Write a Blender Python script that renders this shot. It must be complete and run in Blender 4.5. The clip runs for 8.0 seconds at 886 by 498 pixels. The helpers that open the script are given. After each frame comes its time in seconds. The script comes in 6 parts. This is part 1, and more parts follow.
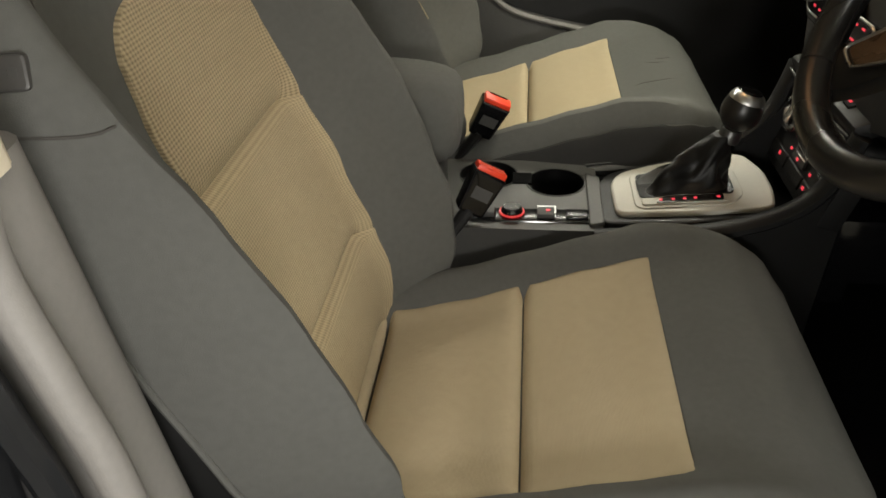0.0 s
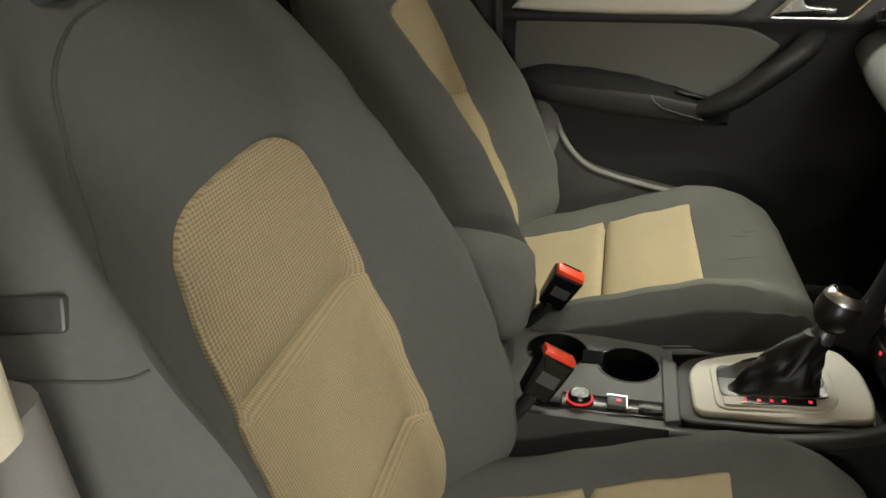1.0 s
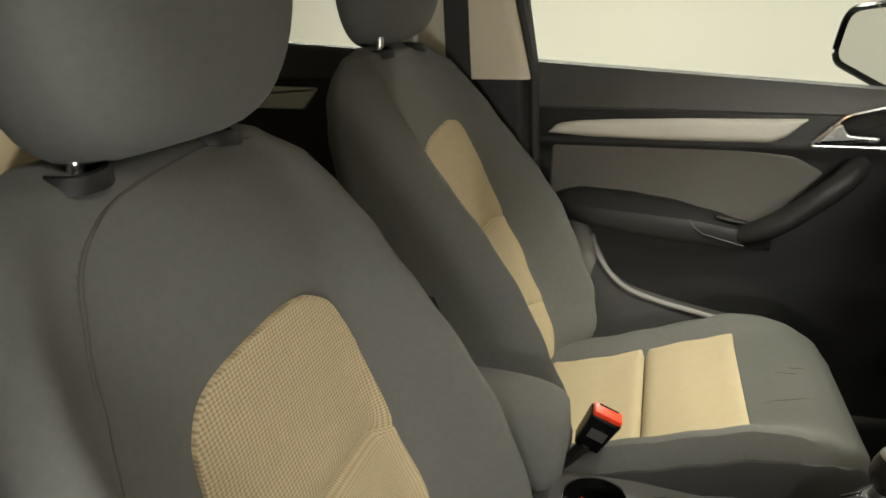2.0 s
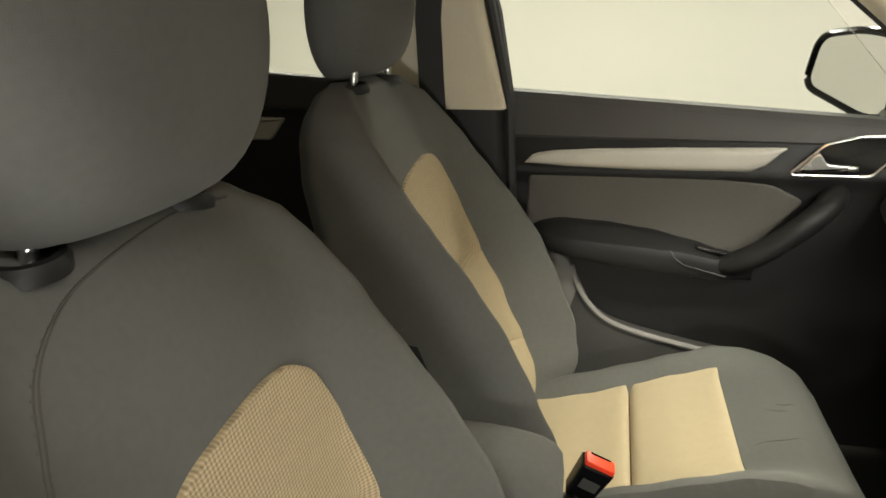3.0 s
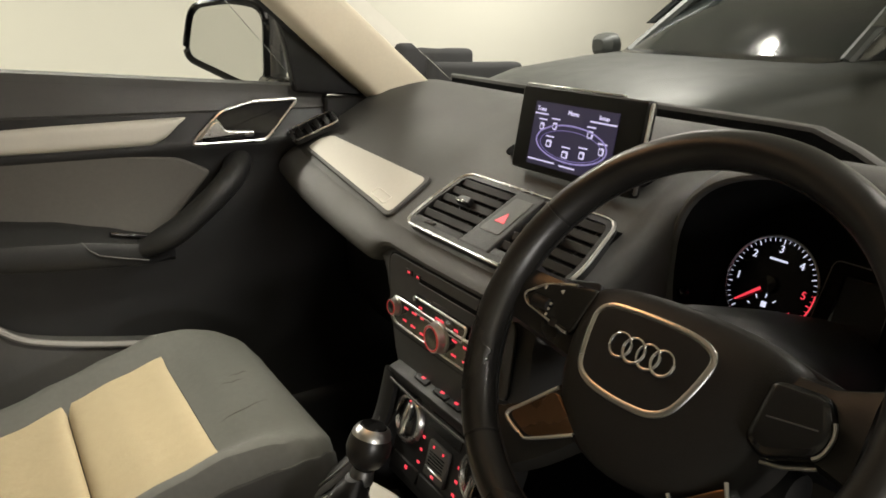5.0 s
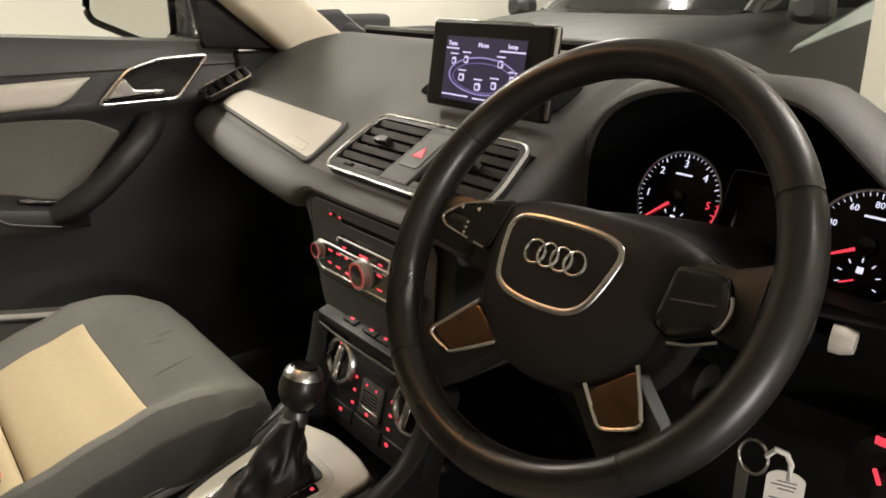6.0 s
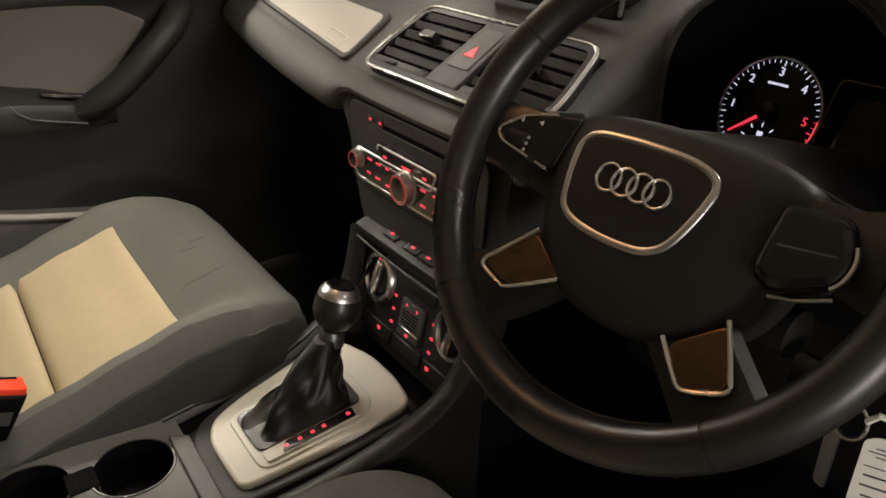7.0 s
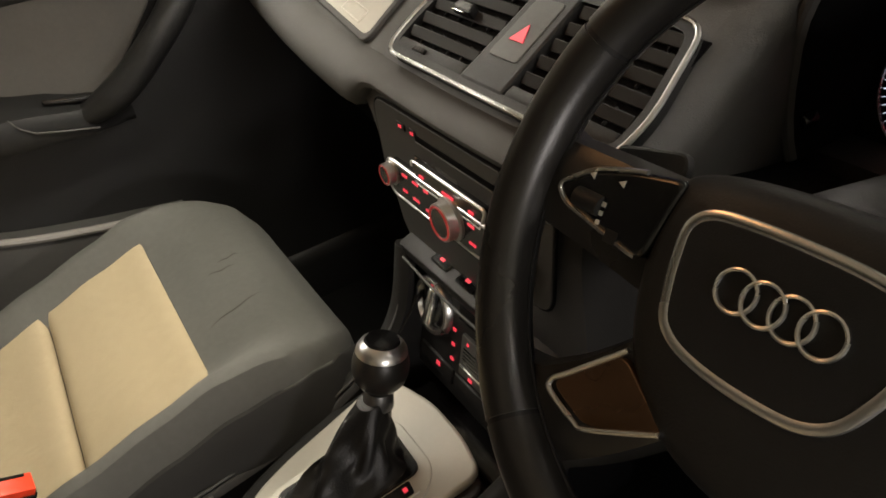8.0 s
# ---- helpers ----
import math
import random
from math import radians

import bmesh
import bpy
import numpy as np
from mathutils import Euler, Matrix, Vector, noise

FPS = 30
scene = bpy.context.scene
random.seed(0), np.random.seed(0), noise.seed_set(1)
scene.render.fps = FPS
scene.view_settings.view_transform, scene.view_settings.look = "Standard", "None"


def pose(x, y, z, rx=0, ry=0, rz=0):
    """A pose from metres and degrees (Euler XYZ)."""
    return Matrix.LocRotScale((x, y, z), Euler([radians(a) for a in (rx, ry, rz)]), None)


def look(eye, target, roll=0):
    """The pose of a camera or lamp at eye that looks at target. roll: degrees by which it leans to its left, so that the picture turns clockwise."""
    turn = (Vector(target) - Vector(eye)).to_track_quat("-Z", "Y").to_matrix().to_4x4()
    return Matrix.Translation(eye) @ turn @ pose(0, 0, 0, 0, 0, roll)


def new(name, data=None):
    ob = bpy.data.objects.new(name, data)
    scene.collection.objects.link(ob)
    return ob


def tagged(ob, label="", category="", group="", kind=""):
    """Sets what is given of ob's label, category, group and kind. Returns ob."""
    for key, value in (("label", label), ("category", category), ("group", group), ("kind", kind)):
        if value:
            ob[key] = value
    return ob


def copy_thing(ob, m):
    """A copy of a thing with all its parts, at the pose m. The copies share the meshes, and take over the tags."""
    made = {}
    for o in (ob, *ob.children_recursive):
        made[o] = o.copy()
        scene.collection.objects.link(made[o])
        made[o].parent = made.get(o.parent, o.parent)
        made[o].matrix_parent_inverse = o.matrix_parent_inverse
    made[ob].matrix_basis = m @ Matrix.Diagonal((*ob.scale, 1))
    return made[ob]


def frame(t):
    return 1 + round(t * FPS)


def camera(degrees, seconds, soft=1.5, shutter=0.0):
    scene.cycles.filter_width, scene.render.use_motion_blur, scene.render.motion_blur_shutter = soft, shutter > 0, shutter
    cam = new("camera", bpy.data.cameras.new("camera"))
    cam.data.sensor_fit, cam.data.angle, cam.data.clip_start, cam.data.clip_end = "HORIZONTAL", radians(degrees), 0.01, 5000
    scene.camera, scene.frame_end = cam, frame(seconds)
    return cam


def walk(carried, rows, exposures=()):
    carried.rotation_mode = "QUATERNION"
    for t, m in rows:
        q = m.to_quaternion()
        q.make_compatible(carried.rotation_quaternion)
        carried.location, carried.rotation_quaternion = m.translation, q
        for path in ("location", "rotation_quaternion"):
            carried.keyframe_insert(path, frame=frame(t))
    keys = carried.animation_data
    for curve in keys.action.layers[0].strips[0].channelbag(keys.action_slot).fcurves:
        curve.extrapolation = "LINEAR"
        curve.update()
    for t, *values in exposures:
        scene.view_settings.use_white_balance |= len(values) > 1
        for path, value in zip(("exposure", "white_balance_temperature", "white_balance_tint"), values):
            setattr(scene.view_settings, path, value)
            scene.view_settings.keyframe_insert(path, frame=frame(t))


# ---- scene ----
from mathutils.bvhtree import BVHTree

cam = camera(61.1, 8.0, soft=1.7)
PATH = [
    (0, (0.17, -0.973, 1.145), (-0.032, 0.695, 0.06), -1.9),
    (0.5, (0.155, -0.914, 1.167), (-0.17, 0.813, 0.211), -1.2),
    (1, (0.167, -0.889, 1.201), (-0.238, 0.886, 0.374), -0.7),
    (1.5, (0.162, -0.874, 1.236), (-0.323, 0.931, 0.524), -0.5),
    (1.7, (0.169, -0.866, 1.244), (-0.351, 0.949, 0.582), -1.0),
    (2.8, (0.132, -0.793, 1.305), (-0.358, 1.057, 0.723), -0.7),
    (3, (0.124, -0.792, 1.291), (-0.302, 1.072, 0.704), -0.9),
    (3.5, (0.113, -0.789, 1.266), (-0.05, 1.082, 0.577), -2.3),
    (4, (0.122, -0.736, 1.268), (0.395, 1.061, 0.434), -4.3),
    (4.5, (0.121, -0.699, 1.255), (0.891, 0.994, 0.519), -0.5),
    (4.7, (0.109, -0.694, 1.251), (1.02, 0.969, 0.613), 0.8),
    (5.8, (0.109, -0.724, 1.203), (1.261, 0.794, 0.597), -0.6),
    (6, (0.106, -0.725, 1.2), (1.267, 0.762, 0.534), -0.5),
    (6.5, (0.109, -0.705, 1.197), (1.229, 0.754, 0.412), -0.0),
    (7, (0.147, -0.65, 1.19), (1.162, 0.807, 0.27), -0.2),
    (7.5, (0.281, -0.55, 1.169), (1.13, 0.929, 0.124), -4.3),
    (8, (0.298, -0.486, 1.212), (1.031, 0.995, 0.085), -9.2),
]
walk(cam, [(t, look(eye, target, roll)) for t, eye, target, roll in PATH], exposures=[(0.0, -0.62, 6400, 9), (1.0, -0.56, 6350, 6), (1.5, -0.35, 6300, 7), (3.0, -0.12, 6400, 8), (3.5, -0.38, 6400, 7), (4.0, -0.45, 6450, 11), (4.7, -0.34, 6450, 11), (6.0, -0.1, 6550, 16), (6.5, -0.18, 6600, 16), (7.0, -0.44, 6650, 16), (7.5, -0.46, 6650, 15), (8.0, -0.48, 6600, 15)])

# world and lamps: an underground garage at night, with unseen ceiling tubes, the roof console's assumed reading lamp
# and added fill
world = bpy.data.worlds.new("night")
scene.world = world
world.use_nodes = True
world.node_tree.nodes["Background"].inputs[0].default_value = (1.0, 0.86, 0.66, 1)
world.node_tree.nodes["Background"].inputs[1].default_value = 0.004
scene.view_settings.exposure = 0.0


def area_lamp(name, place, target, sx, sy, watts, color):
    data = bpy.data.lights.new(name, "AREA")
    data.shape, data.size, data.size_y, data.energy, data.color = "RECTANGLE", sx, sy, watts, color
    ob = new(name, data)
    ob.matrix_world = look(place, target)
    return ob


# Tube lamps are out of view; added and aimed for the light they give.
area_lamp("tube_lamp_near", (1.5, -2.0, 2.69), (0.8, -0.4, 1.0), 1.4, 0.12, 36, (1.0, 0.95, 0.87))
# Added fill without a fitting; brightens the outer side of the driver's seat.
area_lamp("side_fill_lamp", (0.26, -1.20, 0.86), (-0.12, -0.60, 1.0), 0.24, 0.10, 6.5, (1.0, 0.96, 0.90))
area_lamp("tube_lamp_side", (-0.4, 2.6, 2.70), (-0.4, 2.1, 0.0), 3.6, 0.12, 185, (1.0, 0.95, 0.80))
area_lamp("tube_lamp_front", (2.5, -0.9, 2.70), (2.3, -0.8, 0.0), 0.12, 1.4, 50, (1.0, 0.95, 0.84))
area_lamp("tube_lamp_east", (6.6, -0.9, 2.70), (7.4, -0.7, 0.8), 0.12, 1.4, 120, (1.0, 0.95, 0.84))
area_lamp("tube_lamp_far", (4.0, 3.2, 2.70), (4.0, 3.6, 0.0), 1.4, 0.12, 95, (1.0, 0.95, 0.84))
# Unseen warm lamp, added for the orange glints on wheel and chrome.
area_lamp("added_roof_lamp", (0.36, 0.04, 1.440), (0.42, -0.02, 0.0), 0.20, 0.14, 0.50, (1.0, 0.48, 0.18))
data = bpy.data.lights.new("reading_lamp", "SPOT")
data.energy, data.color, data.spot_size, data.spot_blend, data.shadow_soft_size = 44.0, (0.98, 0.95, 0.77), radians(66), 1.0, 0.05
new("reading_lamp", data).matrix_world = look((0.44, 0.22, 1.45), (0.27, 0.40, 0.62))


# ---- materials ----
def material(name, color, rough=0.5, metal=0.0, vary=0.12, scale=30.0, bump=0.0, bump_scale=400.0, coat=0.0, sheen=0.0, wear=0.0):
    """A principled surface, mottled at two scales, with fine relief."""
    m = bpy.data.materials.new(name)
    m.use_nodes = True
    n, l = m.node_tree.nodes, m.node_tree.links
    b = n["Principled BSDF"]
    b.inputs["Metallic"].default_value = metal
    b.inputs["Coat Weight"].default_value = coat
    b.inputs["Coat Roughness"].default_value = 0.08
    if sheen:
        b.inputs["Sheen Weight"].default_value = sheen
        b.inputs["Sheen Roughness"].default_value = 0.5
    at = n.new("ShaderNodeTexCoord")
    big, fine = n.new("ShaderNodeTexNoise"), n.new("ShaderNodeTexNoise")
    big.inputs["Scale"].default_value, big.inputs["Detail"].default_value = scale * 0.25, 4
    fine.inputs["Scale"].default_value, fine.inputs["Detail"].default_value = scale * 6, 3
    add = n.new("ShaderNodeMath")
    add.operation = "MULTIPLY_ADD"
    add.inputs[1].default_value = 0.6
    half = n.new("ShaderNodeMath")
    half.operation = "MULTIPLY"
    half.inputs[1].default_value = 0.4
    for t in (big, fine):
        l.new(at.outputs["Object"], t.inputs["Vector"])
    l.new(fine.outputs[0], half.inputs[0])
    l.new(big.outputs[0], add.inputs[0])
    l.new(half.outputs[0], add.inputs[2])
    ramp = n.new("ShaderNodeMapRange")
    ramp.inputs[1].default_value, ramp.inputs[2].default_value = 0.3, 0.7
    ramp.inputs[3].default_value, ramp.inputs[4].default_value = 1 - vary, 1 + vary
    l.new(add.outputs[0], ramp.inputs[0])
    mul = n.new("ShaderNodeVectorMath")
    mul.operation = "SCALE"
    mul.inputs[0].default_value = color
    l.new(ramp.outputs[0], mul.inputs["Scale"])
    l.new(mul.outputs[0], b.inputs["Base Color"])
    rr = n.new("ShaderNodeMapRange")
    rr.inputs[1].default_value, rr.inputs[2].default_value = 0.3, 0.7
    rr.inputs[3].default_value, rr.inputs[4].default_value = max(0.02, rough - 0.06 - wear), min(1, rough + 0.06 + wear)
    l.new(big.outputs[0], rr.inputs[0])
    l.new(rr.outputs[0], b.inputs["Roughness"])
    if bump:
        grain = n.new("ShaderNodeTexNoise")
        grain.inputs["Scale"].default_value, grain.inputs["Detail"].default_value = bump_scale, 2
        l.new(at.outputs["Object"], grain.inputs["Vector"])
        bp = n.new("ShaderNodeBump")
        bp.inputs["Strength"].default_value, bp.inputs["Distance"].default_value = bump, 0.001
        l.new(grain.outputs[0], bp.inputs["Height"])
        l.new(bp.outputs[0], b.inputs["Normal"])
    return m


def matte(m, level):
    """Lowers a surface's mirror-like share."""
    m.node_tree.nodes["Principled BSDF"].inputs["Specular IOR Level"].default_value = level
    return m


def woven(name, color, pitch, depth, rough=0.9, dark=0.65, vary=0.08):
    """Cloth woven in a lattice of small knots: colour darkened for the shade between the knots, knots raised. pitch:
    turns per metre along x, y, z.
    """
    m = material(name, color, rough, vary=vary, scale=14.0, sheen=0.04)
    n, l = m.node_tree.nodes, m.node_tree.links
    b = n["Principled BSDF"]
    at, warp = n.new("ShaderNodeTexCoord"), n.new("ShaderNodeTexNoise")
    warp.inputs["Scale"].default_value = 60.0
    l.new(at.outputs["Object"], warp.inputs["Vector"])

    def wave(signs):
        dot = n.new("ShaderNodeVectorMath")
        dot.operation = "DOT_PRODUCT"
        dot.inputs[1].default_value = [p * q for p, q in zip(pitch, signs)]
        l.new(at.outputs["Object"], dot.inputs[0])
        shift = n.new("ShaderNodeMath")
        shift.operation = "MULTIPLY_ADD"
        shift.inputs[1].default_value = 2.2
        l.new(warp.outputs[0], shift.inputs[0])
        l.new(dot.outputs["Value"], shift.inputs[2])
        sine = n.new("ShaderNodeMath")
        sine.operation = "SINE"
        l.new(shift.outputs[0], sine.inputs[0])
        return sine

    height = n.new("ShaderNodeMath")
    height.operation = "MULTIPLY"
    l.new(wave((1, 1, 1)).outputs[0], height.inputs[0])
    l.new(wave((1, -1, -1) if pitch[0] else (1, 1, -1)).outputs[0], height.inputs[1])
    shade = n.new("ShaderNodeMapRange")
    shade.inputs[1].default_value, shade.inputs[2].default_value = -0.8, 0.6
    shade.inputs[3].default_value, shade.inputs[4].default_value = dark, 1.05
    l.new(height.outputs[0], shade.inputs[0])
    old = b.inputs["Base Color"].links[0].from_socket
    mul = n.new("ShaderNodeVectorMath")
    mul.operation = "SCALE"
    l.new(old, mul.inputs[0])
    l.new(shade.outputs[0], mul.inputs["Scale"])
    l.new(mul.outputs[0], b.inputs["Base Color"])
    bp = n.new("ShaderNodeBump")
    bp.inputs["Strength"].default_value, bp.inputs["Distance"].default_value = 0.6, depth
    l.new(height.outputs[0], bp.inputs["Height"])
    l.new(bp.outputs[0], b.inputs["Normal"])
    return m


def glow(name, color, strength):
    m = bpy.data.materials.new(name)
    m.use_nodes = True
    b = m.node_tree.nodes["Principled BSDF"]
    b.inputs["Base Color"].default_value = (0.02, 0.02, 0.02, 1)
    b.inputs["Emission Color"].default_value = (*color, 1)
    b.inputs["Emission Strength"].default_value = strength
    return m


def glass(name, color=(1, 1, 1), rough=0.0):
    m = bpy.data.materials.new(name)
    m.use_nodes = True
    b = m.node_tree.nodes["Principled BSDF"]
    b.inputs["Base Color"].default_value = (*color, 1)
    b.inputs["Transmission Weight"].default_value = 1.0
    b.inputs["Roughness"].default_value = rough
    b.inputs["IOR"].default_value = 1.03
    return m


GREY_CLOTH = material("grey_cloth", (0.098, 0.098, 0.091), 0.93, vary=0.10, scale=22, bump=0.35, bump_scale=1300, sheen=0.04)
# Grey side cloth, with the shade on it put into the colour.
SHADED_CLOTH = material("shaded_side_cloth", (0.020, 0.0195, 0.0185), 0.92, vary=0.10, scale=22, bump=0.35, bump_scale=1300, sheen=0.03)
BEIGE_CLOTH = woven("beige_cloth", (0.45, 0.373, 0.245), (2600, 2600, 0), 0.0003, 0.9, 0.86, 0.06)
BEIGE_BACK = woven("beige_back_cloth", (0.45, 0.366, 0.230), (0, 820, 1150), 0.0008, 0.9, 0.66, 0.06)
BEIGE_KNIT = woven("beige_knit", (0.45, 0.362, 0.225), (0, 620, 900), 0.0012, 0.9, 0.55, 0.06)
for m in (GREY_CLOTH, BEIGE_CLOTH, BEIGE_BACK, BEIGE_KNIT):
    matte(m, 0.2)
# Brown metal, with the orange of a warm reflection mixed into its colour.
INLAY = material("dark_metal_inlay", (0.22, 0.125, 0.07), 0.27, 0.9, vary=0.08, bump=0.1, bump_scale=500)
SLAT = material("vent_slat", (0.009, 0.0088, 0.0085), 0.75, vary=0.15)
PILLAR_GREY = material("grey_pillar_trim", (0.20, 0.19, 0.178), 0.6, vary=0.08, bump=0.2, bump_scale=800)
SEAM = material("seam_thread", (0.06, 0.055, 0.05), 0.9)
DASH = material("dashboard_skin", (0.048, 0.047, 0.044), 0.62, bump=0.35, bump_scale=900, vary=0.1)
PLASTIC = matte(material("dark_plastic", (0.011, 0.011, 0.011), 0.5, bump=0.25, bump_scale=1100, vary=0.15), 0.28)
STACK_GREY = material("stack_skin", (0.024, 0.0232, 0.0218), 0.6, bump=0.3, bump_scale=900, vary=0.12)
PLASTIC_MID = material("grey_plastic", (0.048, 0.047, 0.044), 0.55, bump=0.25, bump_scale=900)
GLOSS_BLACK = material("gloss_black", (0.005, 0.005, 0.0055), 0.16, vary=0.1, wear=0.04)
COVER = matte(material("airbag_skin", (0.0125, 0.0119, 0.0112), 0.5, bump=0.2, bump_scale=800, vary=0.15), 0.3)
BOOT = matte(material("boot_leather", (0.005, 0.005, 0.005), 0.40, bump=0.4, bump_scale=600, vary=0.2, wear=0.06), 0.35)
LEATHER = material("black_leather", (0.0115, 0.0108, 0.0098), 0.31, bump=0.10, bump_scale=900, vary=0.08, wear=0.02)
CHROME = material("satin_chrome", (0.64, 0.64, 0.63), 0.28, 1.0, vary=0.03, wear=0.04)
COLLAR = material("dark_satin_metal", (0.12, 0.12, 0.118), 0.35, 0.8, vary=0.05)
SILVER = material("silver_trim", (0.50, 0.485, 0.43), 0.58, 0.12, vary=0.04, bump=0.1, bump_scale=600)
CREAM = material("cream_trim", (0.66, 0.60, 0.47), 0.75, vary=0.05, bump=0.2, bump_scale=500)
CARPET = matte(material("black_carpet", (0.005, 0.005, 0.005), 0.98, vary=0.3, scale=60, bump=0.6, bump_scale=500), 0.05)
RED_PLASTIC = material("red_plastic", (0.80, 0.055, 0.018), 0.35, vary=0.06)
SCREEN_CASE = matte(material("screen_case", (0.004, 0.004, 0.004), 0.35, vary=0.1), 0.3)
RUBBER = material("black_rubber", (0.018, 0.018, 0.018), 0.6, bump=0.2)
WHITE_TAG = material("white_tag", (0.78, 0.77, 0.72), 0.5, vary=0.04)
INK = material("ink", (0.03, 0.03, 0.04), 0.6)
WALL = material("white_wall_paint", (0.80, 0.78, 0.70), 0.85, vary=0.03, scale=4, bump=0.3, bump_scale=60)
FLOOR = material("garage_floor", (0.20, 0.195, 0.185), 0.6, vary=0.2, scale=6, bump=0.2, bump_scale=80, wear=0.1)
CEILING = material("ceiling_paint", (0.7, 0.68, 0.62), 0.9, vary=0.04, scale=5)
PAINT = material("grey_car_paint", (0.062, 0.066, 0.064), 0.5, 0.2, vary=0.10)
DARK_PAINT = material("dark_car_paint", (0.02, 0.021, 0.023), 0.25, 0.4, vary=0.06, coat=1.0)
RED_GLOW = glow("red_backlight", (1.0, 0.055, 0.085), 1.2)
WHITE_GLOW = glow("white_backlight", (0.80, 0.82, 1.0), 1.1)
SCREEN_GLOW = glow("screen_backlight", (0.040, 0.034, 0.085), 0.6)
SCREEN_LINE = glow("screen_lines", (0.75, 0.70, 0.95), 1.1)
LAMP_GLOW = glow("tube_glass", (1.0, 0.9, 0.72), 6.0)
CLEAR = glass("clear_glass", (0.93, 0.95, 0.93))
TINTED = material("tinted_glass", (0.012, 0.015, 0.015), 0.06, 0.0, vary=0.02, coat=0.5)
MIRROR = material("mirror_glass", (0.85, 0.86, 0.86), 0.02, 1.0, vary=0.01)


# ---- mesh helpers ----
def finish(bm, sharp=38):
    bmesh.ops.recalc_face_normals(bm, faces=bm.faces)
    for f in bm.faces:
        f.smooth = len(f.verts) <= 4
    for e in bm.edges:
        e.smooth = not (len(e.link_faces) == 2 and e.calc_face_angle(0) > radians(sharp))
    me = bpy.data.meshes.new("mesh")
    bm.to_mesh(me)
    bm.free()
    return me


def part(name, bm, mat, parent=None, label="", at=None, sharp=38):
    """One mesh object under a thing or a part, in the parent's space."""
    me = finish(bm, sharp) if isinstance(bm, bmesh.types.BMesh) else bm
    if not me.materials:
        me.materials.append(mat)
    ob = new(name, me)
    ob.parent = parent
    if at is not None:
        ob.matrix_basis = at
    return tagged(ob, label) if label else ob


def thing(name, at, label, category, group="", kind=""):
    ob = new(name)
    ob.empty_display_size = 0.05
    ob.matrix_basis = at if isinstance(at, Matrix) else Matrix.Translation(at)
    return tagged(ob, label, category, group, kind)


def loft(rings, caps=True, closed=True):
    bm = bmesh.new()
    vs = [[bm.verts.new(p) for p in r] for r in rings]
    n = len(rings[0])
    for a, b in zip(vs, vs[1:]):
        for i in range(n if closed else n - 1):
            j = (i + 1) % n
            bm.faces.new((a[i], a[j], b[j], b[i]))
    if caps and closed:
        bm.faces.new(vs[0])
        bm.faces.new(vs[-1][::-1])
    bmesh.ops.remove_doubles(bm, verts=bm.verts, dist=1e-5)
    return bm


def box(sx, sy, sz, bevel=0.0, seg=2, m=None):
    bm = bmesh.new()
    bmesh.ops.create_cube(bm, size=1, matrix=Matrix.Diagonal((sx, sy, sz, 1)))
    if bevel:
        bmesh.ops.bevel(bm, geom=bm.edges[:], offset=bevel, segments=seg, affect="EDGES", profile=0.5)
    if m is not None:
        bm.transform(m)
    return bm


def rounded(outline, r, n=4):
    """A polygon's outline with its corners rounded."""
    out, k = [], len(outline)
    for i in range(k):
        p, a, b = (Vector(outline[j % k]) for j in (i, i - 1, i + 1))
        da, db = (a - p), (b - p)
        d = min(r, da.length * 0.45, db.length * 0.45)
        s, e = p + da.normalized() * d, p + db.normalized() * d
        for q in range(n + 1):
            t = q / n
            out.append((1 - t) ** 2 * s + 2 * t * (1 - t) * p + t * t * e)
    return [tuple(v) for v in out]


def slab(outline, depth, bevel=0.0, m=None, seg=2):
    """A flat outline (x, y) pushed up to z = depth, with rounded upper edges."""
    rings = [[(x, y, 0) for x, y in outline]]
    k = len(outline)
    turn = sum(outline[i - 1][0] * outline[i][1] - outline[i][0] * outline[i - 1][1] for i in range(k))

    def inset(d):
        res = []
        for i in range(k):
            t = Vector(outline[(i + 1) % k]) - Vector(outline[i - 1])
            res.append(Vector(outline[i]) + Vector((-t.y, t.x)).normalized() * math.copysign(d, turn))
        return res

    rings.append([(x, y, depth - bevel) for x, y in outline])
    if bevel:
        for q in range(1, seg + 1):
            a = math.pi / 2 * q / seg
            rings.append([(v.x, v.y, depth - bevel + bevel * math.sin(a)) for v in inset(bevel * (1 - math.cos(a)))])
    bm = loft(rings)
    if m is not None:
        bm.transform(m)
    return bm


def smooth_line(pts, n=8, closed=False):
    """A Catmull-Rom curve through the points."""
    P = [Vector(p) for p in pts]
    k, out = len(P), []
    for i in range(k if closed else k - 1):
        if closed:
            a, b, c, d = P[i - 1], P[i], P[(i + 1) % k], P[(i + 2) % k]
        else:
            a, b, c, d = P[max(i - 1, 0)], P[i], P[i + 1], P[min(i + 2, k - 1)]
        for q in range(n):
            t = q / n
            out.append(0.5 * ((2 * b) + (c - a) * t + (2 * a - 5 * b + 4 * c - d) * t * t + (3 * b - a - 3 * c + d) * t ** 3))
    if not closed:
        out.append(P[-1])
    return out


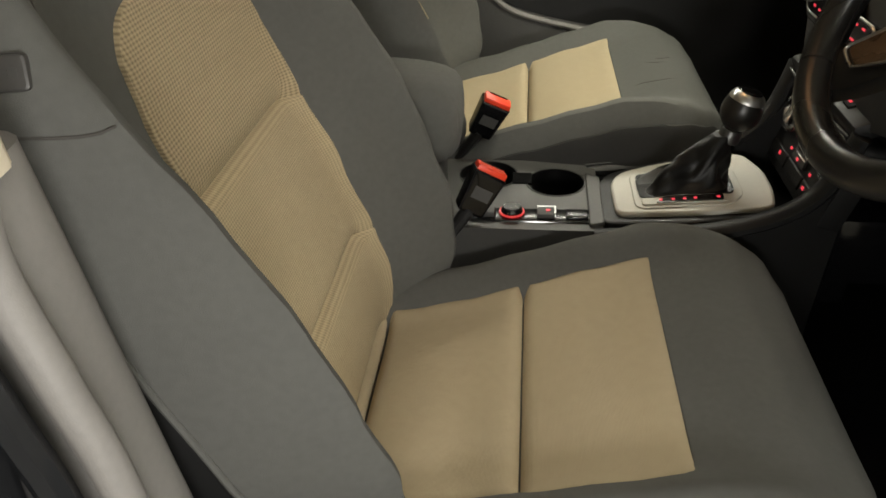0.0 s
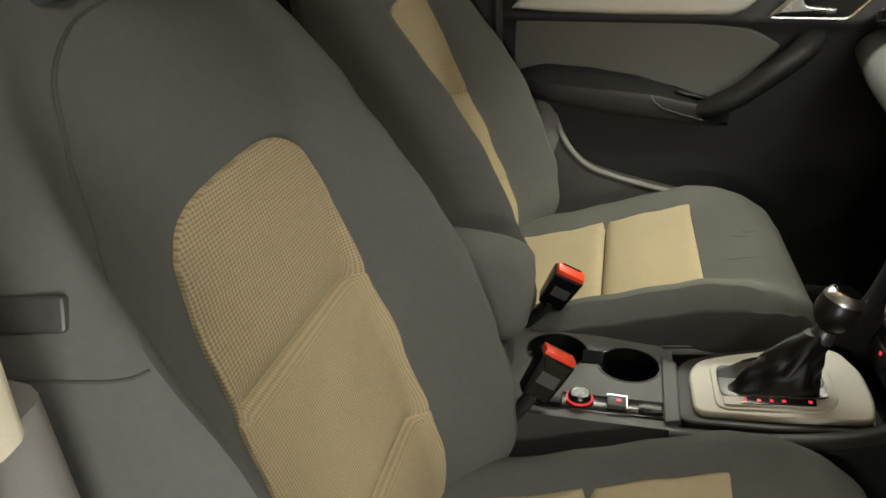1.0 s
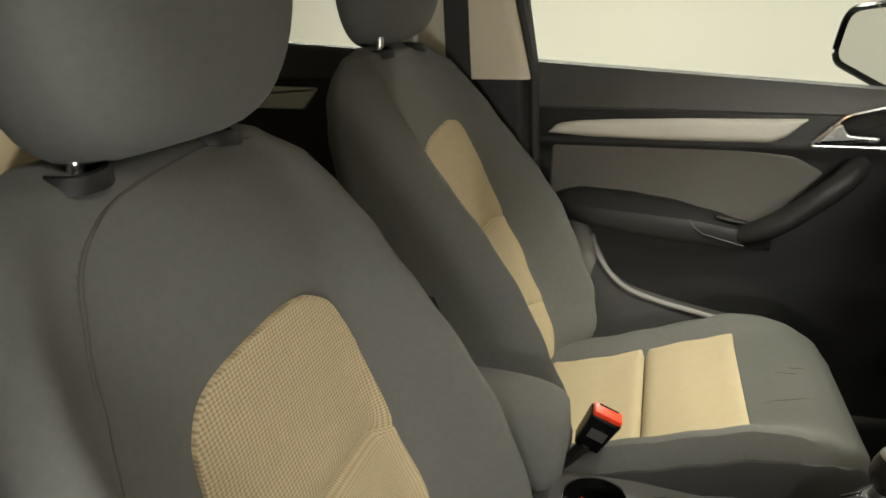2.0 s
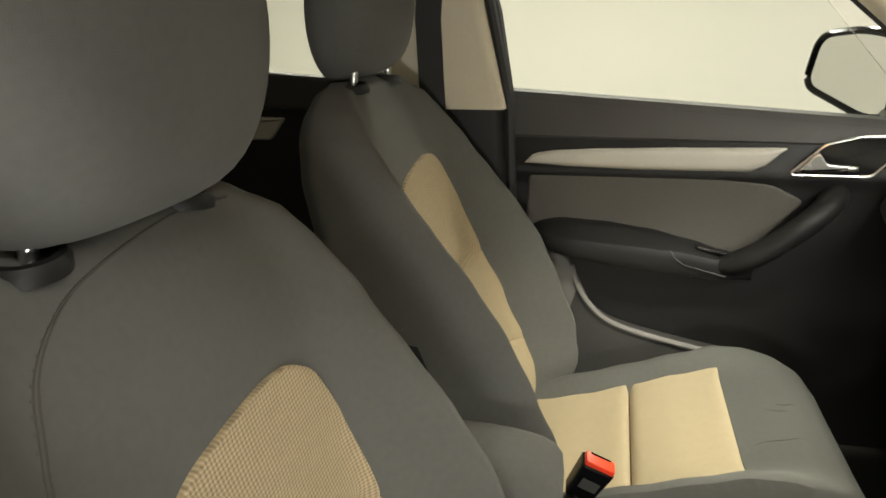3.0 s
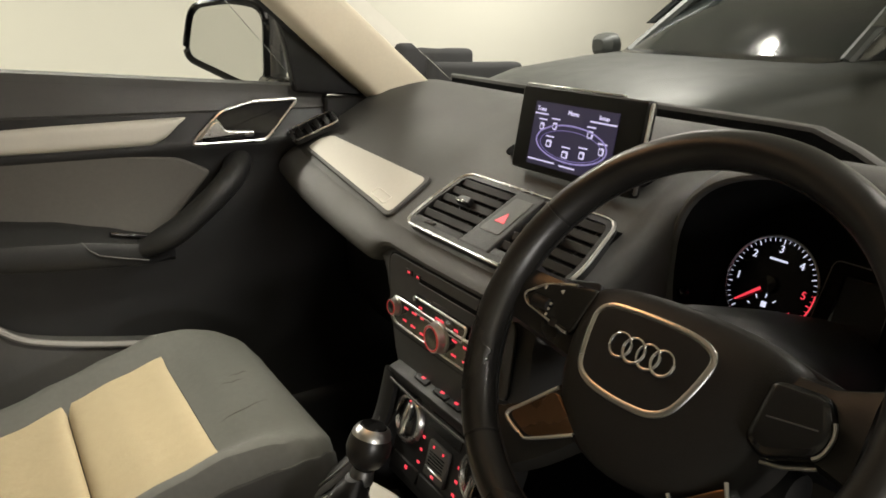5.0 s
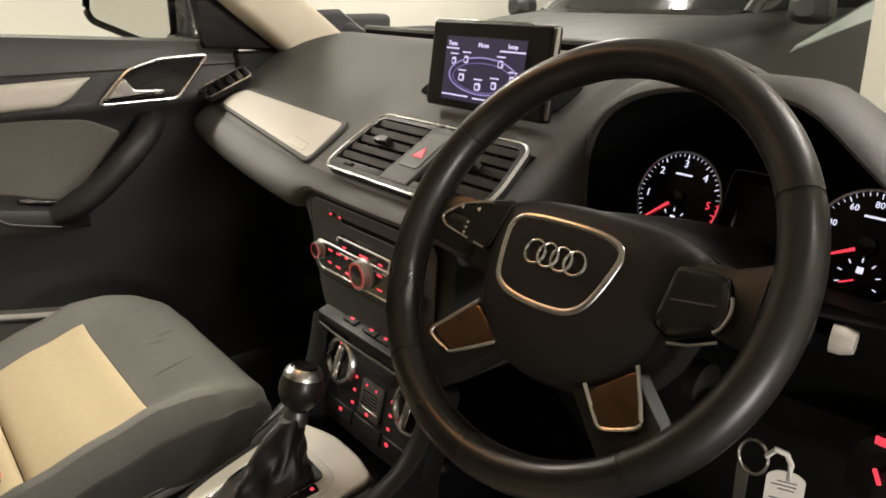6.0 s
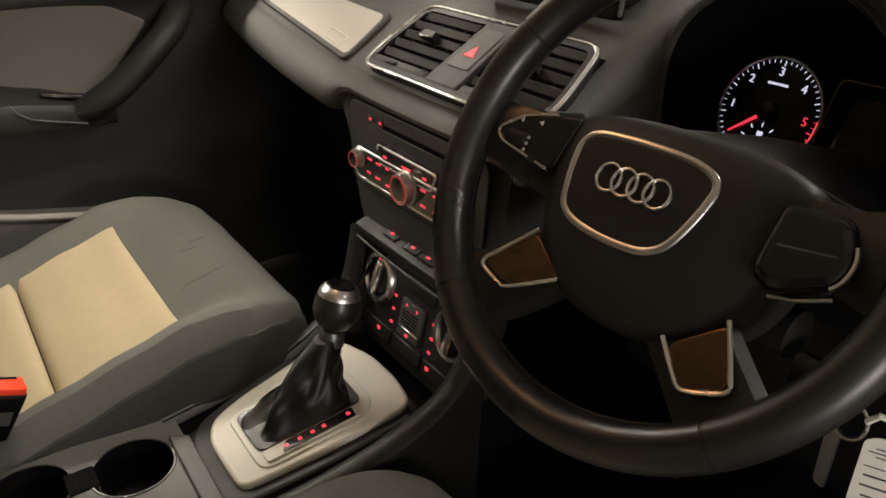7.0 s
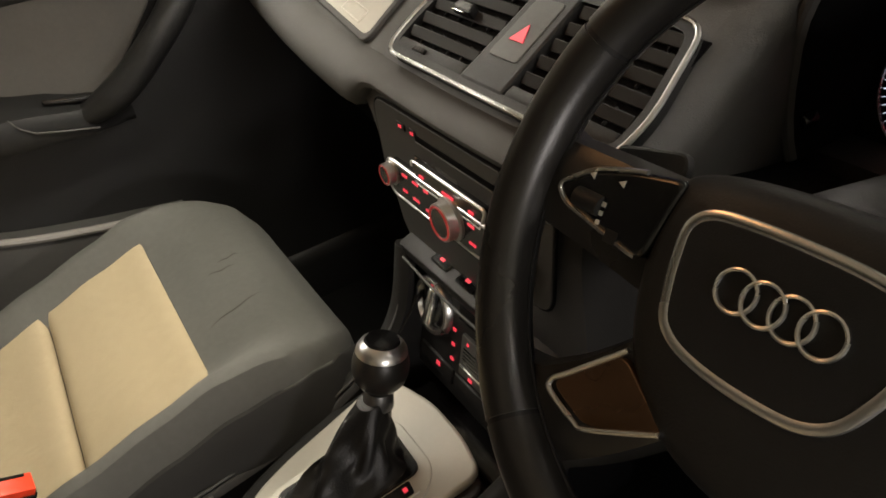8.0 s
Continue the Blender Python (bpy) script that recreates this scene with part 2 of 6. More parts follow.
def tube(pts, r, sides=8, closed=False, flat=1.0, up=(0, 0, 1)):
    """A round or flattened bar along a line of points."""
    P = [Vector(p) for p in pts]
    k, rings = len(P), []
    for i, p in enumerate(P):
        a = P[i - 1] if closed or i else P[i]
        b = P[(i + 1) % k] if closed or i < k - 1 else P[i]
        t = (b - a).normalized()
        s = t.cross(Vector(up))
        s = s.normalized() if s.length > 1e-4 else t.orthogonal().normalized()
        w = s.cross(t).normalized()
        rr = r[i] if isinstance(r, (list, tuple)) else r
        rings.append([p + s * rr * math.cos(2 * math.pi * j / sides) + w * rr * flat * math.sin(2 * math.pi * j / sides) for j in range(sides)])
    if closed:
        rings.append(rings[0])
    return loft(rings, caps=not closed)


def lathe(profile, sides=24, m=None):
    """A profile of (radius, height) turned about z."""
    rings = [[(max(r, 1e-4) * math.cos(2 * math.pi * j / sides), max(r, 1e-4) * math.sin(2 * math.pi * j / sides), z) for j in range(sides)] for r, z in profile]
    bm = loft(rings)
    if m is not None:
        bm.transform(m)
    return bm


def curve_at(table, t):
    """A smooth value from rows of (t, value)."""
    if t <= table[0][0]:
        return table[0][1]
    for (a, va), (b, vb) in zip(table, table[1:]):
        if t <= b:
            f = (t - a) / (b - a)
            f = f * f * (3 - 2 * f) * 0.5 + f * 0.5
            return va + (vb - va) * f
    return table[-1][1]


def step(a, b, t):
    f = min(1, max(0, (t - a) / (b - a)))
    return f * f * (3 - 2 * f)


def basis(x, y, z, o):
    """A pose from three axes and a place."""
    return Matrix((Vector((*x, 0)), Vector((*y, 0)), Vector((*z, 0)), Vector((*o, 1)))).transposed()


def written(text, size, mat, parent, at, name="lettering", thick=0.0004):
    """Raised lettering in the built-in font, as a mesh."""
    c = bpy.data.curves.new("text", "FONT")
    c.body, c.size, c.extrude, c.align_x, c.align_y, c.resolution_u = text, size, thick, "CENTER", "CENTER", 2
    ob = bpy.data.objects.new("text", c)
    me = bpy.data.meshes.new_from_object(ob)
    bpy.data.objects.remove(ob)
    me.materials.clear()
    return part(name, me, mat, parent, at=at)


# ---- the garage ----
def wall(name, sx, sy, sz, at, mat, label, category="wall"):
    ob = part(name, box(sx, sy, sz), mat, at=Matrix.Translation(at))
    return tagged(ob, label, category, kind="structure")


wall("floor", 16, 13, 0.2, (2.5, -0.5, -0.1), FLOOR, "smooth grey painted concrete garage floor", "floor")
wall("wall_north", 16, 0.2, 2.8, (2.5, 4.9, 1.4), WALL, "white painted garage wall beside the cars")
# Unseen wall, set close beside the car to bounce light into it.
wall("wall_south_bounce", 16, 0.2, 2.8, (2.5, -2.6, 1.4), WALL, "white painted garage wall")
wall("wall_east", 0.2, 7.3, 2.8, (9.4, 1.15, 1.4), WALL, "white painted garage wall ahead of the car")
wall("wall_west", 0.2, 7.3, 2.8, (-4.4, 1.15, 1.4), WALL, "white painted garage wall")
wall("ceiling", 16, 13, 0.2, (2.5, -0.5, 2.9), CEILING, "pale painted garage ceiling", "ceiling")
tagged(part("column", box(0.6, 0.6, 2.8, 0.02), WALL, at=Matrix.Translation((3.45, 0.29, 1.4))), "square white painted garage column", "column", kind="structure")


# ---- car shell round the cabin ----
shell = thing("car_shell", (0.3, 0, 0), "dark car body shell round a cream-lined cabin", "car body", kind="structure")


def shell_part(name, bm, mat, label=""):
    bm.transform(Matrix.Translation((-0.3, 0, 0)))
    return part(name, bm, mat, shell, label)


shell_part("floor_pan", box(2.9, 1.36, 0.05, 0.01, m=Matrix.Translation((0.05, 0, 0.325))), CARPET, "black carpeted floor")
shell_part("footwell_front", box(0.05, 1.36, 0.62, 0.01, m=Matrix.Translation((1.17, 0, 0.66)) @ pose(0, 0, 0, 0, 18, 0)), CARPET)
for side in (1, -1):
    shell_part("sill", box(2.6, 0.14, 0.2, 0.03, 3, Matrix.Translation((0.1, side * 0.74, 0.36))), PLASTIC)
# roof and headliner
roof_rings = []
for i in range(13):
    y = -0.66 + 1.32 * i / 12
    drop = 0.05 * (abs(y) / 0.66) ** 3
    roof_rings.append([(-1.3, y, 1.46 - drop), (0.45, y, 1.49 - drop), (0.55, y, 1.475 - drop), (0.55, y, 1.515 - drop), (0.3, y, 1.55 - drop), (-1.3, y, 1.52 - drop)])
shell_part("headliner", loft(roof_rings), CREAM, "cream cloth headliner")


def pillar(name, low, high, w0, w1, depth, mat, label=""):
    """A slanting roof pillar of rounded section between two places; w: widths along the car."""
    lo, hi = Vector(low), Vector(high)
    rings = []
    for i in range(9):
        f = i / 8
        c = lo.lerp(hi, f)
        w = w0 + (w1 - w0) * f
        ring = []
        for x, y in rounded([(-w / 2, -depth / 2), (w / 2, -depth / 2), (w / 2, depth / 2), (-w / 2, depth / 2)], depth * 0.4):
            ring.append((c.x + x, c.y + y, c.z))
        rings.append(ring)
    return shell_part(name, loft(rings), mat, label)


for side in (1, -1):
    pillar("windscreen_pillar", (0.905, side * 0.685, 1.06), (0.36, side * 0.60, 1.49), 0.17, 0.14, 0.07, CREAM, "cream windscreen pillar trim")
pillar("roof_pillar", (-0.205, 0.655, 1.125), (-0.265, 0.60, 1.47), 0.26, 0.24, 0.06, CREAM, "cream centre pillar trim")
pillar("lower_pillar", (-0.19, 0.675, 0.40), (-0.205, 0.660, 1.125), 0.28, 0.25, 0.06, PLASTIC, "black lower centre pillar trim")
shell_part("door_seal", tube([(-0.055, 0.668, 0.42), (-0.062, 0.662, 0.80), (-0.072, 0.655, 1.13), (-0.13, 0.60, 1.46)], 0.011, 8), RUBBER, "black rubber door seal")
pillar("roof_pillar", (-0.160, -0.680, 0.985), (-0.26, -0.60, 1.47), 0.165, 0.15, 0.05, CREAM, "cream centre pillar trim")
pillar("lower_pillar", (-0.086, -0.660, 0.40), (-0.170, -0.662, 0.988), 0.14, 0.165, 0.066, PILLAR_GREY, "grey lower centre pillar trim")
shell_part("door_seal", tube(smooth_line([(-0.042, -0.706, 0.42), (-0.052, -0.706, 0.77), (-0.066, -0.706, 0.88), (-0.078, -0.704, 0.95), (-0.074, -0.704, 1.02), (-0.10, -0.69, 1.20), (-0.20, -0.63, 1.46)], 6), 0.0115, 10, up=(1, 0, 0)), PILLAR_GREY, "grey rubber door seal")
shell_part("body_flange", tube(smooth_line([(-0.060, -0.728, 0.42), (-0.070, -0.728, 0.77), (-0.084, -0.728, 0.88), (-0.096, -0.724, 0.95), (-0.12, -0.712, 1.20), (-0.22, -0.65, 1.46)], 6), 0.010, 8, up=(1, 0, 0)), DARK_PAINT, "dark painted door flange")
shell_part("body_post", box(0.24, 0.06, 0.85, 0.02, 3, Matrix.Translation((-0.205, -0.748, 0.70))), DARK_PAINT, "dark painted body post")
shell_part("outer_sill", box(2.3, 0.10, 0.22, 0.04, 3, Matrix.Translation((0.1, -0.80, 0.33))), DARK_PAINT, "dark painted outer sill")
shell_part("kick_panel", box(0.55, 0.03, 0.80, 0.005, 1, Matrix.Translation((0.985, 0.70, 0.68))), PLASTIC, "black footwell side panel")
shell_part("kick_panel", box(0.55, 0.03, 0.80, 0.005, 1, Matrix.Translation((0.985, -0.70, 0.68))), PLASTIC, "black footwell side panel")
# windscreen
rows = []
for i in range(15):
    y = -0.66 + 1.32 * i / 14
    bow = 0.10 * (1 - (y / 0.66) ** 2)
    foot = 1.08 - 0.05 * step(-0.15, -0.33, y)
    rows.append([(1.02 + bow, y, foot), (0.46 + bow * 0.6, y * 0.9, 1.49), (0.455 + bow * 0.6, y * 0.9, 1.494), (1.015 + bow, y, foot + 0.005)])
pane = shell_part("windscreen", loft(rows), CLEAR, "clear windscreen")
pane.visible_shadow = False
# bonnet outside the windscreen
rows = []
for i in range(15):
    y = -0.78 + 1.56 * i / 14
    d = 0.07 * (abs(y) / 0.78) ** 2.5
    rows.append([(1.10 - d, y, 0.985 - d), (1.5, y, 0.965 - d), (1.95 - d, y, 0.88 - d), (2.1 - d * 2, y, 0.72 - d), (2.1 - d * 2, y, 0.6), (1.10, y, 0.6)])
shell_part("bonnet", loft(rows), DARK_PAINT, "dark painted bonnet")
# closing panel behind the front seats
shell_part("rear_bulkhead", box(0.06, 1.42, 1.10, 0.02, m=Matrix.Translation((-1.33, 0, 0.92))), CARPET)
for side in (1, -1):
    shell_part("rear_quarter", box(0.14, 0.08, 0.95, 0.02, 2, Matrix.Translation((-1.26, side * 0.68, 0.98))), PLASTIC, "black rear quarter trim")

# closed rear door on the driver's side and the rear quarter, unseen and plain, added to shut the cabin and block light
# from behind
for side, far in ((-1, -0.31),):
    shell_part("rear_side", box(1.0, 0.06, 0.80, 0.01, 1, Matrix.Translation((far - 0.5, side * 0.70, 0.74))), PLASTIC, "black rear door panel")


# ---- front seats ----
SEAT_LINE = [(-0.06, 0.50), (0, 0.525), (0.1, 0.55), (0.178, 0.574), (0.26, 0.600), (0.332, 0.622), (0.3837, 0.634), (0.4231, 0.636), (0.462, 0.624), (0.490, 0.594), (0.505, 0.55), (0.513, 0.51), (0.516, 0.48)]
SEAT_HALF = [(-0.06, 0.235), (0.05, 0.262), (0.25, 0.272), (0.34, 0.276), (0.40, 0.274), (0.440, 0.262), (0.470, 0.236), (0.492, 0.194), (0.507, 0.138), (0.516, 0.072)]
BACK_FRONT = [(0.49, -0.020), (0.56, -0.010), (0.60, -0.014), (0.655, -0.030), (0.74, -0.066), (0.83, -0.101), (0.92, -0.128), (1.01, -0.150), (1.07, -0.164), (1.12, -0.180), (1.153, -0.20), (1.166, -0.222)]
BACK_REAR = [(0.49, -0.06), (0.6, -0.105), (0.75, -0.175), (0.85, -0.215), (0.95, -0.245), (1.05, -0.262), (1.11, -0.265), (1.15, -0.255), (1.166, -0.238)]
BACK_HALF = [(0.49, 0.215), (0.56, 0.245), (0.70, 0.268), (0.85, 0.275), (0.96, 0.270), (1.04, 0.260), (1.09, 0.243), (1.125, 0.215), (1.152, 0.170), (1.166, 0.12)]
BOLSTER = [(0.49, 0.04), (0.60, 0.098), (0.70, 0.118), (0.82, 0.122), (0.90, 0.104), (0.97, 0.074), (1.03, 0.048), (1.10, 0.020), (1.166, 0.0)]


def cushion_half(x):
    return 0.160 + 0.010 * step(0.0, 0.33, x)


def cushion_top(x, y, sunk=True):
    w = curve_at(SEAT_HALF, x)
    u = min(1.0, abs(y) / w)
    bolster = 0.034 * math.exp(-((u - 0.75) / 0.13) ** 2) * (1 - 0.95 * step(0.31, 0.46, x))
    z = curve_at(SEAT_LINE, x) + bolster - 0.155 * max(0.0, (u - 0.765) / 0.235) ** 1.5 * (1 - 0.45 * step(0.36, 0.49, x))
    z -= 0.020 * u ** 14
    if sunk:
        inside = step(-0.003, -0.014, abs(y) - cushion_half(x)) * step(-0.055, -0.04, x) * step(0.330, 0.318, x)
        z -= 0.016 * inside
    return z


# borders of the beige back insert as (y, z): a broad arch, its outer shoulder sloped to fit the camera's view
INSERT_OUTER = smooth_line([(-0.116, 0.50), (-0.122, 0.60), (-0.118, 0.72), (-0.106, 0.80), (-0.103, 0.871), (-0.102, 0.914), (-0.098, 0.955), (-0.088, 0.973), (-0.072, 0.987), (-0.044, 0.9965), (-0.002, 1.002), (0.041, 1.0055), (0.068, 1.007)], 6)
INSERT_INNER = smooth_line([(0.158, 0.50), (0.168, 0.60), (0.174, 0.673), (0.180, 0.769), (0.178, 0.84), (0.176, 0.886), (0.170, 0.926), (0.161, 0.96), (0.149, 0.982), (0.119, 0.999), (0.095, 1.0045), (0.068, 1.007)], 6)


def border_at(line, z):
    for a, b in zip(line, line[1:]):
        if z <= b.y:
            return a.x + (b.x - a.x) * max(0.0, (z - a.y) / max(1e-6, b.y - a.y))
    return line[-1].x


def insert_span(z, tall, wide):
    """The insert's middle and half width at a height; tall stretches the arch, wide moves the outer border out."""
    zz = z if z < 0.84 else 0.84 + (z - 0.84) / tall
    a, b = border_at(INSERT_OUTER, zz) - wide * step(1.007, 0.96, zz), border_at(INSERT_INNER, zz)
    return (a + b) / 2, max(0.0015, (b - a) / 2)


def back_front(z, y, sunk=True):
    w = curve_at(BACK_HALF, z)
    u = min(1.0, abs(y) / w)
    x = curve_at(BACK_FRONT, z)
    thick = x - curve_at(BACK_REAR, z)
    x += 1.08 * curve_at(BOLSTER, z) * math.exp(-((u - 0.865) / 0.14) ** 2)
    x -= (0.55 * thick + 0.4 * curve_at(BOLSTER, z)) * u ** 20
    if sunk:
        mid, h = insert_span(z, 1.0, 0.0)
        seam = max(math.exp(-((z - 0.6565) / 0.016) ** 2), math.exp(-((z - 0.830) / 0.016) ** 2))
        x -= 0.015 * seam * step(0.003, 0.012, h - abs(y - mid))
    return x


def puff(d, low=-0.010, high=0.003, reach=0.0055):
    return low + (high - low) * (1 - math.exp(-d / reach))


def seat_cushion():
    rings = []
    xs = [-0.06 + 0.02 * i for i in range(18)] + [0.302, 0.312, 0.318, 0.324, 0.330, 0.336, 0.344, 0.354] + [0.368 + 0.0102 * i for i in range(12)] + [0.4885, 0.4955, 0.501, 0.506, 0.510, 0.513, 0.516]
    for x in sorted(xs):
        w = curve_at(SEAT_HALF, x)
        ring = []
        for i in range(57):
            s = -1 + 2 * i / 56
            y = w * math.copysign(1 - (1 - abs(s)) ** 1.6, s)
            ring.append((x, y, cushion_top(x, y)))
        low = 0.40 + 0.02 * step(0.3, 0.5, x)
        for f in (0.985, 0.95):
            ring.append((x, w * (f + 0.012), cushion_top(x, w) * (1 - (1.02 - f) * 4) + low * (1.02 - f) * 4))
        ring += [(x, w * 0.93, low + 0.02), (x, w * 0.86, low), (x, 0, low), (x, -w * 0.86, low), (x, -w * 0.93, low + 0.02)]
        for f in (0.95, 0.985):
            ring.append((x, -w * (f + 0.012), cushion_top(x, w) * (1 - (1.02 - f) * 4) + low * (1.02 - f) * 4))
        rings.append(ring)
    return loft(rings)


def cushion_panel(x0, x1):
    rings = []
    n = 22
    for i in range(n):
        f = i / (n - 1)
        f = 0.5 - 0.5 * math.cos(math.pi * f)
        x = x0 + (x1 - x0) * f
        h = cushion_half(x)
        top = []
        for j in range(31):
            a = math.sin(math.pi / 2 * (-1 + 2 * j / 30))
            side, ends = (1 - abs(a)) * h, min((x - x0) if x0 > 0 else 1, (x1 - x) if x1 < 0.3 else 1)
            lift = min(puff(side, -0.005), puff(max(0, ends), -0.011), puff((x1 - x) if x1 > 0.3 else 1, -0.005))
            top.append((x, a * h, cushion_top(x, a * h, False) + lift))
        ring = top + [(p[0], p[1], p[2] - 0.018) for p in top[::-1]]
        rings.append(ring)
    return loft(rings)


def seat_back():
    rings = []
    zs = [0.49 + 0.02 * i for i in range(25)] + [0.98 + 0.008 * i for i in range(10)] + [1.06 + 0.011 * i for i in range(8)] + [1.143, 1.149, 1.154, 1.158, 1.162, 1.164, 1.166] + [0.642, 0.6565, 0.664, 0.678, 0.818, 0.824, 0.836, 0.842]
    for z in sorted(zs):
        w = curve_at(BACK_HALF, z)
        ring = []
        for i in range(57):
            s = -1 + 2 * i / 56
            y = w * math.copysign(1 - (1 - abs(s)) ** 1.6, s)
            ring.append((back_front(z, y), y, z))
        xb = curve_at(BACK_REAR, z)
        th = curve_at(BACK_FRONT, z) - xb
        for i in range(25):
            s = 1 - 2 * i / 24
            y = w * math.copysign(1 - (1 - abs(s)) ** 2.0, s) * 0.985
            u = abs(y) / w
            ring.append((xb + 0.42 * th * u ** 7, y, z))
        rings.append(ring)
    return loft(rings)


def back_panel(z0, z1, tall, wide, arch=False):
    rings = []
    n = 52 if arch else 26
    for i in range(n):
        f = 0.5 - 0.5 * math.cos(math.pi * i / (n - 1))
        z = z0 + (z1 - z0) * f
        mid, h = insert_span(z, tall, wide)
        top = []
        for j in range(31):
            a = math.sin(math.pi / 2 * (-1 + 2 * j / 30))
            side = (1 - abs(a)) * h
            deep = 0.0015 - 0.0120 * step(0.004, 0.020, side)
            lift = min(puff(side, 0.0042, 0.007, 0.008), puff(z - z0, deep, 0.006, 0.015), puff(z1 - z, deep, 0.022, 0.011) if not arch else 1)
            y = mid + a * h
            top.append((back_front(z, y, False) + lift, y, z))
        rings.append(top + [(p[0] - 0.016, p[1], p[2]) for p in top[::-1]])
    return loft(rings)


def headrest_mesh():
    rings = []
    for i in range(21):
        f = i / 20
        a = math.pi * f
        z = 1.268 - 0.102 * math.cos(a)
        k = max(0.02, math.sin(a)) ** 0.48
        w = (0.144 + 0.014 * f) * k
        t = 0.060 * k
        cx = -0.186 + 0.015 * f
        ring = []
        for j in range(40):
            b = 2 * math.pi * j / 40
            cy, cxx = math.cos(b), math.sin(b)
            dx = t * math.copysign(abs(cxx) ** 0.68, cxx)
            ring.append((cx + dx, w * math.copysign(abs(cy) ** 0.6, cy), z + 0.28 * dx))
        rings.append(ring)
    return loft(rings)


def car_seat(at, label, tall=1.0, wide=0.0):
    s = thing("car_seat", at, label, "car seat", "front seats")
    part("cushion", seat_cushion(), GREY_CLOTH, s)
    part("rear_strip", cushion_panel(-0.045, -0.002), BEIGE_CLOTH, s, "beige cloth strip at the cushion's rear")
    part("cushion_panel", cushion_panel(0.002, 0.1765), BEIGE_CLOTH, s, "beige cloth rear seat panel")
    part("cushion_panel", cushion_panel(0.1785, 0.332), BEIGE_CLOTH, s, "beige cloth front seat panel")
    for side in (1, -1):
        xs = [-0.02 + 0.012 * i for i in range(40)]
        part("cushion_piping", tube([(x, side * curve_at(SEAT_HALF, x) * 0.838, cushion_top(x, curve_at(SEAT_HALF, x) * 0.838) + 0.0008) for x in xs], 0.0018, 6), GREY_CLOTH, s, "grey piping along the cushion edge")
        # Sheet over the cushion's side, coloured for the shade that falls there.
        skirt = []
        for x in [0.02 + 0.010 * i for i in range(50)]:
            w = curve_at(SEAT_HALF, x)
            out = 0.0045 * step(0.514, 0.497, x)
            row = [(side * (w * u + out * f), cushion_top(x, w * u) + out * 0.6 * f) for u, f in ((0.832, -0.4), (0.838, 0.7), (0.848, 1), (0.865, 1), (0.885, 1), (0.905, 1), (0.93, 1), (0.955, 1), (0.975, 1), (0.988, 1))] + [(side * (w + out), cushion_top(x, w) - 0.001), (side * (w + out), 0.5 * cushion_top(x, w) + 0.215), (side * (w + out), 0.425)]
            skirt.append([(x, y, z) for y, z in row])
        part("side_skirt", loft(skirt, caps=False, closed=False), SHADED_CLOTH, s, "cloth side of the cushion with its shade painted dark")
    back = part("backrest", seat_back(), GREY_CLOTH, s)
    part("back_panel", back_panel(0.50, 0.6568, tall, wide), BEIGE_BACK, s, "beige cloth lower back panel")
    part("back_panel", back_panel(0.6562, 0.8303, tall, wide), BEIGE_BACK, s, "beige cloth middle back panel")
    part("back_panel", back_panel(0.8297, 0.84 + 0.1668 * tall, tall, wide, True), BEIGE_KNIT, s, "beige knitted upper back panel")
    # dark plastic shell over the lower rear of the backrest
    bm = seat_back()
    for co, no in (((-0.045, 0, 0.69), (1, 0, 0.32)), ((-0.2, 0, 0.86), (0.25, 0, 1))):
        bmesh.ops.bisect_plane(bm, geom=bm.verts[:] + bm.edges[:] + bm.faces[:], plane_co=co, plane_no=no, clear_outer=True)
    bmesh.ops.recalc_face_normals(bm, faces=bm.faces)
    for v in bm.verts:
        v.co += Vector((-0.002, 0.003 * (1 if v.co.y > 0 else -1), 0))
    part("back_shell", bm, PLASTIC, s, "black plastic back shell")
    part("headrest", headrest_mesh(), GREY_CLOTH, s, "dark grey padded headrest")
    for y in (0.085, -0.085):
        part("headrest_post", tube([(-0.214, y, 1.12), (-0.196, y, 1.24)], 0.006, 10), CHROME, s, "chrome post")
        part("post_bezel", lathe([(0.0, -0.004), (0.027, -0.004), (0.027, 0.004), (0.0245, 0.008), (0.020, 0.0085), (0.014, 0.004), (0.0, 0.003)], 28, Matrix.Translation((-0.212, y, 1.155)) @ pose(0, 0, 0, 6 * (1 if y < 0 else -1), 4, 0)), PLASTIC, s, "black plastic post bezel")
    for side in (1, -1):
        part("side_trim", slab(rounded([(-0.13, -0.05), (0.42, -0.025), (0.46, 0.02), (0.12, 0.045), (0.0, 0.10), (-0.10, 0.10)], 0.03), 0.025, 0.010, basis((1, 0, 0), (0, 0, 1), (0, side, 0), (0.03, side * 0.240, 0.40))), PLASTIC, s, "black plastic seat side trim")
        part("recliner_cover", lathe([(0.0, 0.0), (0.045, 0.0), (0.045, 0.01), (0.036, 0.018), (0.0, 0.02)], 24, basis((1, 0, 0), (0, 0, side), (0, side, 0) if side < 0 else (0, 1, 0), (0.0, side * 0.243, 0.50))), PLASTIC, s, "round black recliner cover")
        part("seat_rail", box(0.5, 0.03, 0.05, 0.006, m=Matrix.Translation((0.2, side * 0.17, 0.375))), PLASTIC, s)
    return s


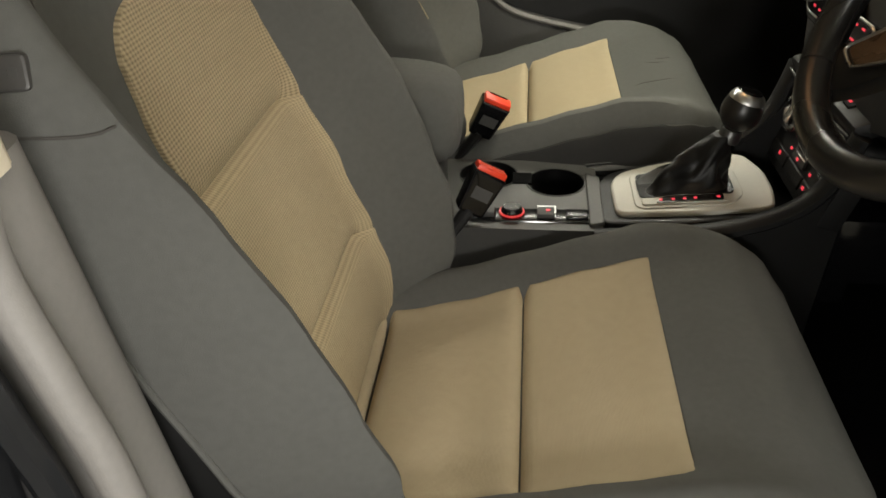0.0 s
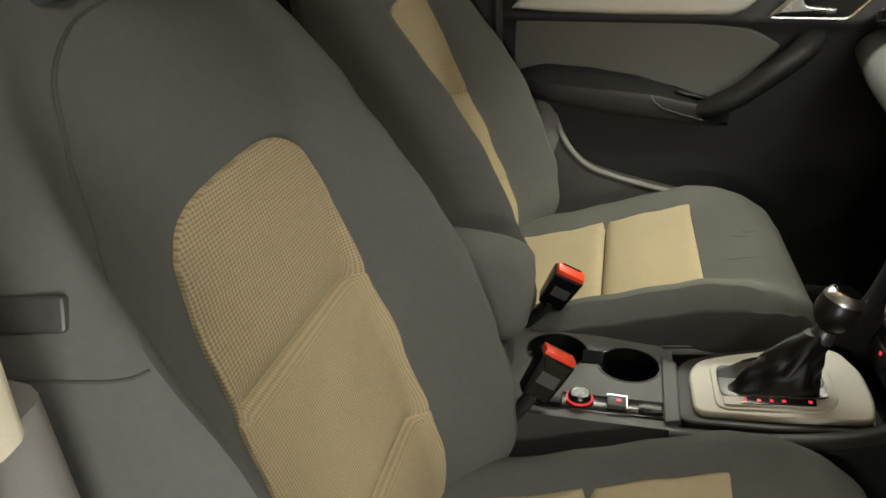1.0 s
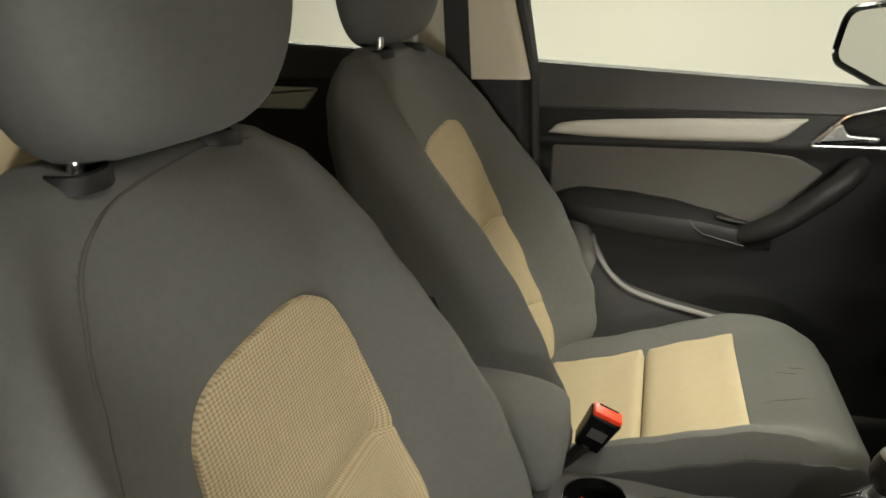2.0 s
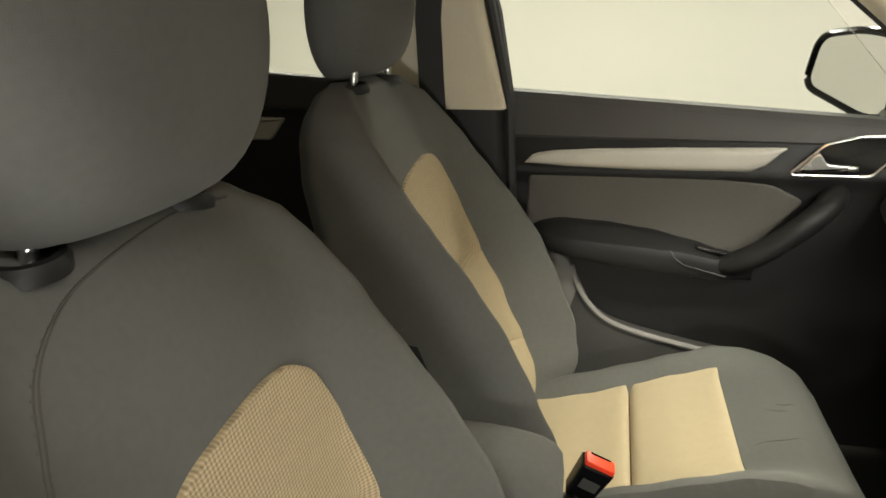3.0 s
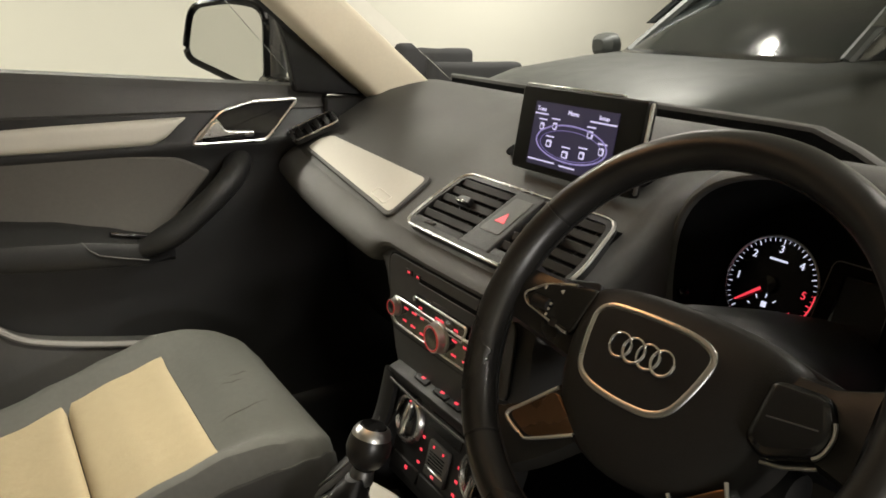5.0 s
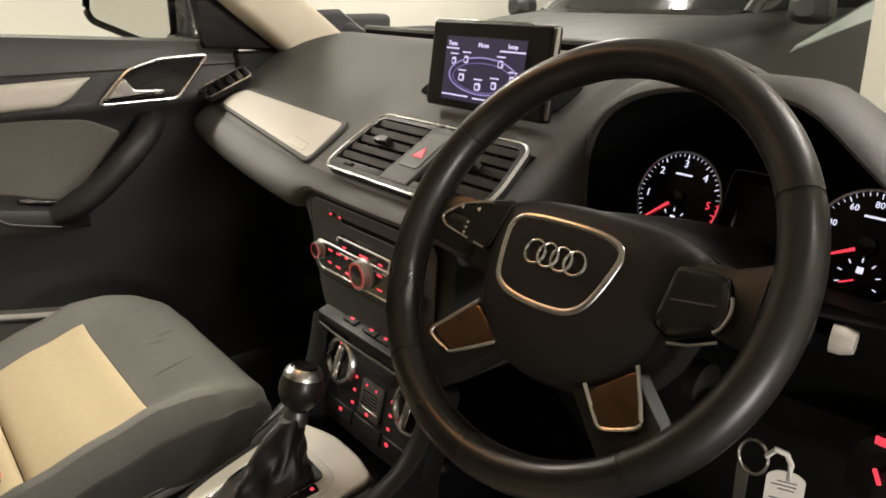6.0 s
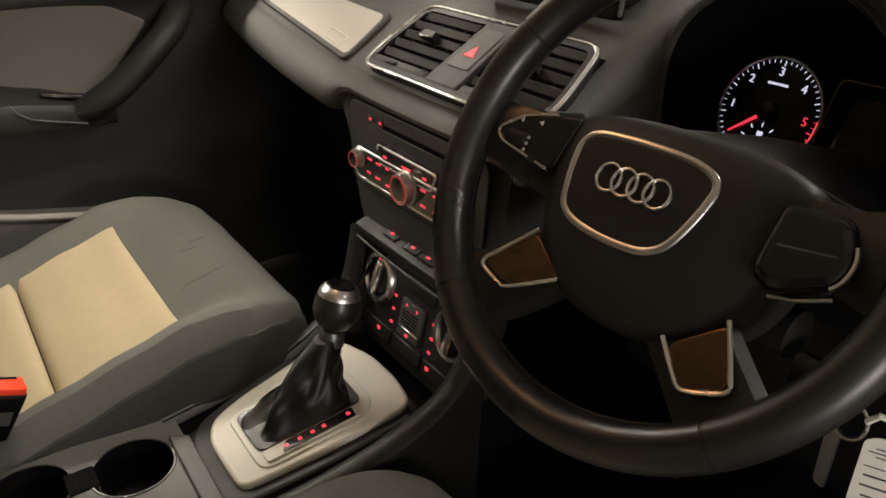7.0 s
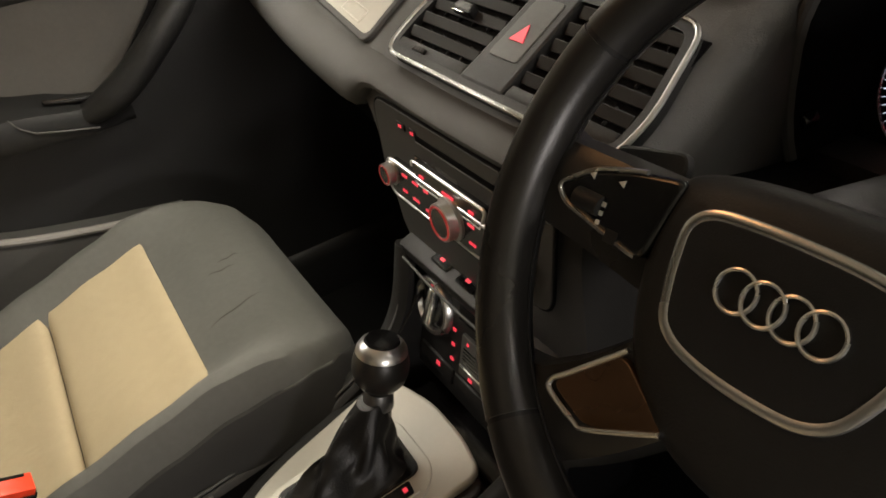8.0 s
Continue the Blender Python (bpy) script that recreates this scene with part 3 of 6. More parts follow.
def outer_details(s, side):
    """Stitched seams over the top and down the outer bolster, piping along the back shell, and a tag whose writing is too small to read."""
    bm = seat_back()
    skin = BVHTree.FromBMesh(bm)
    bm.free()

    def on_skin(points, n=6, lift=0.0002):
        out = []
        for p in smooth_line([(x, side * y, z) for x, y, z in points], n):
            q, normal = skin.find_nearest(p)[:2]
            out.append(q + normal * lift * (1 if (p - Vector((-0.14, 0, p.z))).dot(normal) > 0 else -1))
        return out

    run = [(-0.2, -0.13, 1.146), (-0.2, -0.06, 1.152), (-0.195, 0.02, 1.146), (-0.186, 0.080, 1.137), (-0.178, 0.122, 1.112), (-0.168, 0.144, 1.075), (-0.155, 0.157, 1.02), (-0.14, 0.165, 0.98), (-0.11, 0.174, 0.950), (-0.10, 0.184, 0.935)]
    line = on_skin(run, 10)
    part("bolster_seam", tube(line, 0.0010, 6), SEAM, s)
    part("bolster_seam", tube([p + Vector((0.0005, side * 0.0045, 0)) for p in line], 0.0008, 6), SEAM, s)
    for k in range(0, len(line) - 1, 1):
        d = (line[k + 1] - line[k]) * 0.5
        if k % 2 == 0:
            part("stitch", tube([line[k] + Vector((0.0006, side * 0.007, 0)), line[k] + d + Vector((0.0006, side * 0.007, 0))], 0.0006, 4), PLASTIC_MID, s)
    part("cross_seam", tube(on_skin([(-0.150, 0.263, 0.974), (-0.111, 0.257, 0.972), (-0.087, 0.249, 0.970), (-0.075, 0.23, 0.967), (-0.085, 0.205, 0.960), (-0.10, 0.185, 0.952), (-0.115, 0.165, 0.946)]), 0.0010, 6), SEAM, s)
    part("shell_piping", tube(on_skin([(-0.128, 0.268, 0.915), (-0.122, 0.268, 0.898), (-0.099, 0.27, 0.841), (-0.076, 0.267, 0.778), (-0.049, 0.264, 0.706), (-0.030, 0.258, 0.65)], 6, 0.001), 0.0030, 8), GREY_CLOTH, s, "grey piping")
    place, normal = skin.find_nearest(Vector((-0.124, side * 0.250, 1.008)))[:2]
    out = normal if normal.y * side > 0 else -normal
    ax = Vector((0.93, -side * 0.36, -0.05))
    ax = (ax - out * ax.dot(out)).normalized()
    up = out.cross(ax) * (1 if out.cross(ax).z > 0 else -1)
    tag = part("airbag_tag", slab(rounded([(-0.0195, -0.0105), (0.0195, -0.0105), (0.0195, 0.0105), (-0.0195, 0.0105)], 0.004), 0.0075, 0.002, basis(ax, up, out, place - out * 0.0045)), material("grey_rubber_tag", (0.05, 0.048, 0.045), 0.42, bump=0.2), s, "dark grey rubber airbag tag")
    for k in range(6):
        part("letter_bar", box(0.0030, 0.0052, 0.0006, m=basis(ax, up, out, place + ax * (k - 2.5) * 0.0049 + out * 0.0031)), PLASTIC_MID, tag)


def recline(seat, degrees):
    """Tips the backrest and all that sits on it about the seat's hinge."""
    hinge = Matrix.Translation((0.02, 0, 0.52))
    tip = Matrix.Translation((0, 0.004, 0)) @ hinge @ pose(0, 0, 0, 0, -degrees, 0) @ hinge.inverted()
    for o in seat.children:
        if o.name.split(".")[0] in ("backrest", "back_shell", "back_panel", "headrest", "headrest_post", "post_bezel", "bolster_seam"):
            o.matrix_basis = tip @ o.matrix_basis


SEAT_Y = -0.350
driver_seat = car_seat((0, SEAT_Y, 0), "grey cloth driver's seat with beige inserts, headrest raised")
passenger_seat = car_seat((0.0, 0.345, 0.055), "grey cloth passenger seat with beige inserts, creased front edge", 1.14, 0.022)
recline(passenger_seat, 3.5)
# the passenger's backrest is narrowed towards the hinge on its outer side to fit the camera's view
for o in passenger_seat.children:
    if o.name.split(".")[0] in ("backrest", "back_shell"):
        for v in o.data.vertices:
            if v.co.y > 0.2:
                v.co.y -= 0.026 * step(0.86, 0.62, v.co.z) * step(0.20, 0.26, v.co.y)
for o in passenger_seat.children:
    if o.name.startswith("headrest") and "post" not in o.name:
        o.matrix_basis = Matrix.Translation((-0.030, 0, 0)) @ o.matrix_basis
for o in driver_seat.children:
    if o.name.split(".")[0] == "headrest":
        o.matrix_basis = Matrix.Translation((-0.010, 0, -0.004)) @ o.matrix_basis
outer_details(driver_seat, -1)
# pressed creases in the front of the passenger's cushion, their shade drawn as thin dark tubes
for x0, x1, y0, y1 in ((0.352, 0.425, -0.086, -0.070), (0.382, 0.416, 0.012, 0.010), (0.40, 0.43, 0.030, 0.034)):
    pts = []
    for j in range(10):
        x, y = x0 + (x1 - x0) * j / 9, y0 + (y1 - y0) * j / 9 + 0.0015 * math.sin(j * 1.1)
        pts.append((x, y, cushion_top(x, y) - 0.0002))
    part("crease", tube(pts, [0.0003 + 0.0008 * math.sin(math.pi * j / 9) for j in range(10)], 6), SEAM, passenger_seat)


# ---- dashboard ----
DASH_AT = (0.75, 0.0, 0.90)
dash = thing("dashboard", DASH_AT, "dark grey soft-touch dashboard with silver trim and chrome-framed vents", "dashboard")
DASH_INV = Matrix.Translation(DASH_AT).inverted()
# height profile from the windscreen over the crown and down to the padded roll and its underside
CROWN = [(1.10, 1.062), (1.03, 1.106), (1.0, 1.118), (0.984, 1.121), (0.978, 1.118), (0.977, 1.110)]
BULGE = [(0.985, 1.070), (0.972, 1.092), (0.958, 1.103), (0.935, 1.108), (0.90, 1.109), (0.86, 1.105), (0.82, 1.096), (0.78, 1.082), (0.745, 1.064), (0.715, 1.044), (0.690, 1.026), (0.655, 1.006), (0.62, 0.985), (0.593, 0.970), (0.584, 0.963)]
ROLL = [(0.586, 0.9640), (0.573, 0.9572), (0.561, 0.9490), (0.552, 0.9395), (0.547, 0.9280), (0.549, 0.9160), (0.558, 0.9070), (0.574, 0.9025), (0.64, 0.905)]


def dash_shift(y):
    k = min(1.2, abs(y) / 0.6) ** 2
    return 0.044 * k, 0.024 * k


def dash_sheet(profile, y0, y1, n, base_z=None):
    rings = []
    for i in range(n + 1):
        y = y0 + (y1 - y0) * i / n
        dx, dz = dash_shift(y)
        fall = 0.058 * step(-0.15, -0.33, y)
        ring = [(x + dx * step(1.05, 0.8, x), y, z + dz * step(0.92, 0.62, x) - fall * step(0.70, 0.86, x)) for x, z in profile]
        ring += [(profile[-1][0] + dx + 0.08, y, (base_z or 0.86)), (profile[0][0], y, (base_z or 0.86))]
        rings.append(ring)
    bm = loft(rings)
    bm.transform(DASH_INV)
    return bm


part("top_pad", dash_sheet(CROWN, -0.665, 0.665, 24, 0.95), DASH, dash, "matt grey defroster ledge")
# Black strip stands in for the shadow line below the ledge.
part("shadow_strip", dash_sheet([(0.990, 1.112), (0.9765, 1.1125), (0.9760, 1.085)], -0.66, 0.66, 24, 0.97), CARPET, dash, "black strip painting the shadow under the ledge")
part("dash_skin", dash_sheet(BULGE, -0.150, 0.665, 28), DASH, dash)
# its end rolls over into the well of the dials
rings = []
for k in range(9):
    a = math.pi / 2 * k / 8
    y, drop = -0.150 - 0.030 * math.sin(a), 0.030 * (1 - math.cos(a))
    dx, dz = dash_shift(y)
    ring = [(x + dx * step(1.05, 0.8, x) + drop * 0.35, y, z + dz * step(0.92, 0.62, x) - drop) for x, z in BULGE]
    rings.append(ring + [(BULGE[-1][0] + dx + 0.08, y, 0.86), (BULGE[0][0], y, 0.86)])
bm = loft(rings)
bm.transform(DASH_INV)
part("rolled_edge", bm, DASH, dash, "rounded grey edge beside the dials")
part("dash_skin", dash_sheet(BULGE[:11], -0.665, -0.548, 6, 0.975), DASH, dash)
part("switch_panel", dash_sheet([(0.84, 0.99), (0.72, 1.0)] + BULGE[11:], -0.665, -0.548, 6), PLASTIC, dash, "black panel round the light switch")
part("dash_skin", dash_sheet(BULGE[:6], -0.548, -0.150, 12, 0.985), DASH, dash)
part("lower_dash", dash_sheet([(0.86, 0.925), (0.78, 0.918), (0.70, 0.925), (0.64, 0.940), (0.60, 0.955), (0.585, 0.958)], -0.548, -0.181, 12), CARPET, dash, "black panel under the dials")
rings = []
for i in range(49):
    y = -0.172 + 0.837 * i / 48
    dx, dz = dash_shift(y)
    thin = step(0.20, 0.145, abs(y))
    ring = []
    for x, z in ROLL:
        zt, xt = 0.963 - (0.963 - z) * 0.42, 0.585 - (0.585 - x) * 0.72 if x < 0.585 else x
        ring.append((x + (xt - x) * thin + dx, y, z + (zt - z) * thin + dz))
    rings.append(ring + [(0.78 + dx, y, ring[-1][2]), (0.78 + dx, y, 0.962 + dz)])
bm = loft(rings)
bm.transform(DASH_INV)
part("padded_roll", bm, DASH, dash, "padded grey roll along the dashboard")
# glovebox and knee panel, in deep shade below
for y0, y1 in ((0.145, 0.66), (-0.66, -0.145)):
    rings = []
    for i in range(9):
        y = y0 + (y1 - y0) * i / 8
        rings.append([(0.75, y, 0.93), (0.735, y, 0.82), (0.745, y, 0.70), (0.80, y, 0.62), (1.0, y, 0.60), (1.0, y, 0.93)])
    bm = loft(rings)
    bm.transform(DASH_INV)
    part("glovebox_lid" if y0 > 0 else "knee_panel", bm, PLASTIC, dash, "black glovebox lid" if y0 > 0 else "black knee panel")


def dash_part(name, bm, m, mat, parent=None, label=""):
    """A part of the dashboard, placed by a pose in the world."""
    bm.transform(DASH_INV @ m)
    return part(name, bm, mat, parent or dash, label)


# the sloping face that carries the vents and the silver panel: x to the driver's right, y up the slope
SLOPE = basis((0, -1, 0), (0.864, 0, 0.503), (-0.503, 0, 0.864), (0.593, 0, 0.974))
# silver panel ahead of the passenger
e1 = Vector((-0.040, -0.405, -0.024)).normalized()
e2 = Vector((0.864, 0, 0.503))
e3 = e1.cross(e2).normalized()
e2 = e3.cross(e1)
SILVER_FACE = basis(e1, e2, e3, (0.633, 0.600, 0.998))
outline = rounded([(0.0, 0.003), (0.405, -0.004), (0.385, 0.074), (0.02, 0.052), (-0.005, 0.03)], 0.014)
rim = rounded([(-0.006, -0.002), (0.411, -0.010), (0.391, 0.080), (0.018, 0.058), (-0.012, 0.032)], 0.016)
dash_part("panel_rim", slab(rim, 0.004, 0.0015), SILVER_FACE @ Matrix.Translation((0, 0, -0.003)), DASH)
silver = dash_part("silver_panel", slab(outline, 0.0042, 0.0015), SILVER_FACE @ Matrix.Translation((0, 0, -0.003)), SILVER, None, "pale silver inlay panel")
dash_part("badge_bar", tube([(x, y, 0.0) for x, y in rounded([(0.318, 0.004), (0.372, 0.003), (0.370, 0.018), (0.317, 0.019)], 0.003)], 0.0011, 6, True), SILVER_FACE @ Matrix.Translation((0, 0, 0.0010)), material("pale_emboss", (0.62, 0.60, 0.54), 0.4, 0.3), silver, "raised badge outline")


def ring_frame(outline, inset, height):
    """A raised frame: the outline's border, with an open middle."""
    k = len(outline)
    cx, cy = sum(p[0] for p in outline) / k, sum(p[1] for p in outline) / k
    turn = sum(outline[i - 1][0] * outline[i][1] - outline[i][0] * outline[i - 1][1] for i in range(k))
    inner = []
    for i in range(k):
        t = Vector(outline[(i + 1) % k]) - Vector(outline[i - 1])
        inner.append(Vector(outline[i]) + Vector((-t.y, t.x)).normalized() * math.copysign(inset, turn))
    rings = [[(x, y, 0) for x, y in outline], [(x, y, height - 0.002) for x, y in outline], [(x * 0.99 + cx * 0.01, y * 0.99 + cy * 0.01, height) for x, y in outline], [(v.x, v.y, height) for v in inner], [(v.x, v.y, 0) for v in inner]]
    return loft(rings, caps=False)


def vent(x0, x1, y0, y1, at, slats, tab):
    """The inside of an air vent between x0 and x1: a dark well, slanting slats and a thumb tab."""
    v = dash_part("vent_well", slab([(x0, y0), (x1, y0), (x1, y1), (x0, y1)], 0.0015), at @ Matrix.Translation((0, 0, 0.0005)), CARPET, None, "dark air vent")
    foot = y0 + 0.014 if tab else y0
    for k in range(slats):
        y = foot + (y1 - foot) * (k + 0.5) / slats
        dash_part("slat", box(x1 - x0 - 0.002, 0.0102, 0.0020, 0.0008, 1, Matrix.Translation(((x0 + x1) / 2, y, 0.0066)) @ pose(0, 0, 0, 24, 0, 0)), at, SLAT, v)
        if k % 2 == 0:
            for u in (0.2, 0.4, 0.6, 0.8):
                dash_part("upright_vane", box(0.0014, 0.016, 0.004, 0.0004, 1, Matrix.Translation((x0 + (x1 - x0) * u, y, 0.0028))), at, SLAT, v)
    if tab:
        cx, cy = (x0 + x1) / 2, (y0 + y1) * 0.56
        dash_part("vent_lip", box(x1 - x0, 0.013, 0.010, 0.003, 2, Matrix.Translation((cx, y0 + 0.006, 0.005))), at, PLASTIC, v)
        dash_part("thumb_tab", slab(rounded([(cx - 0.015, cy - 0.004), (cx + 0.015, cy - 0.004), (cx + 0.012, cy + 0.007), (cx - 0.012, cy + 0.007)], 0.003), 0.008, 0.002), at @ Matrix.Translation((0, 0, 0.009)), PLASTIC, v)
        dash_part("tab_edge", box(0.020, 0.0016, 0.0016, 0.0006, 1, Matrix.Translation((cx, cy - 0.005, 0.0175))), at, CHROME, v)
    return v


# centre vents with the hazard switch between them, ringed by chrome
frame_line = rounded([(-0.141, -0.008), (0.166, -0.008), (0.169, 0.03), (0.150, 0.105), (-0.138, 0.105), (-0.146, 0.033)], 0.020, 6)
VENTS = SLOPE @ Matrix.Translation((0, 0, -0.0035))
dash_part("vent_bezel", ring_frame(frame_line, 0.009, 0.011), VENTS, PLASTIC, None, "black vent bezel")
dash_part("chrome_frame", tube([(x, y, 0.0108) for x, y in frame_line], 0.0022, 8, True), VENTS, CHROME, None, "chrome frame round the centre vents")
vent(-0.135, -0.022, 0.000, 0.098, VENTS @ Matrix.Translation((0, 0, 0.001)), 5, True)
vent(0.038, 0.157, 0.000, 0.098, VENTS @ Matrix.Translation((0, 0, 0.001)), 5, True)
switch = dash_part("hazard_switch", slab(rounded([(-0.030, 0.002), (0.030, 0.002), (0.027, 0.106), (-0.027, 0.106)], 0.004), 0.012, 0.003), VENTS @ Matrix.Translation((0.008, -0.003, 0)), PLASTIC, None, "black hazard switch panel")
dash_part("switch_key", slab(rounded([(-0.019, 0.030), (0.019, 0.030), (0.0175, 0.092), (-0.0175, 0.092)], 0.005), 0.0016, 0.0008), VENTS @ Matrix.Translation((0.008, -0.003, 0.0112)), PLASTIC_MID, switch)
dash_part("warning_triangle", slab([(-0.009, 0.048), (0.009, 0.048), (0.0, 0.065)], 0.0012), VENTS @ Matrix.Translation((0.008, -0.003, 0.0124)), RED_GLOW, switch, "red lit warning triangle")
dash_part("vent_wheel", box(0.022, 0.005, 0.004, 0.001, 1, Matrix.Translation((-0.094, 0.005, 0.0115))), VENTS, PLASTIC)
for k in range(4):
    dash_part("wheel_rib", box(0.002, 0.004, 0.001, m=Matrix.Translation((-0.100 + 0.004 * k, 0.005, 0.0138))), VENTS, PLASTIC_MID)
# outer vent at the passenger's end
OUTER = basis((-0.25, -0.80, -0.10), (0.80, -0.1, 0.50), (-0.45, -0.1, 0.85), (0, 0, 0)).to_3x3().to_quaternion().to_matrix().to_4x4()
OUTER.translation = (0.657, 0.640, 1.020)
outer_line = rounded([(-0.042, -0.035), (0.035, -0.035), (0.047, 0.055), (-0.028, 0.055)], 0.012)
dash_part("outer_bezel", ring_frame(outer_line, 0.006, 0.010), OUTER, PLASTIC, None, "black outer vent bezel")
dash_part("outer_frame", tube([(x, y, 0.010) for x, y in outer_line], 0.0016, 6, True), OUTER, CHROME)
vent(-0.030, 0.032, -0.028, 0.047, OUTER @ Matrix.Translation((0, 0, 0.001)), 4, False)

# pop-up screen on the crown, in its slot
RS = radians(9)
SCREEN = basis((0, -1, 0), (math.sin(RS), 0, math.cos(RS)), (-math.cos(RS), 0, math.sin(RS)), (0.712, -0.033, 1.102))
slot = rounded([(-0.142, -0.046), (0.120, -0.046), (0.116, 0.024), (-0.132, 0.024)], 0.022)
dash_part("screen_slot", slab(slot, 0.0012), basis((0, -1, 0), (0.90, 0, 0.436), (-0.436, 0, 0.90), (0.768, -0.014, 1.0785)), CARPET, None, "black slot under the screen")
display = thing("display_screen", SCREEN, "pop-up display screen with lit violet menu on the dashboard", "screen")
part("housing", slab(rounded([(-0.106, -0.050), (0.106, -0.050), (0.106, 0.056), (-0.106, 0.056)], 0.006), 0.014, 0.003, Matrix.Translation((0, 0, -0.012))), SCREEN_CASE, display, "satin black housing")
part("chrome_edge", box(0.004, 0.100, 0.006, 0.0015, 1, Matrix.Translation((0.107, 0.004, -0.004))), CHROME, display, "chrome side edge")
part("chrome_edge", box(0.17, 0.003, 0.006, 0.001, 1, Matrix.Translation((-0.02, 0.0568, -0.005))), CHROME, display, "chrome top edge")
lit = part("lit_panel", slab([(-0.086, -0.040), (0.068, -0.040), (0.068, 0.046), (-0.086, 0.046)], 0.0012, 0, Matrix.Translation((0, 0, 0.0018))), SCREEN_GLOW, display, "lit violet menu picture", Matrix.Translation((0.006, -0.004, 0.0002)) @ Matrix.Diagonal((0.93, 0.90, 1, 1)))
part("menu_ring", tube([(-0.007 + 0.066 * math.cos(a), -0.004 + 0.024 * math.sin(a), 0.0034) for a in [2 * math.pi * k / 40 for k in range(40)]], 0.0011, 6, True), glow("screen_ring", (0.36, 0.30, 0.62), 0.9), lit)
part("menu_ring", tube([(-0.007 + 0.058 * math.cos(a), -0.006 + 0.019 * math.sin(a), 0.0034) for a in [2 * math.pi * k / 40 for k in range(40)]], 0.0006, 6, True), glow("screen_ring_dim", (0.25, 0.2, 0.5), 0.7), lit)
for x, y, w in ((-0.066, 0.013, 0.010), (-0.041, 0.016, 0.010), (0.026, 0.014, 0.012), (-0.047, -0.008, 0.013), (-0.013, -0.018, 0.014), (0.018, -0.014, 0.012), (0.050, -0.004, 0.011)):
    w *= 0.8
    part("menu_icon", slab(rounded([(x - w / 2, y - 0.005), (x + w / 2, y - 0.005), (x + w / 2, y + 0.005), (x - w / 2, y + 0.005)], 0.003), 0.0008, 0, Matrix.Translation((0, 0, 0.0031))), SCREEN_LINE, lit)
    part("icon_inner", slab(rounded([(x - w / 4, y - 0.003), (x + w / 4, y - 0.003), (x + w / 4, y + 0.002), (x - w / 4, y + 0.002)], 0.001), 0.0006, 0, Matrix.Translation((0, 0, 0.0039))), SCREEN_GLOW, lit)
    part("caption_bar", slab([(x - 0.008, y + 0.0085), (x + 0.008, y + 0.0085), (x + 0.008, y + 0.0105), (x - 0.008, y + 0.0105)], 0.0006, 0, Matrix.Translation((0, 0, 0.0031))), SCREEN_LINE, lit)
for text, x, y, size in (("Tone", -0.072, 0.036, 0.009), ("Menu", -0.010, 0.036, 0.009), ("Setup", 0.045, 0.037, 0.008)):
    written(text, size, SCREEN_LINE, lit, Matrix.Translation((x, y, 0.0034)))
for x0, x1, y in ((-0.084, -0.058, 0.0285), (0.022, 0.068, 0.0295), (-0.084, -0.030, -0.034), (-0.020, 0.010, -0.035)):
    part("menu_line", slab([(x0, y), (x1, y), (x1, y + 0.0022), (x0, y + 0.0022)], 0.0006, 0, Matrix.Translation((0, 0, 0.0031))), SCREEN_LINE, lit)

# ---- centre stack: radio, shelf with switches, climate panel ----
stack = thing("centre_stack", (0.60, 0, 0.60), "black centre stack with red-lit radio and climate controls", "control panel")
STACK_INV = Matrix.Translation((0.60, 0, 0.60)).inverted()


def stack_part(name, bm, m, mat, parent=None, label=""):
    bm.transform(STACK_INV @ m)
    return part(name, bm, mat, parent or stack, label)


rings = []
for z, w, x in ((0.938, 0.222, 0.570), (0.926, 0.193, 0.567), (0.914, 0.176, 0.564), (0.900, 0.165, 0.562), (0.88, 0.158, 0.561), (0.84, 0.152, 0.562), (0.80, 0.147, 0.564), (0.775, 0.144, 0.568)):
    n = min(w, 0.146)
    rings.append([(x + 0.012, -n, z), (x, -n + 0.016, z), (x, w - 0.016, z), (x + 0.012, w, z), (0.70, w, z), (0.70, -n, z)])
stack_part("stack_frame", loft(rings), Matrix(), STACK_GREY, None, "dark grey surround of the radio")
FACE = basis((0, -1, 0), (0.03, 0, 1), (-1, 0, 0.03), (0.560, 0, 0.870))
FACEPLATE = rounded([(-0.130, -0.032), (0.130, -0.032), (0.138, 0.070), (-0.138, 0.070)], 0.020, 5)
stack_part("radio_faceplate", slab(FACEPLATE, 0.004, 0.0012), FACE, STACK_GREY, None, "dark grey radio faceplate")
stack_part("faceplate_joint", tube([(x * 1.008, y * 1.008, 0.0022) for x, y in FACEPLATE], 0.0014, 6, True), FACE, CARPET, None, "dark joint round the faceplate")
FACE = FACE @ Matrix.Translation((0, 0, 0.004))
stack_part("disc_slot", box(0.150, 0.0055, 0.0016, 0.0006, 1, Matrix.Translation((0.018, 0.053, 0.0004))), FACE, CARPET)
stack_part("slot_lip", box(0.150, 0.0012, 0.0016, 0.0005, 1, Matrix.Translation((0.018, 0.0494, 0.0008))), FACE, PLASTIC_MID)
for x, w in ((-0.083, 0.012), (-0.061, 0.008)):
    stack_part("disc_key", box(w + 0.004, 0.007, 0.0016, 0.0007, 1, Matrix.Translation((x, 0.056, 0.0004))), FACE, PLASTIC)
    stack_part("key_mark", box(0.0052, 0.0026, 0.001, m=Matrix.Translation((x, 0.056, 0.0014))), FACE, RED_GLOW)
stack_part("slot_label", box(0.035, 0.008, 0.0012, 0.0004, 1, Matrix.Translation((-0.045, 0.030, 0.0004))), FACE, GLOSS_BLACK)
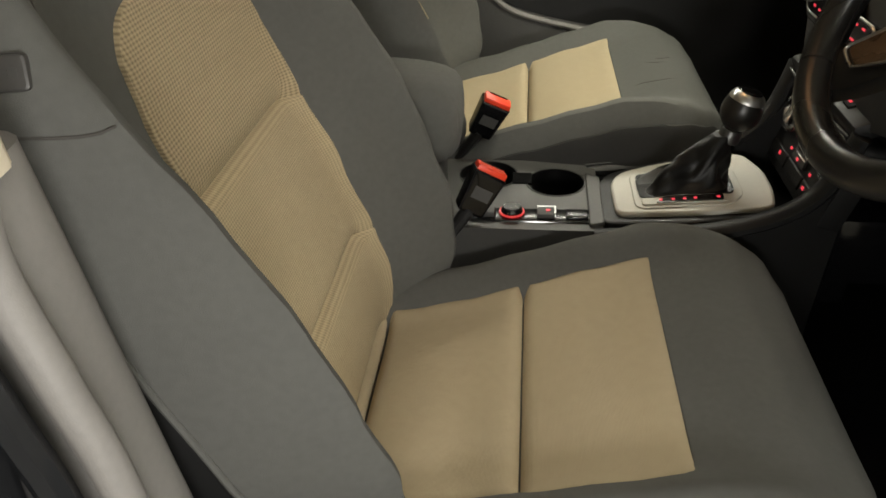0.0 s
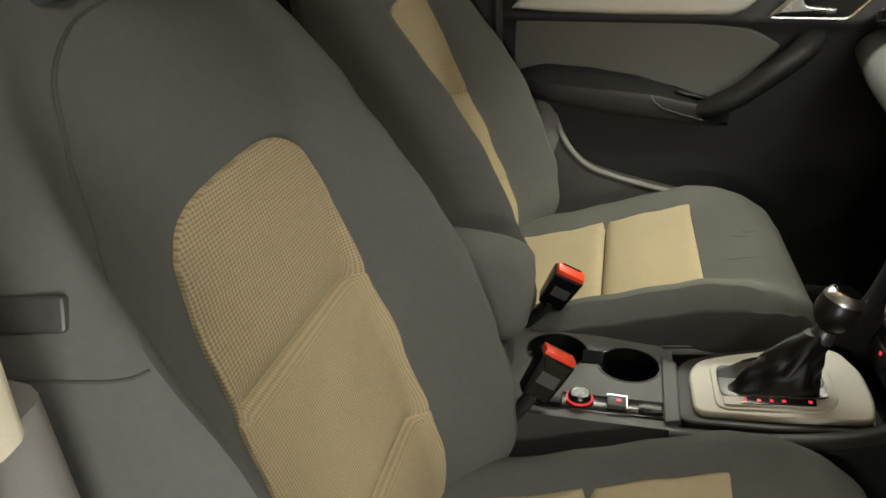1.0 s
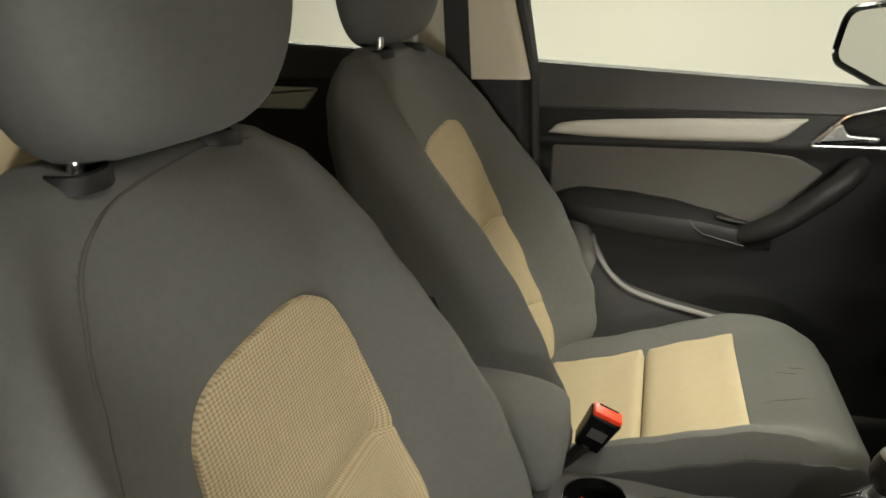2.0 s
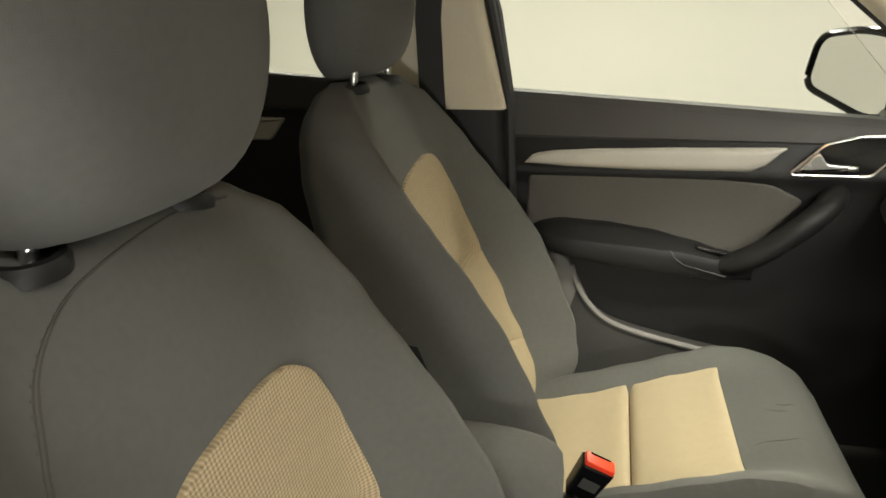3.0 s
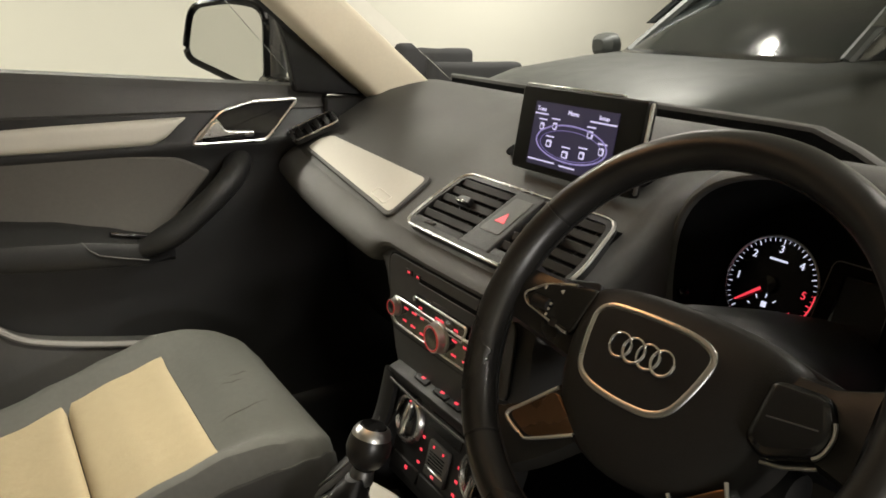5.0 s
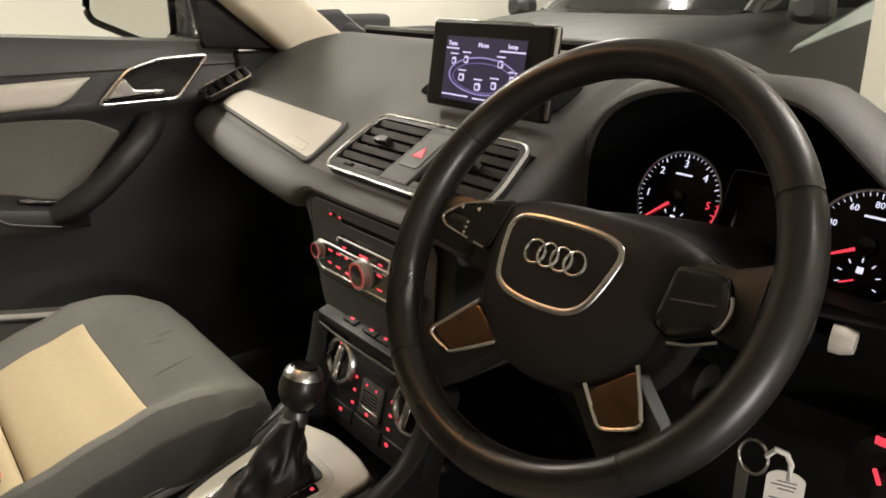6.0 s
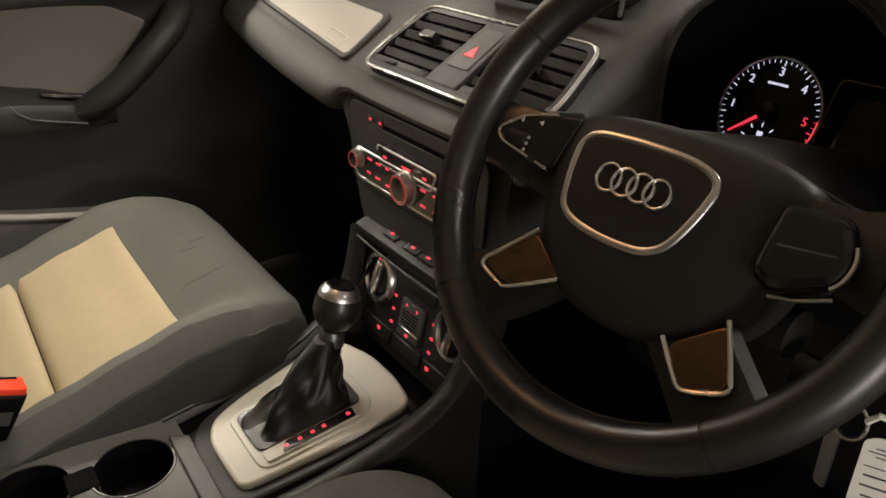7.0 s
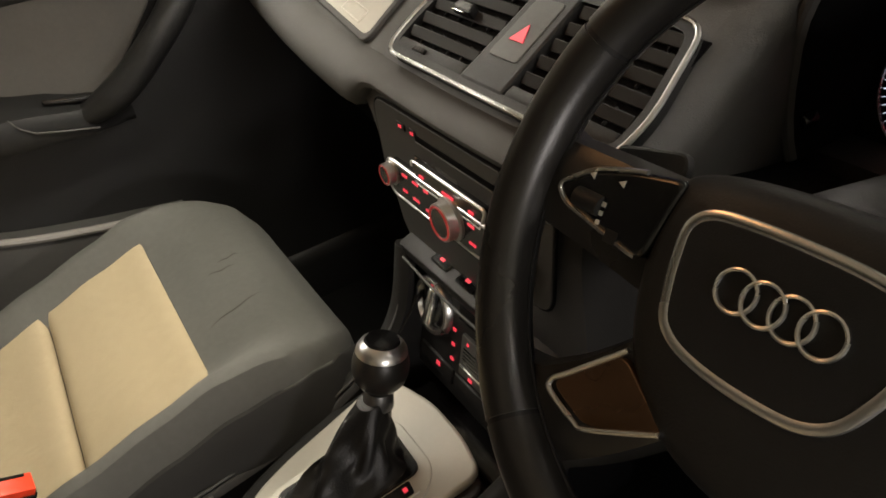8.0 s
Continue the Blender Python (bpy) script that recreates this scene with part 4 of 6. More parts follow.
stack_part("maker_bar", box(0.034, 0.0035, 0.0008, m=Matrix.Translation((-0.008, 0.0345, 0.0004))), FACE, PLASTIC_MID)
band = rounded([(-0.108, -0.018), (0.108, -0.018), (0.112, 0.018), (-0.112, 0.018)], 0.014, 5)
band2 = rounded([(-0.050, 0.010), (0.050, 0.010), (0.060, 0.033), (-0.060, 0.033)], 0.006, 4)
radio = stack_part("radio_band", slab(band, 0.008, 0.002), FACE, GLOSS_BLACK, None, "gloss black radio key band")
stack_part("band_edge", tube([(x, y, 0.007) for x, y in band], 0.0019, 6, True), FACE, CHROME, radio, "satin silver edge")
stack_part("upper_band", slab(band2, 0.0075, 0.002), FACE, GLOSS_BLACK, radio)
stack_part("upper_edge", tube([(x, y, 0.0068) for x, y in band2 if y > 0.012], 0.0016, 6), FACE, CHROME, radio, "satin silver edge")


def turn_knob(x, y, r, h):
    k = stack_part("turn_knob", lathe([(0, 0), (r * 1.12, 0), (r * 1.12, h * 0.25), (r, h * 0.35), (r * 0.96, h * 0.95), (r * 0.8, h), (r * 0.78, h * 0.9), (0, h * 0.9)], 32, Matrix.Translation((x, y, 0.007))), FACE, CHROME, radio, "satin silver turn knob")
    stack_part("knob_ring", tube([(x + r * 0.83 * math.cos(a), y + r * 0.83 * math.sin(a), 0.007 + h) for a in [2 * math.pi * i / 32 for i in range(32)]], r * 0.055, 6, True), FACE, glow("dim_red_ring", (1.0, 0.06, 0.05), 0.35), k, "red lit ring")
    stack_part("knob_cap", lathe([(0, 0), (r * 0.74, 0), (r * 0.72, 0.0015), (0, 0.002)], 24, Matrix.Translation((x, y, 0.007 + h * 0.9))), FACE, GLOSS_BLACK, k)
    return k


turn_knob(-0.098, 0.006, 0.0112, 0.011)
turn_knob(0.007, 0.003, 0.0180, 0.014)
for x, y, w in ((-0.074, 0.011, 0.011), (-0.054, 0.011, 0.012), (-0.035, 0.011, 0.008), (-0.077, -0.006, 0.009), (-0.056, -0.007, 0.012), (-0.034, -0.009, 0.010), (0.038, 0.010, 0.011), (0.038, -0.008, 0.011), (0.062, 0.010, 0.012), (0.062, -0.008, 0.012), (0.085, 0.010, 0.010), (0.085, -0.008, 0.010), (-0.040, 0.0235, 0.008), (0.004, 0.0235, 0.020), (0.040, 0.0235, 0.008)):
    stack_part("radio_key_mark", box(w * 0.85, 0.0024, 0.0012, m=Matrix.Translation((x, y, 0.0083))), FACE, RED_GLOW, radio)
# open tray under the radio, with its shelf of switches
stack_part("tray_back", box(0.02, 0.25, 0.07, 0.003, 1, Matrix.Translation((0.64, 0, 0.815))), Matrix(), GLOSS_BLACK)
shelf = stack_part("switch_shelf", box(0.10, 0.255, 0.022, 0.005, 2, Matrix.Translation((0.600, 0, 0.785)) @ pose(0, 0, 0, 0, -18, 0)), Matrix(), PLASTIC, None, "black sloping switch shelf")
stack_part("shelf_edge", tube([(0.549, -0.118, 0.765), (0.546, -0.06, 0.764), (0.545, 0, 0.764), (0.546, 0.06, 0.764), (0.549, 0.118, 0.765)], 0.0016, 8), Matrix(), PLASTIC_MID, shelf, "grey shelf edge")
for y in (0.056, 0.010, -0.022, -0.065):
    stack_part("shelf_key", box(0.030, 0.030, 0.006, 0.0015, 1, Matrix.Translation((0.572, y, 0.787)) @ pose(0, 0, 0, 0, -18, 0)), Matrix(), GLOSS_BLACK, shelf)
    for dx, w in ((-0.0028, 0.0075), (0.0022, 0.0055)):
        stack_part("shelf_mark", box(0.0036, w, 0.001, 0.0004, 1, Matrix.Translation((0.567 + dx, y, 0.7886 + dx * 0.32)) @ pose(0, 0, 0, 0, -18, 0)), Matrix(), RED_GLOW, shelf, "red lit symbol")
# climate panel
CT = radians(14)
CLIMATE = basis((0, -1, 0), (math.sin(CT), 0, math.cos(CT)), (-math.cos(CT), 0, math.sin(CT)), (0.556, 0, 0.700))
climate = stack_part("climate_panel", slab(rounded([(-0.118, -0.070), (0.118, -0.070), (0.126, 0.058), (-0.126, 0.058)], 0.012), 0.03, 0.003), CLIMATE @ Matrix.Translation((0, 0, -0.03)), PLASTIC, None, "black climate control panel")
for x in (-0.081, 0.081):
    dial = stack_part("climate_dial", lathe([(0.0, 0.0), (0.034, 0.0), (0.034, 0.004), (0.031, 0.008), (0.027, 0.008), (0.025, 0.002), (0.0, 0.002)], 36, Matrix.Translation((x, 0.018, 0))), CLIMATE, CHROME, climate, "chrome climate dial")
    stack_part("dial_face", lathe([(0, 0), (0.0245, 0), (0.0245, 0.001), (0, 0.001)], 28, Matrix.Translation((x, 0.018, 0.002))), CLIMATE, GLOSS_BLACK, dial)
    stack_part("dial_grip", box(0.011, 0.050, 0.011, 0.004, 3, Matrix.Translation((x, 0.018, 0.007)) @ pose(0, 0, 0, 0, 0, -12)), CLIMATE, CHROME, dial, "satin silver grip")
    stack_part("dial_mark", box(0.010, 0.0035, 0.0012, m=Matrix.Translation((x, 0.0405, 0.0045))), CLIMATE, RED_GLOW, dial)
stack_part("climate_display", box(0.074, 0.022, 0.002, 0.0008, 1, Matrix.Translation((0.0, 0.038, 0.0004))), CLIMATE, GLOSS_BLACK, climate, "dark climate display")
block = stack_part("fan_keys", box(0.046, 0.048, 0.006, 0.002, 2, Matrix.Translation((0.0, -0.006, 0.002))), CLIMATE, PLASTIC_MID, climate)
for k in range(5):
    stack_part("fan_line", box(0.034, 0.0016, 0.0008, m=Matrix.Translation((0.0, 0.004 - 0.0042 * k, 0.0052))), CLIMATE, GLOSS_BLACK, block)
stack_part("fan_edge", box(0.042, 0.002, 0.002, 0.0006, 1, Matrix.Translation((0.0, -0.0185, 0.005))), CLIMATE, CHROME, block)
for x, y, w in ((-0.042, 0.010, 0.008), (-0.042, -0.008, 0.008), (-0.042, -0.026, 0.009), (0.042, 0.010, 0.009), (0.042, -0.008, 0.009), (0.042, -0.026, 0.009), (-0.010, 0.012, 0.004), (0.012, 0.012, 0.004), (0.0, -0.025, 0.010)):
    stack_part("climate_mark", box(w * 0.62, 0.0032, 0.0012, m=Matrix.Translation((x, y, 0.0057 if abs(x) < 0.03 else 0.0006))), CLIMATE, RED_GLOW, climate, "red lit symbol")
for x0, x1, lit_x in ((-0.100, -0.035, -0.062), (-0.032, 0.032, None), (0.035, 0.100, 0.048)):
    stack_part("lower_key", box(x1 - x0, 0.020, 0.004, 0.0015, 1, Matrix.Translation(((x0 + x1) / 2, -0.046, 0.0012))), CLIMATE, PLASTIC, climate)
    if lit_x is not None:
        stack_part("climate_mark", box(0.006, 0.0045, 0.0012, m=Matrix.Translation((lit_x, -0.044, 0.0036))), CLIMATE, RED_GLOW, climate)
stack_part("stack_foot", box(0.09, 0.235, 0.10, 0.01, 2, Matrix.Translation((0.615, 0, 0.60))), Matrix(), GLOSS_BLACK)

# ---- instrument cluster under its hood ----
cluster = thing("instrument_cluster", (0.80, -0.355, 0.97), "instrument cluster with two lit dials under a grey hood", "instrument cluster")
CL_INV = Matrix.Translation((0.80, -0.355, 0.97)).inverted()


def cluster_part(name, bm, m, mat, parent=None, label=""):
    bm.transform(CL_INV @ m)
    return part(name, bm, mat, parent or cluster, label)


def hood_ring(x, grow, lift):
    ring = []
    for k in range(33):
        a = math.pi * (1.12 - 1.24 * k / 32)
        c, s_ = math.cos(a), math.sin(a)
        p = 0.72 + 0.30 * step(0.0, 0.8, c)
        y = -0.355 - (0.172 + grow) * math.copysign(abs(c) ** p, c)
        z = 0.985 + (0.118 + grow + lift) * math.copysign(abs(s_) ** p, s_) * (1 - 0.22 * step(0.1, 0.9, c))
        ring.append((x, y, z))
    return ring


outer = [hood_ring(0.735, 0.000, 0.0), hood_ring(0.731, 0.002, 0.0), hood_ring(0.730, 0.005, 0.0), hood_ring(0.734, 0.010, 0.0), hood_ring(0.755, 0.017, 0.0), hood_ring(0.80, 0.020, -0.006), hood_ring(0.86, 0.012, -0.022), hood_ring(0.96, -0.010, -0.060)]
cluster_part("hood", loft(outer, caps=False, closed=False), Matrix(), DASH, None, "grey soft hood over the dials")
inner = [hood_ring(0.735, 0.0, 0.0), hood_ring(0.80, -0.012, -0.006), hood_ring(0.835, -0.02, -0.015)]
cluster_part("hood_lining", loft(inner, caps=False, closed=False), Matrix(), CARPET, None, "black hood lining")
CF = radians(18)
CLUSTER = basis((0, -1, 0), (math.sin(CF), 0, math.cos(CF)), (-math.cos(CF), 0, math.sin(CF)), (0.798, -0.348, 0.980))
cluster_part("cluster_face", slab(rounded([(-0.178, -0.075), (0.178, -0.075), (0.165, 0.10), (-0.165, 0.10)], 0.03), 0.006), CLUSTER @ Matrix.Translation((0, 0, -0.012)), CARPET, None, "black instrument face")


def dial_gauge(cx, cy, r, numbers, needle, red_from, small):
    g = cluster_part("gauge", lathe([(0, 0), (r, 0), (r, 0.001), (0, 0.001)], 48, Matrix.Translation((cx, cy, -0.005))), CLUSTER, GLOSS_BLACK, None, "lit round gauge")
    cluster_part("gauge_ring", tube([(cx + r * math.cos(a), cy + r * math.sin(a), -0.003) for a in [2 * math.pi * k / 48 for k in range(48)]], 0.0012, 6, True), CLUSTER, CHROME, g, "thin chrome ring")
    for k in range(41):
        f = k / 40
        a = radians(225 - 270 * f)
        long = k % 5 == 0
        m = Matrix.Translation((cx, cy, -0.0035)) @ pose(0, 0, 0, 0, 0, 225 - 270 * f) @ Matrix.Translation((r * (0.90 if long else 0.925), 0, 0))
        cluster_part("tick", box(0.0050 if long else 0.0030, 0.0009 if long else 0.0005, 0.0006, m=m), CLUSTER, RED_GLOW if f > red_from else WHITE_GLOW, g)
    if red_from < 1:
        cluster_part("red_arc", tube([(cx + r * 0.965 * math.cos(a), cy + r * 0.965 * math.sin(a), -0.003) for a in [radians(225 - 270 * (red_from + (1 - red_from) * k / 12)) for k in range(13)]], 0.0009, 6), CLUSTER, RED_GLOW, g)
    for text, f in numbers:
        a = radians(225 - 270 * f)
        written(text, 0.0115 if len(text) == 1 else 0.0085, RED_GLOW if f > red_from - 0.01 else WHITE_GLOW, g, CL_INV @ CLUSTER @ Matrix.Translation((cx + r * 0.74 * math.cos(a), cy + r * 0.74 * math.sin(a), -0.003)), "numeral")
    a = 225 - 270 * needle
    cluster_part("needle", slab([(r * 0.18, -0.0016), (r * 0.80, -0.0007), (r * 0.80, 0.0007), (r * 0.18, 0.0016)], 0.0012), CLUSTER @ Matrix.Translation((cx, cy, -0.001)) @ pose(0, 0, 0, 0, 0, a), RED_GLOW, g, "red lit needle")
    cluster_part("needle_hub", lathe([(0, 0), (r * 0.19, 0), (r * 0.17, 0.005), (0, 0.006)], 20, Matrix.Translation((cx, cy, -0.004))), CLUSTER, GLOSS_BLACK, g)
    cluster_part("caption_bar", box(r * 0.40, 0.0022, 0.0006, m=Matrix.Translation((cx, cy + r * 0.52, -0.0035))), CLUSTER, WHITE_GLOW, g)
    # small gauge within, and its marks
    for k in range(7):
        a = radians(200 - 220 * k / 6)
        m = Matrix.Translation((cx, cy - r * 0.58, -0.0035)) @ pose(0, 0, 0, 0, 0, 200 - 220 * k / 6) @ Matrix.Translation((r * 0.34, 0, 0))
        cluster_part("small_tick", box(0.004, 0.001, 0.0006, m=m), CLUSTER, WHITE_GLOW, g)
    cluster_part("small_mark", box(0.006, 0.006, 0.0006, m=Matrix.Translation((cx + small * r * 0.1, cy - r * 0.42, -0.0035))), CLUSTER, WHITE_GLOW, g)
    cluster_part("small_needle", box(0.013, 0.0014, 0.0008, m=Matrix.Translation((cx - r * 0.16, cy - r * 0.66, -0.0025)) @ pose(0, 0, 0, 0, 0, 25)), CLUSTER, RED_GLOW, g)
    return g


dial_gauge(-0.092, -0.004, 0.052, (("1", 0.165), ("2", 0.33), ("3", 0.50), ("4", 0.665), ("5", 0.835), ("6", 0.985)), 0.02, 0.82, 0)
dial_gauge(0.110, -0.006, 0.052, (("20", 0.12), ("40", 0.25), ("60", 0.38), ("80", 0.50), ("100", 0.63), ("120", 0.76), ("140", 0.88)), 0.07, 1.1, 0)
cluster_part("centre_display", box(0.052, 0.07, 0.002, 0.003, 1, Matrix.Translation((0.003, -0.005, -0.006))), CLUSTER, GLOSS_BLACK, None, "dark centre display")
cluster_part("display_frame", tube([(x, y, -0.0035) for x, y in rounded([(-0.040, -0.030), (-0.036, 0.040), (0.044, 0.040), (0.048, -0.030)], 0.008)], 0.0007, 6), CLUSTER, COLLAR, None, "thin grey display frame")
cluster_part("trip_knob", lathe([(0, 0), (0.007, 0), (0.0065, 0.010), (0.005, 0.012), (0, 0.012)], 16, basis((0, 1, 0), (0, 0, 1), (-1, 0, 0), (0.752, -0.186, 0.953)) @ pose(0, 0, 0, 0, 0, 0)), Matrix(), GLOSS_BLACK, None, "small black knob")
switch = dash_part("light_switch", lathe([(0, -0.03), (0.046, -0.03), (0.046, 0.004), (0.040, 0.006), (0.024, 0.007), (0.023, 0.020), (0.019, 0.023), (0, 0.023)], 28, basis((0, -1, 0), (0, 0, 1), (-1, 0, 0), (0.650, -0.577, 0.852))), Matrix(), PLASTIC, None, "round black light switch")
dash_part("switch_mark", box(0.002, 0.009, 0.006, m=Matrix.Translation((0.6430, -0.553, 0.884))), Matrix(), RED_GLOW, switch)
dash_part("switch_mark", box(0.002, 0.0025, 0.012, m=Matrix.Translation((0.6255, -0.560, 0.866)) @ pose(0, 0, 0, -25, 0, 0)), Matrix(), RED_GLOW, switch)


# ---- centre console ----
console = thing("centre_console", (0.2, 0, 0.34), "dark grey centre console with cup holders and silver gear plate", "console")
CON_INV = Matrix.Translation((0.2, 0, 0.34)).inverted()


def con_part(name, bm, m, mat, parent=None, label=""):
    bm.transform(CON_INV @ m)
    return part(name, bm, mat, parent or console, label)


# body with two round wells cut through its top
CUPS = ((0.120, 0.060, 0.0445), (0.221, 0.040, 0.0435))
TOP = 0.612


def deck_with_wells(x0, x1, y0, y1, wells, z, depth):
    """A deck cut by round wells: the strips between hole rims and border, then the well walls."""
    bm = bmesh.new()
    border = [bm.verts.new(v) for v in ((x0, y0, z), (x1, y0, z), (x1, y1, z), (x0, y1, z))]
    edges = [bm.edges.new((border[i - 1], border[i])) for i in range(4)]
    rims = []
    for cx, cy, r in wells:
        rim = [bm.verts.new((cx + r * math.cos(2 * math.pi * k / 32), cy + r * math.sin(2 * math.pi * k / 32), z)) for k in range(32)]
        edges += [bm.edges.new((rim[k - 1], rim[k])) for k in range(32)]
        rims.append(rim)
    bmesh.ops.triangle_fill(bm, edges=edges, use_beauty=True)
    for f in [f for f in bm.faces if any((f.calc_center_median().xy - Vector((cx, cy))).length < r * 0.98 for cx, cy, r in wells)]:
        bm.faces.remove(f)
    for rim in rims:
        low = [bm.verts.new((v.co.x, v.co.y, z - depth)) for v in rim]
        for k in range(32):
            bm.faces.new((rim[k - 1], rim[k], low[k], low[k - 1]))
        bm.faces.new(low)
    foot = [bm.verts.new((v.co.x, v.co.y, 0.345)) for v in border]
    for k in range(4):
        bm.faces.new((border[k - 1], border[k], foot[k], foot[k - 1]))
    return bm


con_part("console_deck", deck_with_wells(0.03, 0.282, -0.098, 0.112, CUPS, TOP, 0.06), Matrix(), PLASTIC_MID, None, "dark grey deck with two cup wells")
for cx, cy, r in CUPS:
    cup = con_part("cup_liner", lathe([(0.0, TOP - 0.057), (r - 0.001, TOP - 0.057), (r - 0.0005, TOP - 0.003), (r + 0.0012, TOP + 0.0002), (r + 0.0006, TOP + 0.0010), (r - 0.0015, TOP + 0.0008), (r - 0.004, TOP - 0.055), (0.0, TOP - 0.055)], 36, Matrix.Translation((cx, cy, 0))), Matrix(), SCREEN_CASE, None, "black cup holder liner")
    con_part("cup_grip", box(0.006, 0.010, 0.02, 0.002, 1, Matrix.Translation((cx - r + 0.006, cy - 0.004, TOP - 0.015))), Matrix(), PLASTIC, cup, "sprung cup grip")
con_part("well_bridge", box(0.03, 0.035, 0.003, 0.001, 1, Matrix.Translation((0.171, 0.050, TOP + 0.0002))), Matrix(), CARPET, None, "black channel between the wells")
con_part("console_body", box(0.30, 0.19, 0.245, 0.015, 2, Matrix.Translation((0.432, 0, 0.47))), Matrix(), PLASTIC)
con_part("console_tail", box(0.42, 0.18, 0.26, 0.02, 2, Matrix.Translation((-0.185, 0, 0.475))), Matrix(), PLASTIC_MID)
# brake switch, key slot and lighter beside the wells
sw = con_part("switch_strip", box(0.17, 0.036, 0.006, 0.003, 2, Matrix.Translation((0.185, -0.062, TOP))), Matrix(), GLOSS_BLACK, None, "black switch strip")
con_part("brake_switch", box(0.026, 0.022, 0.010, 0.003, 2, Matrix.Translation((0.122, -0.062, TOP + 0.006))), Matrix(), PLASTIC_MID, sw)
con_part("round_switch", lathe([(0, 0), (0.015, 0), (0.015, 0.008), (0.012, 0.012), (0, 0.012)], 24, Matrix.Translation((0.158, -0.060, TOP + 0.002))), Matrix(), GLOSS_BLACK, sw)
con_part("switch_ring", tube([(0.158 + 0.0165 * math.cos(a), -0.060 + 0.0165 * math.sin(a), TOP + 0.006) for a in [2 * math.pi * k / 24 for k in range(24)]], 0.0016, 6, True), Matrix(), glow("faint_red_ring", (1, 0.05, 0.05), 0.9), sw, "red lit ring")
con_part("hold_switch", box(0.024, 0.022, 0.008, 0.002, 2, Matrix.Translation((0.205, -0.062, TOP + 0.006))), Matrix(), PLASTIC_MID, sw)
con_part("switch_frame", tube([(0.193, -0.050, TOP + 0.009), (0.218, -0.050, TOP + 0.009), (0.218, -0.074, TOP + 0.009)], 0.0014, 6), Matrix(), CHROME, sw)
con_part("switch_mark", box(0.006, 0.004, 0.001, m=Matrix.Translation((0.208, -0.062, TOP + 0.0105))), Matrix(), RED_GLOW, sw)
con_part("lighter_lid", box(0.030, 0.024, 0.006, 0.002, 2, Matrix.Translation((0.248, -0.062, TOP + 0.004))), Matrix(), GLOSS_BLACK, sw)
# silver gear plate: rounded nose to the front, straight to the rear, on a slightly rising deck
RISE = basis((1, 0, 0.10), (0, 1, 0), (-0.10, 0, 1), (0.29, 0, 0.617))
plate_line = rounded([(0.004, -0.072), (0.10, -0.080), (0.212, -0.080), (0.222, -0.03), (0.222, 0.030), (0.206, 0.086), (0.172, 0.096), (0.06, 0.069), (0.018, 0.052), (0.003, 0.02)], 0.018, 4)
con_part("gear_deck", slab([(x * 1.05 - 0.014, y * 1.16) for x, y in plate_line], 0.02, 0.004), RISE @ Matrix.Translation((0, 0, -0.02)), PLASTIC, None, "black gear deck")
con_part("gear_plate", slab([(x * 0.98 + 0.006, y * 0.97) for x, y in plate_line], 0.0065, 0.004, seg=3), RISE, SILVER, None, "pale silver gear surround")
con_part("rear_band", slab(rounded([(-0.026, -0.088), (-0.006, -0.084), (-0.004, 0.050), (-0.024, 0.066)], 0.004), 0.008, 0.002), RISE @ Matrix.Translation((0, 0, -0.006)), PLASTIC_MID, None, "grey band behind the gear plate")
# dark tray ahead of the plate, and the arms that sweep up to the climate panel
con_part("front_tray", box(0.10, 0.20, 0.10, 0.01, 2, Matrix.Translation((0.565, 0, 0.555))), Matrix(), GLOSS_BLACK)
for side in (1, -1):
    arm = smooth_line([(0.27, side * 0.100, 0.604), (0.36, side * 0.106, 0.613), (0.44, side * 0.112, 0.630), (0.50, side * 0.119, 0.658), (0.538, side * 0.125, 0.700), (0.560, side * 0.130, 0.770)], 5)
    con_part("console_arm", tube(arm, 0.0105, 10, False, 1.5, (0, side, 0)), Matrix(), PLASTIC, None, "black console arm")
    if side > 0:
        con_part("arm_strip", tube([(p.x - 0.003, p.y - side * 0.006, p.z + 0.0115) for p in arm], 0.0014, 6), Matrix(), PLASTIC_MID)
    con_part("console_flank", slab([(0.27, 0.36), (0.56, 0.36), (0.575, 0.75), (0.54, 0.70), (0.50, 0.655), (0.44, 0.627), (0.36, 0.61), (0.27, 0.60)], 0.012, 0.0, basis((1, 0, 0), (0, 0, 1), (0, -1, 0), (0, side * 0.112 + 0.006, 0))), Matrix(), PLASTIC, None, "black console side")

# ---- gear lever ----
gear = thing("gear_lever", (0.40, 0.0, 0.635), "automatic gear lever with black leather boot and chrome-capped knob", "gear lever")
G_INV = Matrix.Translation((0.40, 0.0, 0.635)).inverted()


def gear_part(name, bm, m, mat, parent=None, label=""):
    bm.transform(G_INV @ m)
    return part(name, bm, mat, parent or gear, label)


GEARFACE = RISE @ Matrix.Translation((0.105, -0.006, 0.0055))
frame_line = rounded([(-0.068, -0.058), (0.055, -0.060), (0.078, -0.035), (0.078, 0.038), (0.055, 0.052), (-0.068, 0.046)], 0.018, 4)
gear_part("selector_frame", slab(frame_line, 0.003, 0.0015), GEARFACE, SILVER, None, "pale silver selector frame")
gear_part("selector_panel", slab(rounded([(-0.058, -0.052), (0.054, -0.053), (0.054, -0.034), (-0.058, -0.034)], 0.004), 0.0018, 0.0005), GEARFACE @ Matrix.Translation((0, 0, 0.0035)), SILVER, None, "silver selector strip")
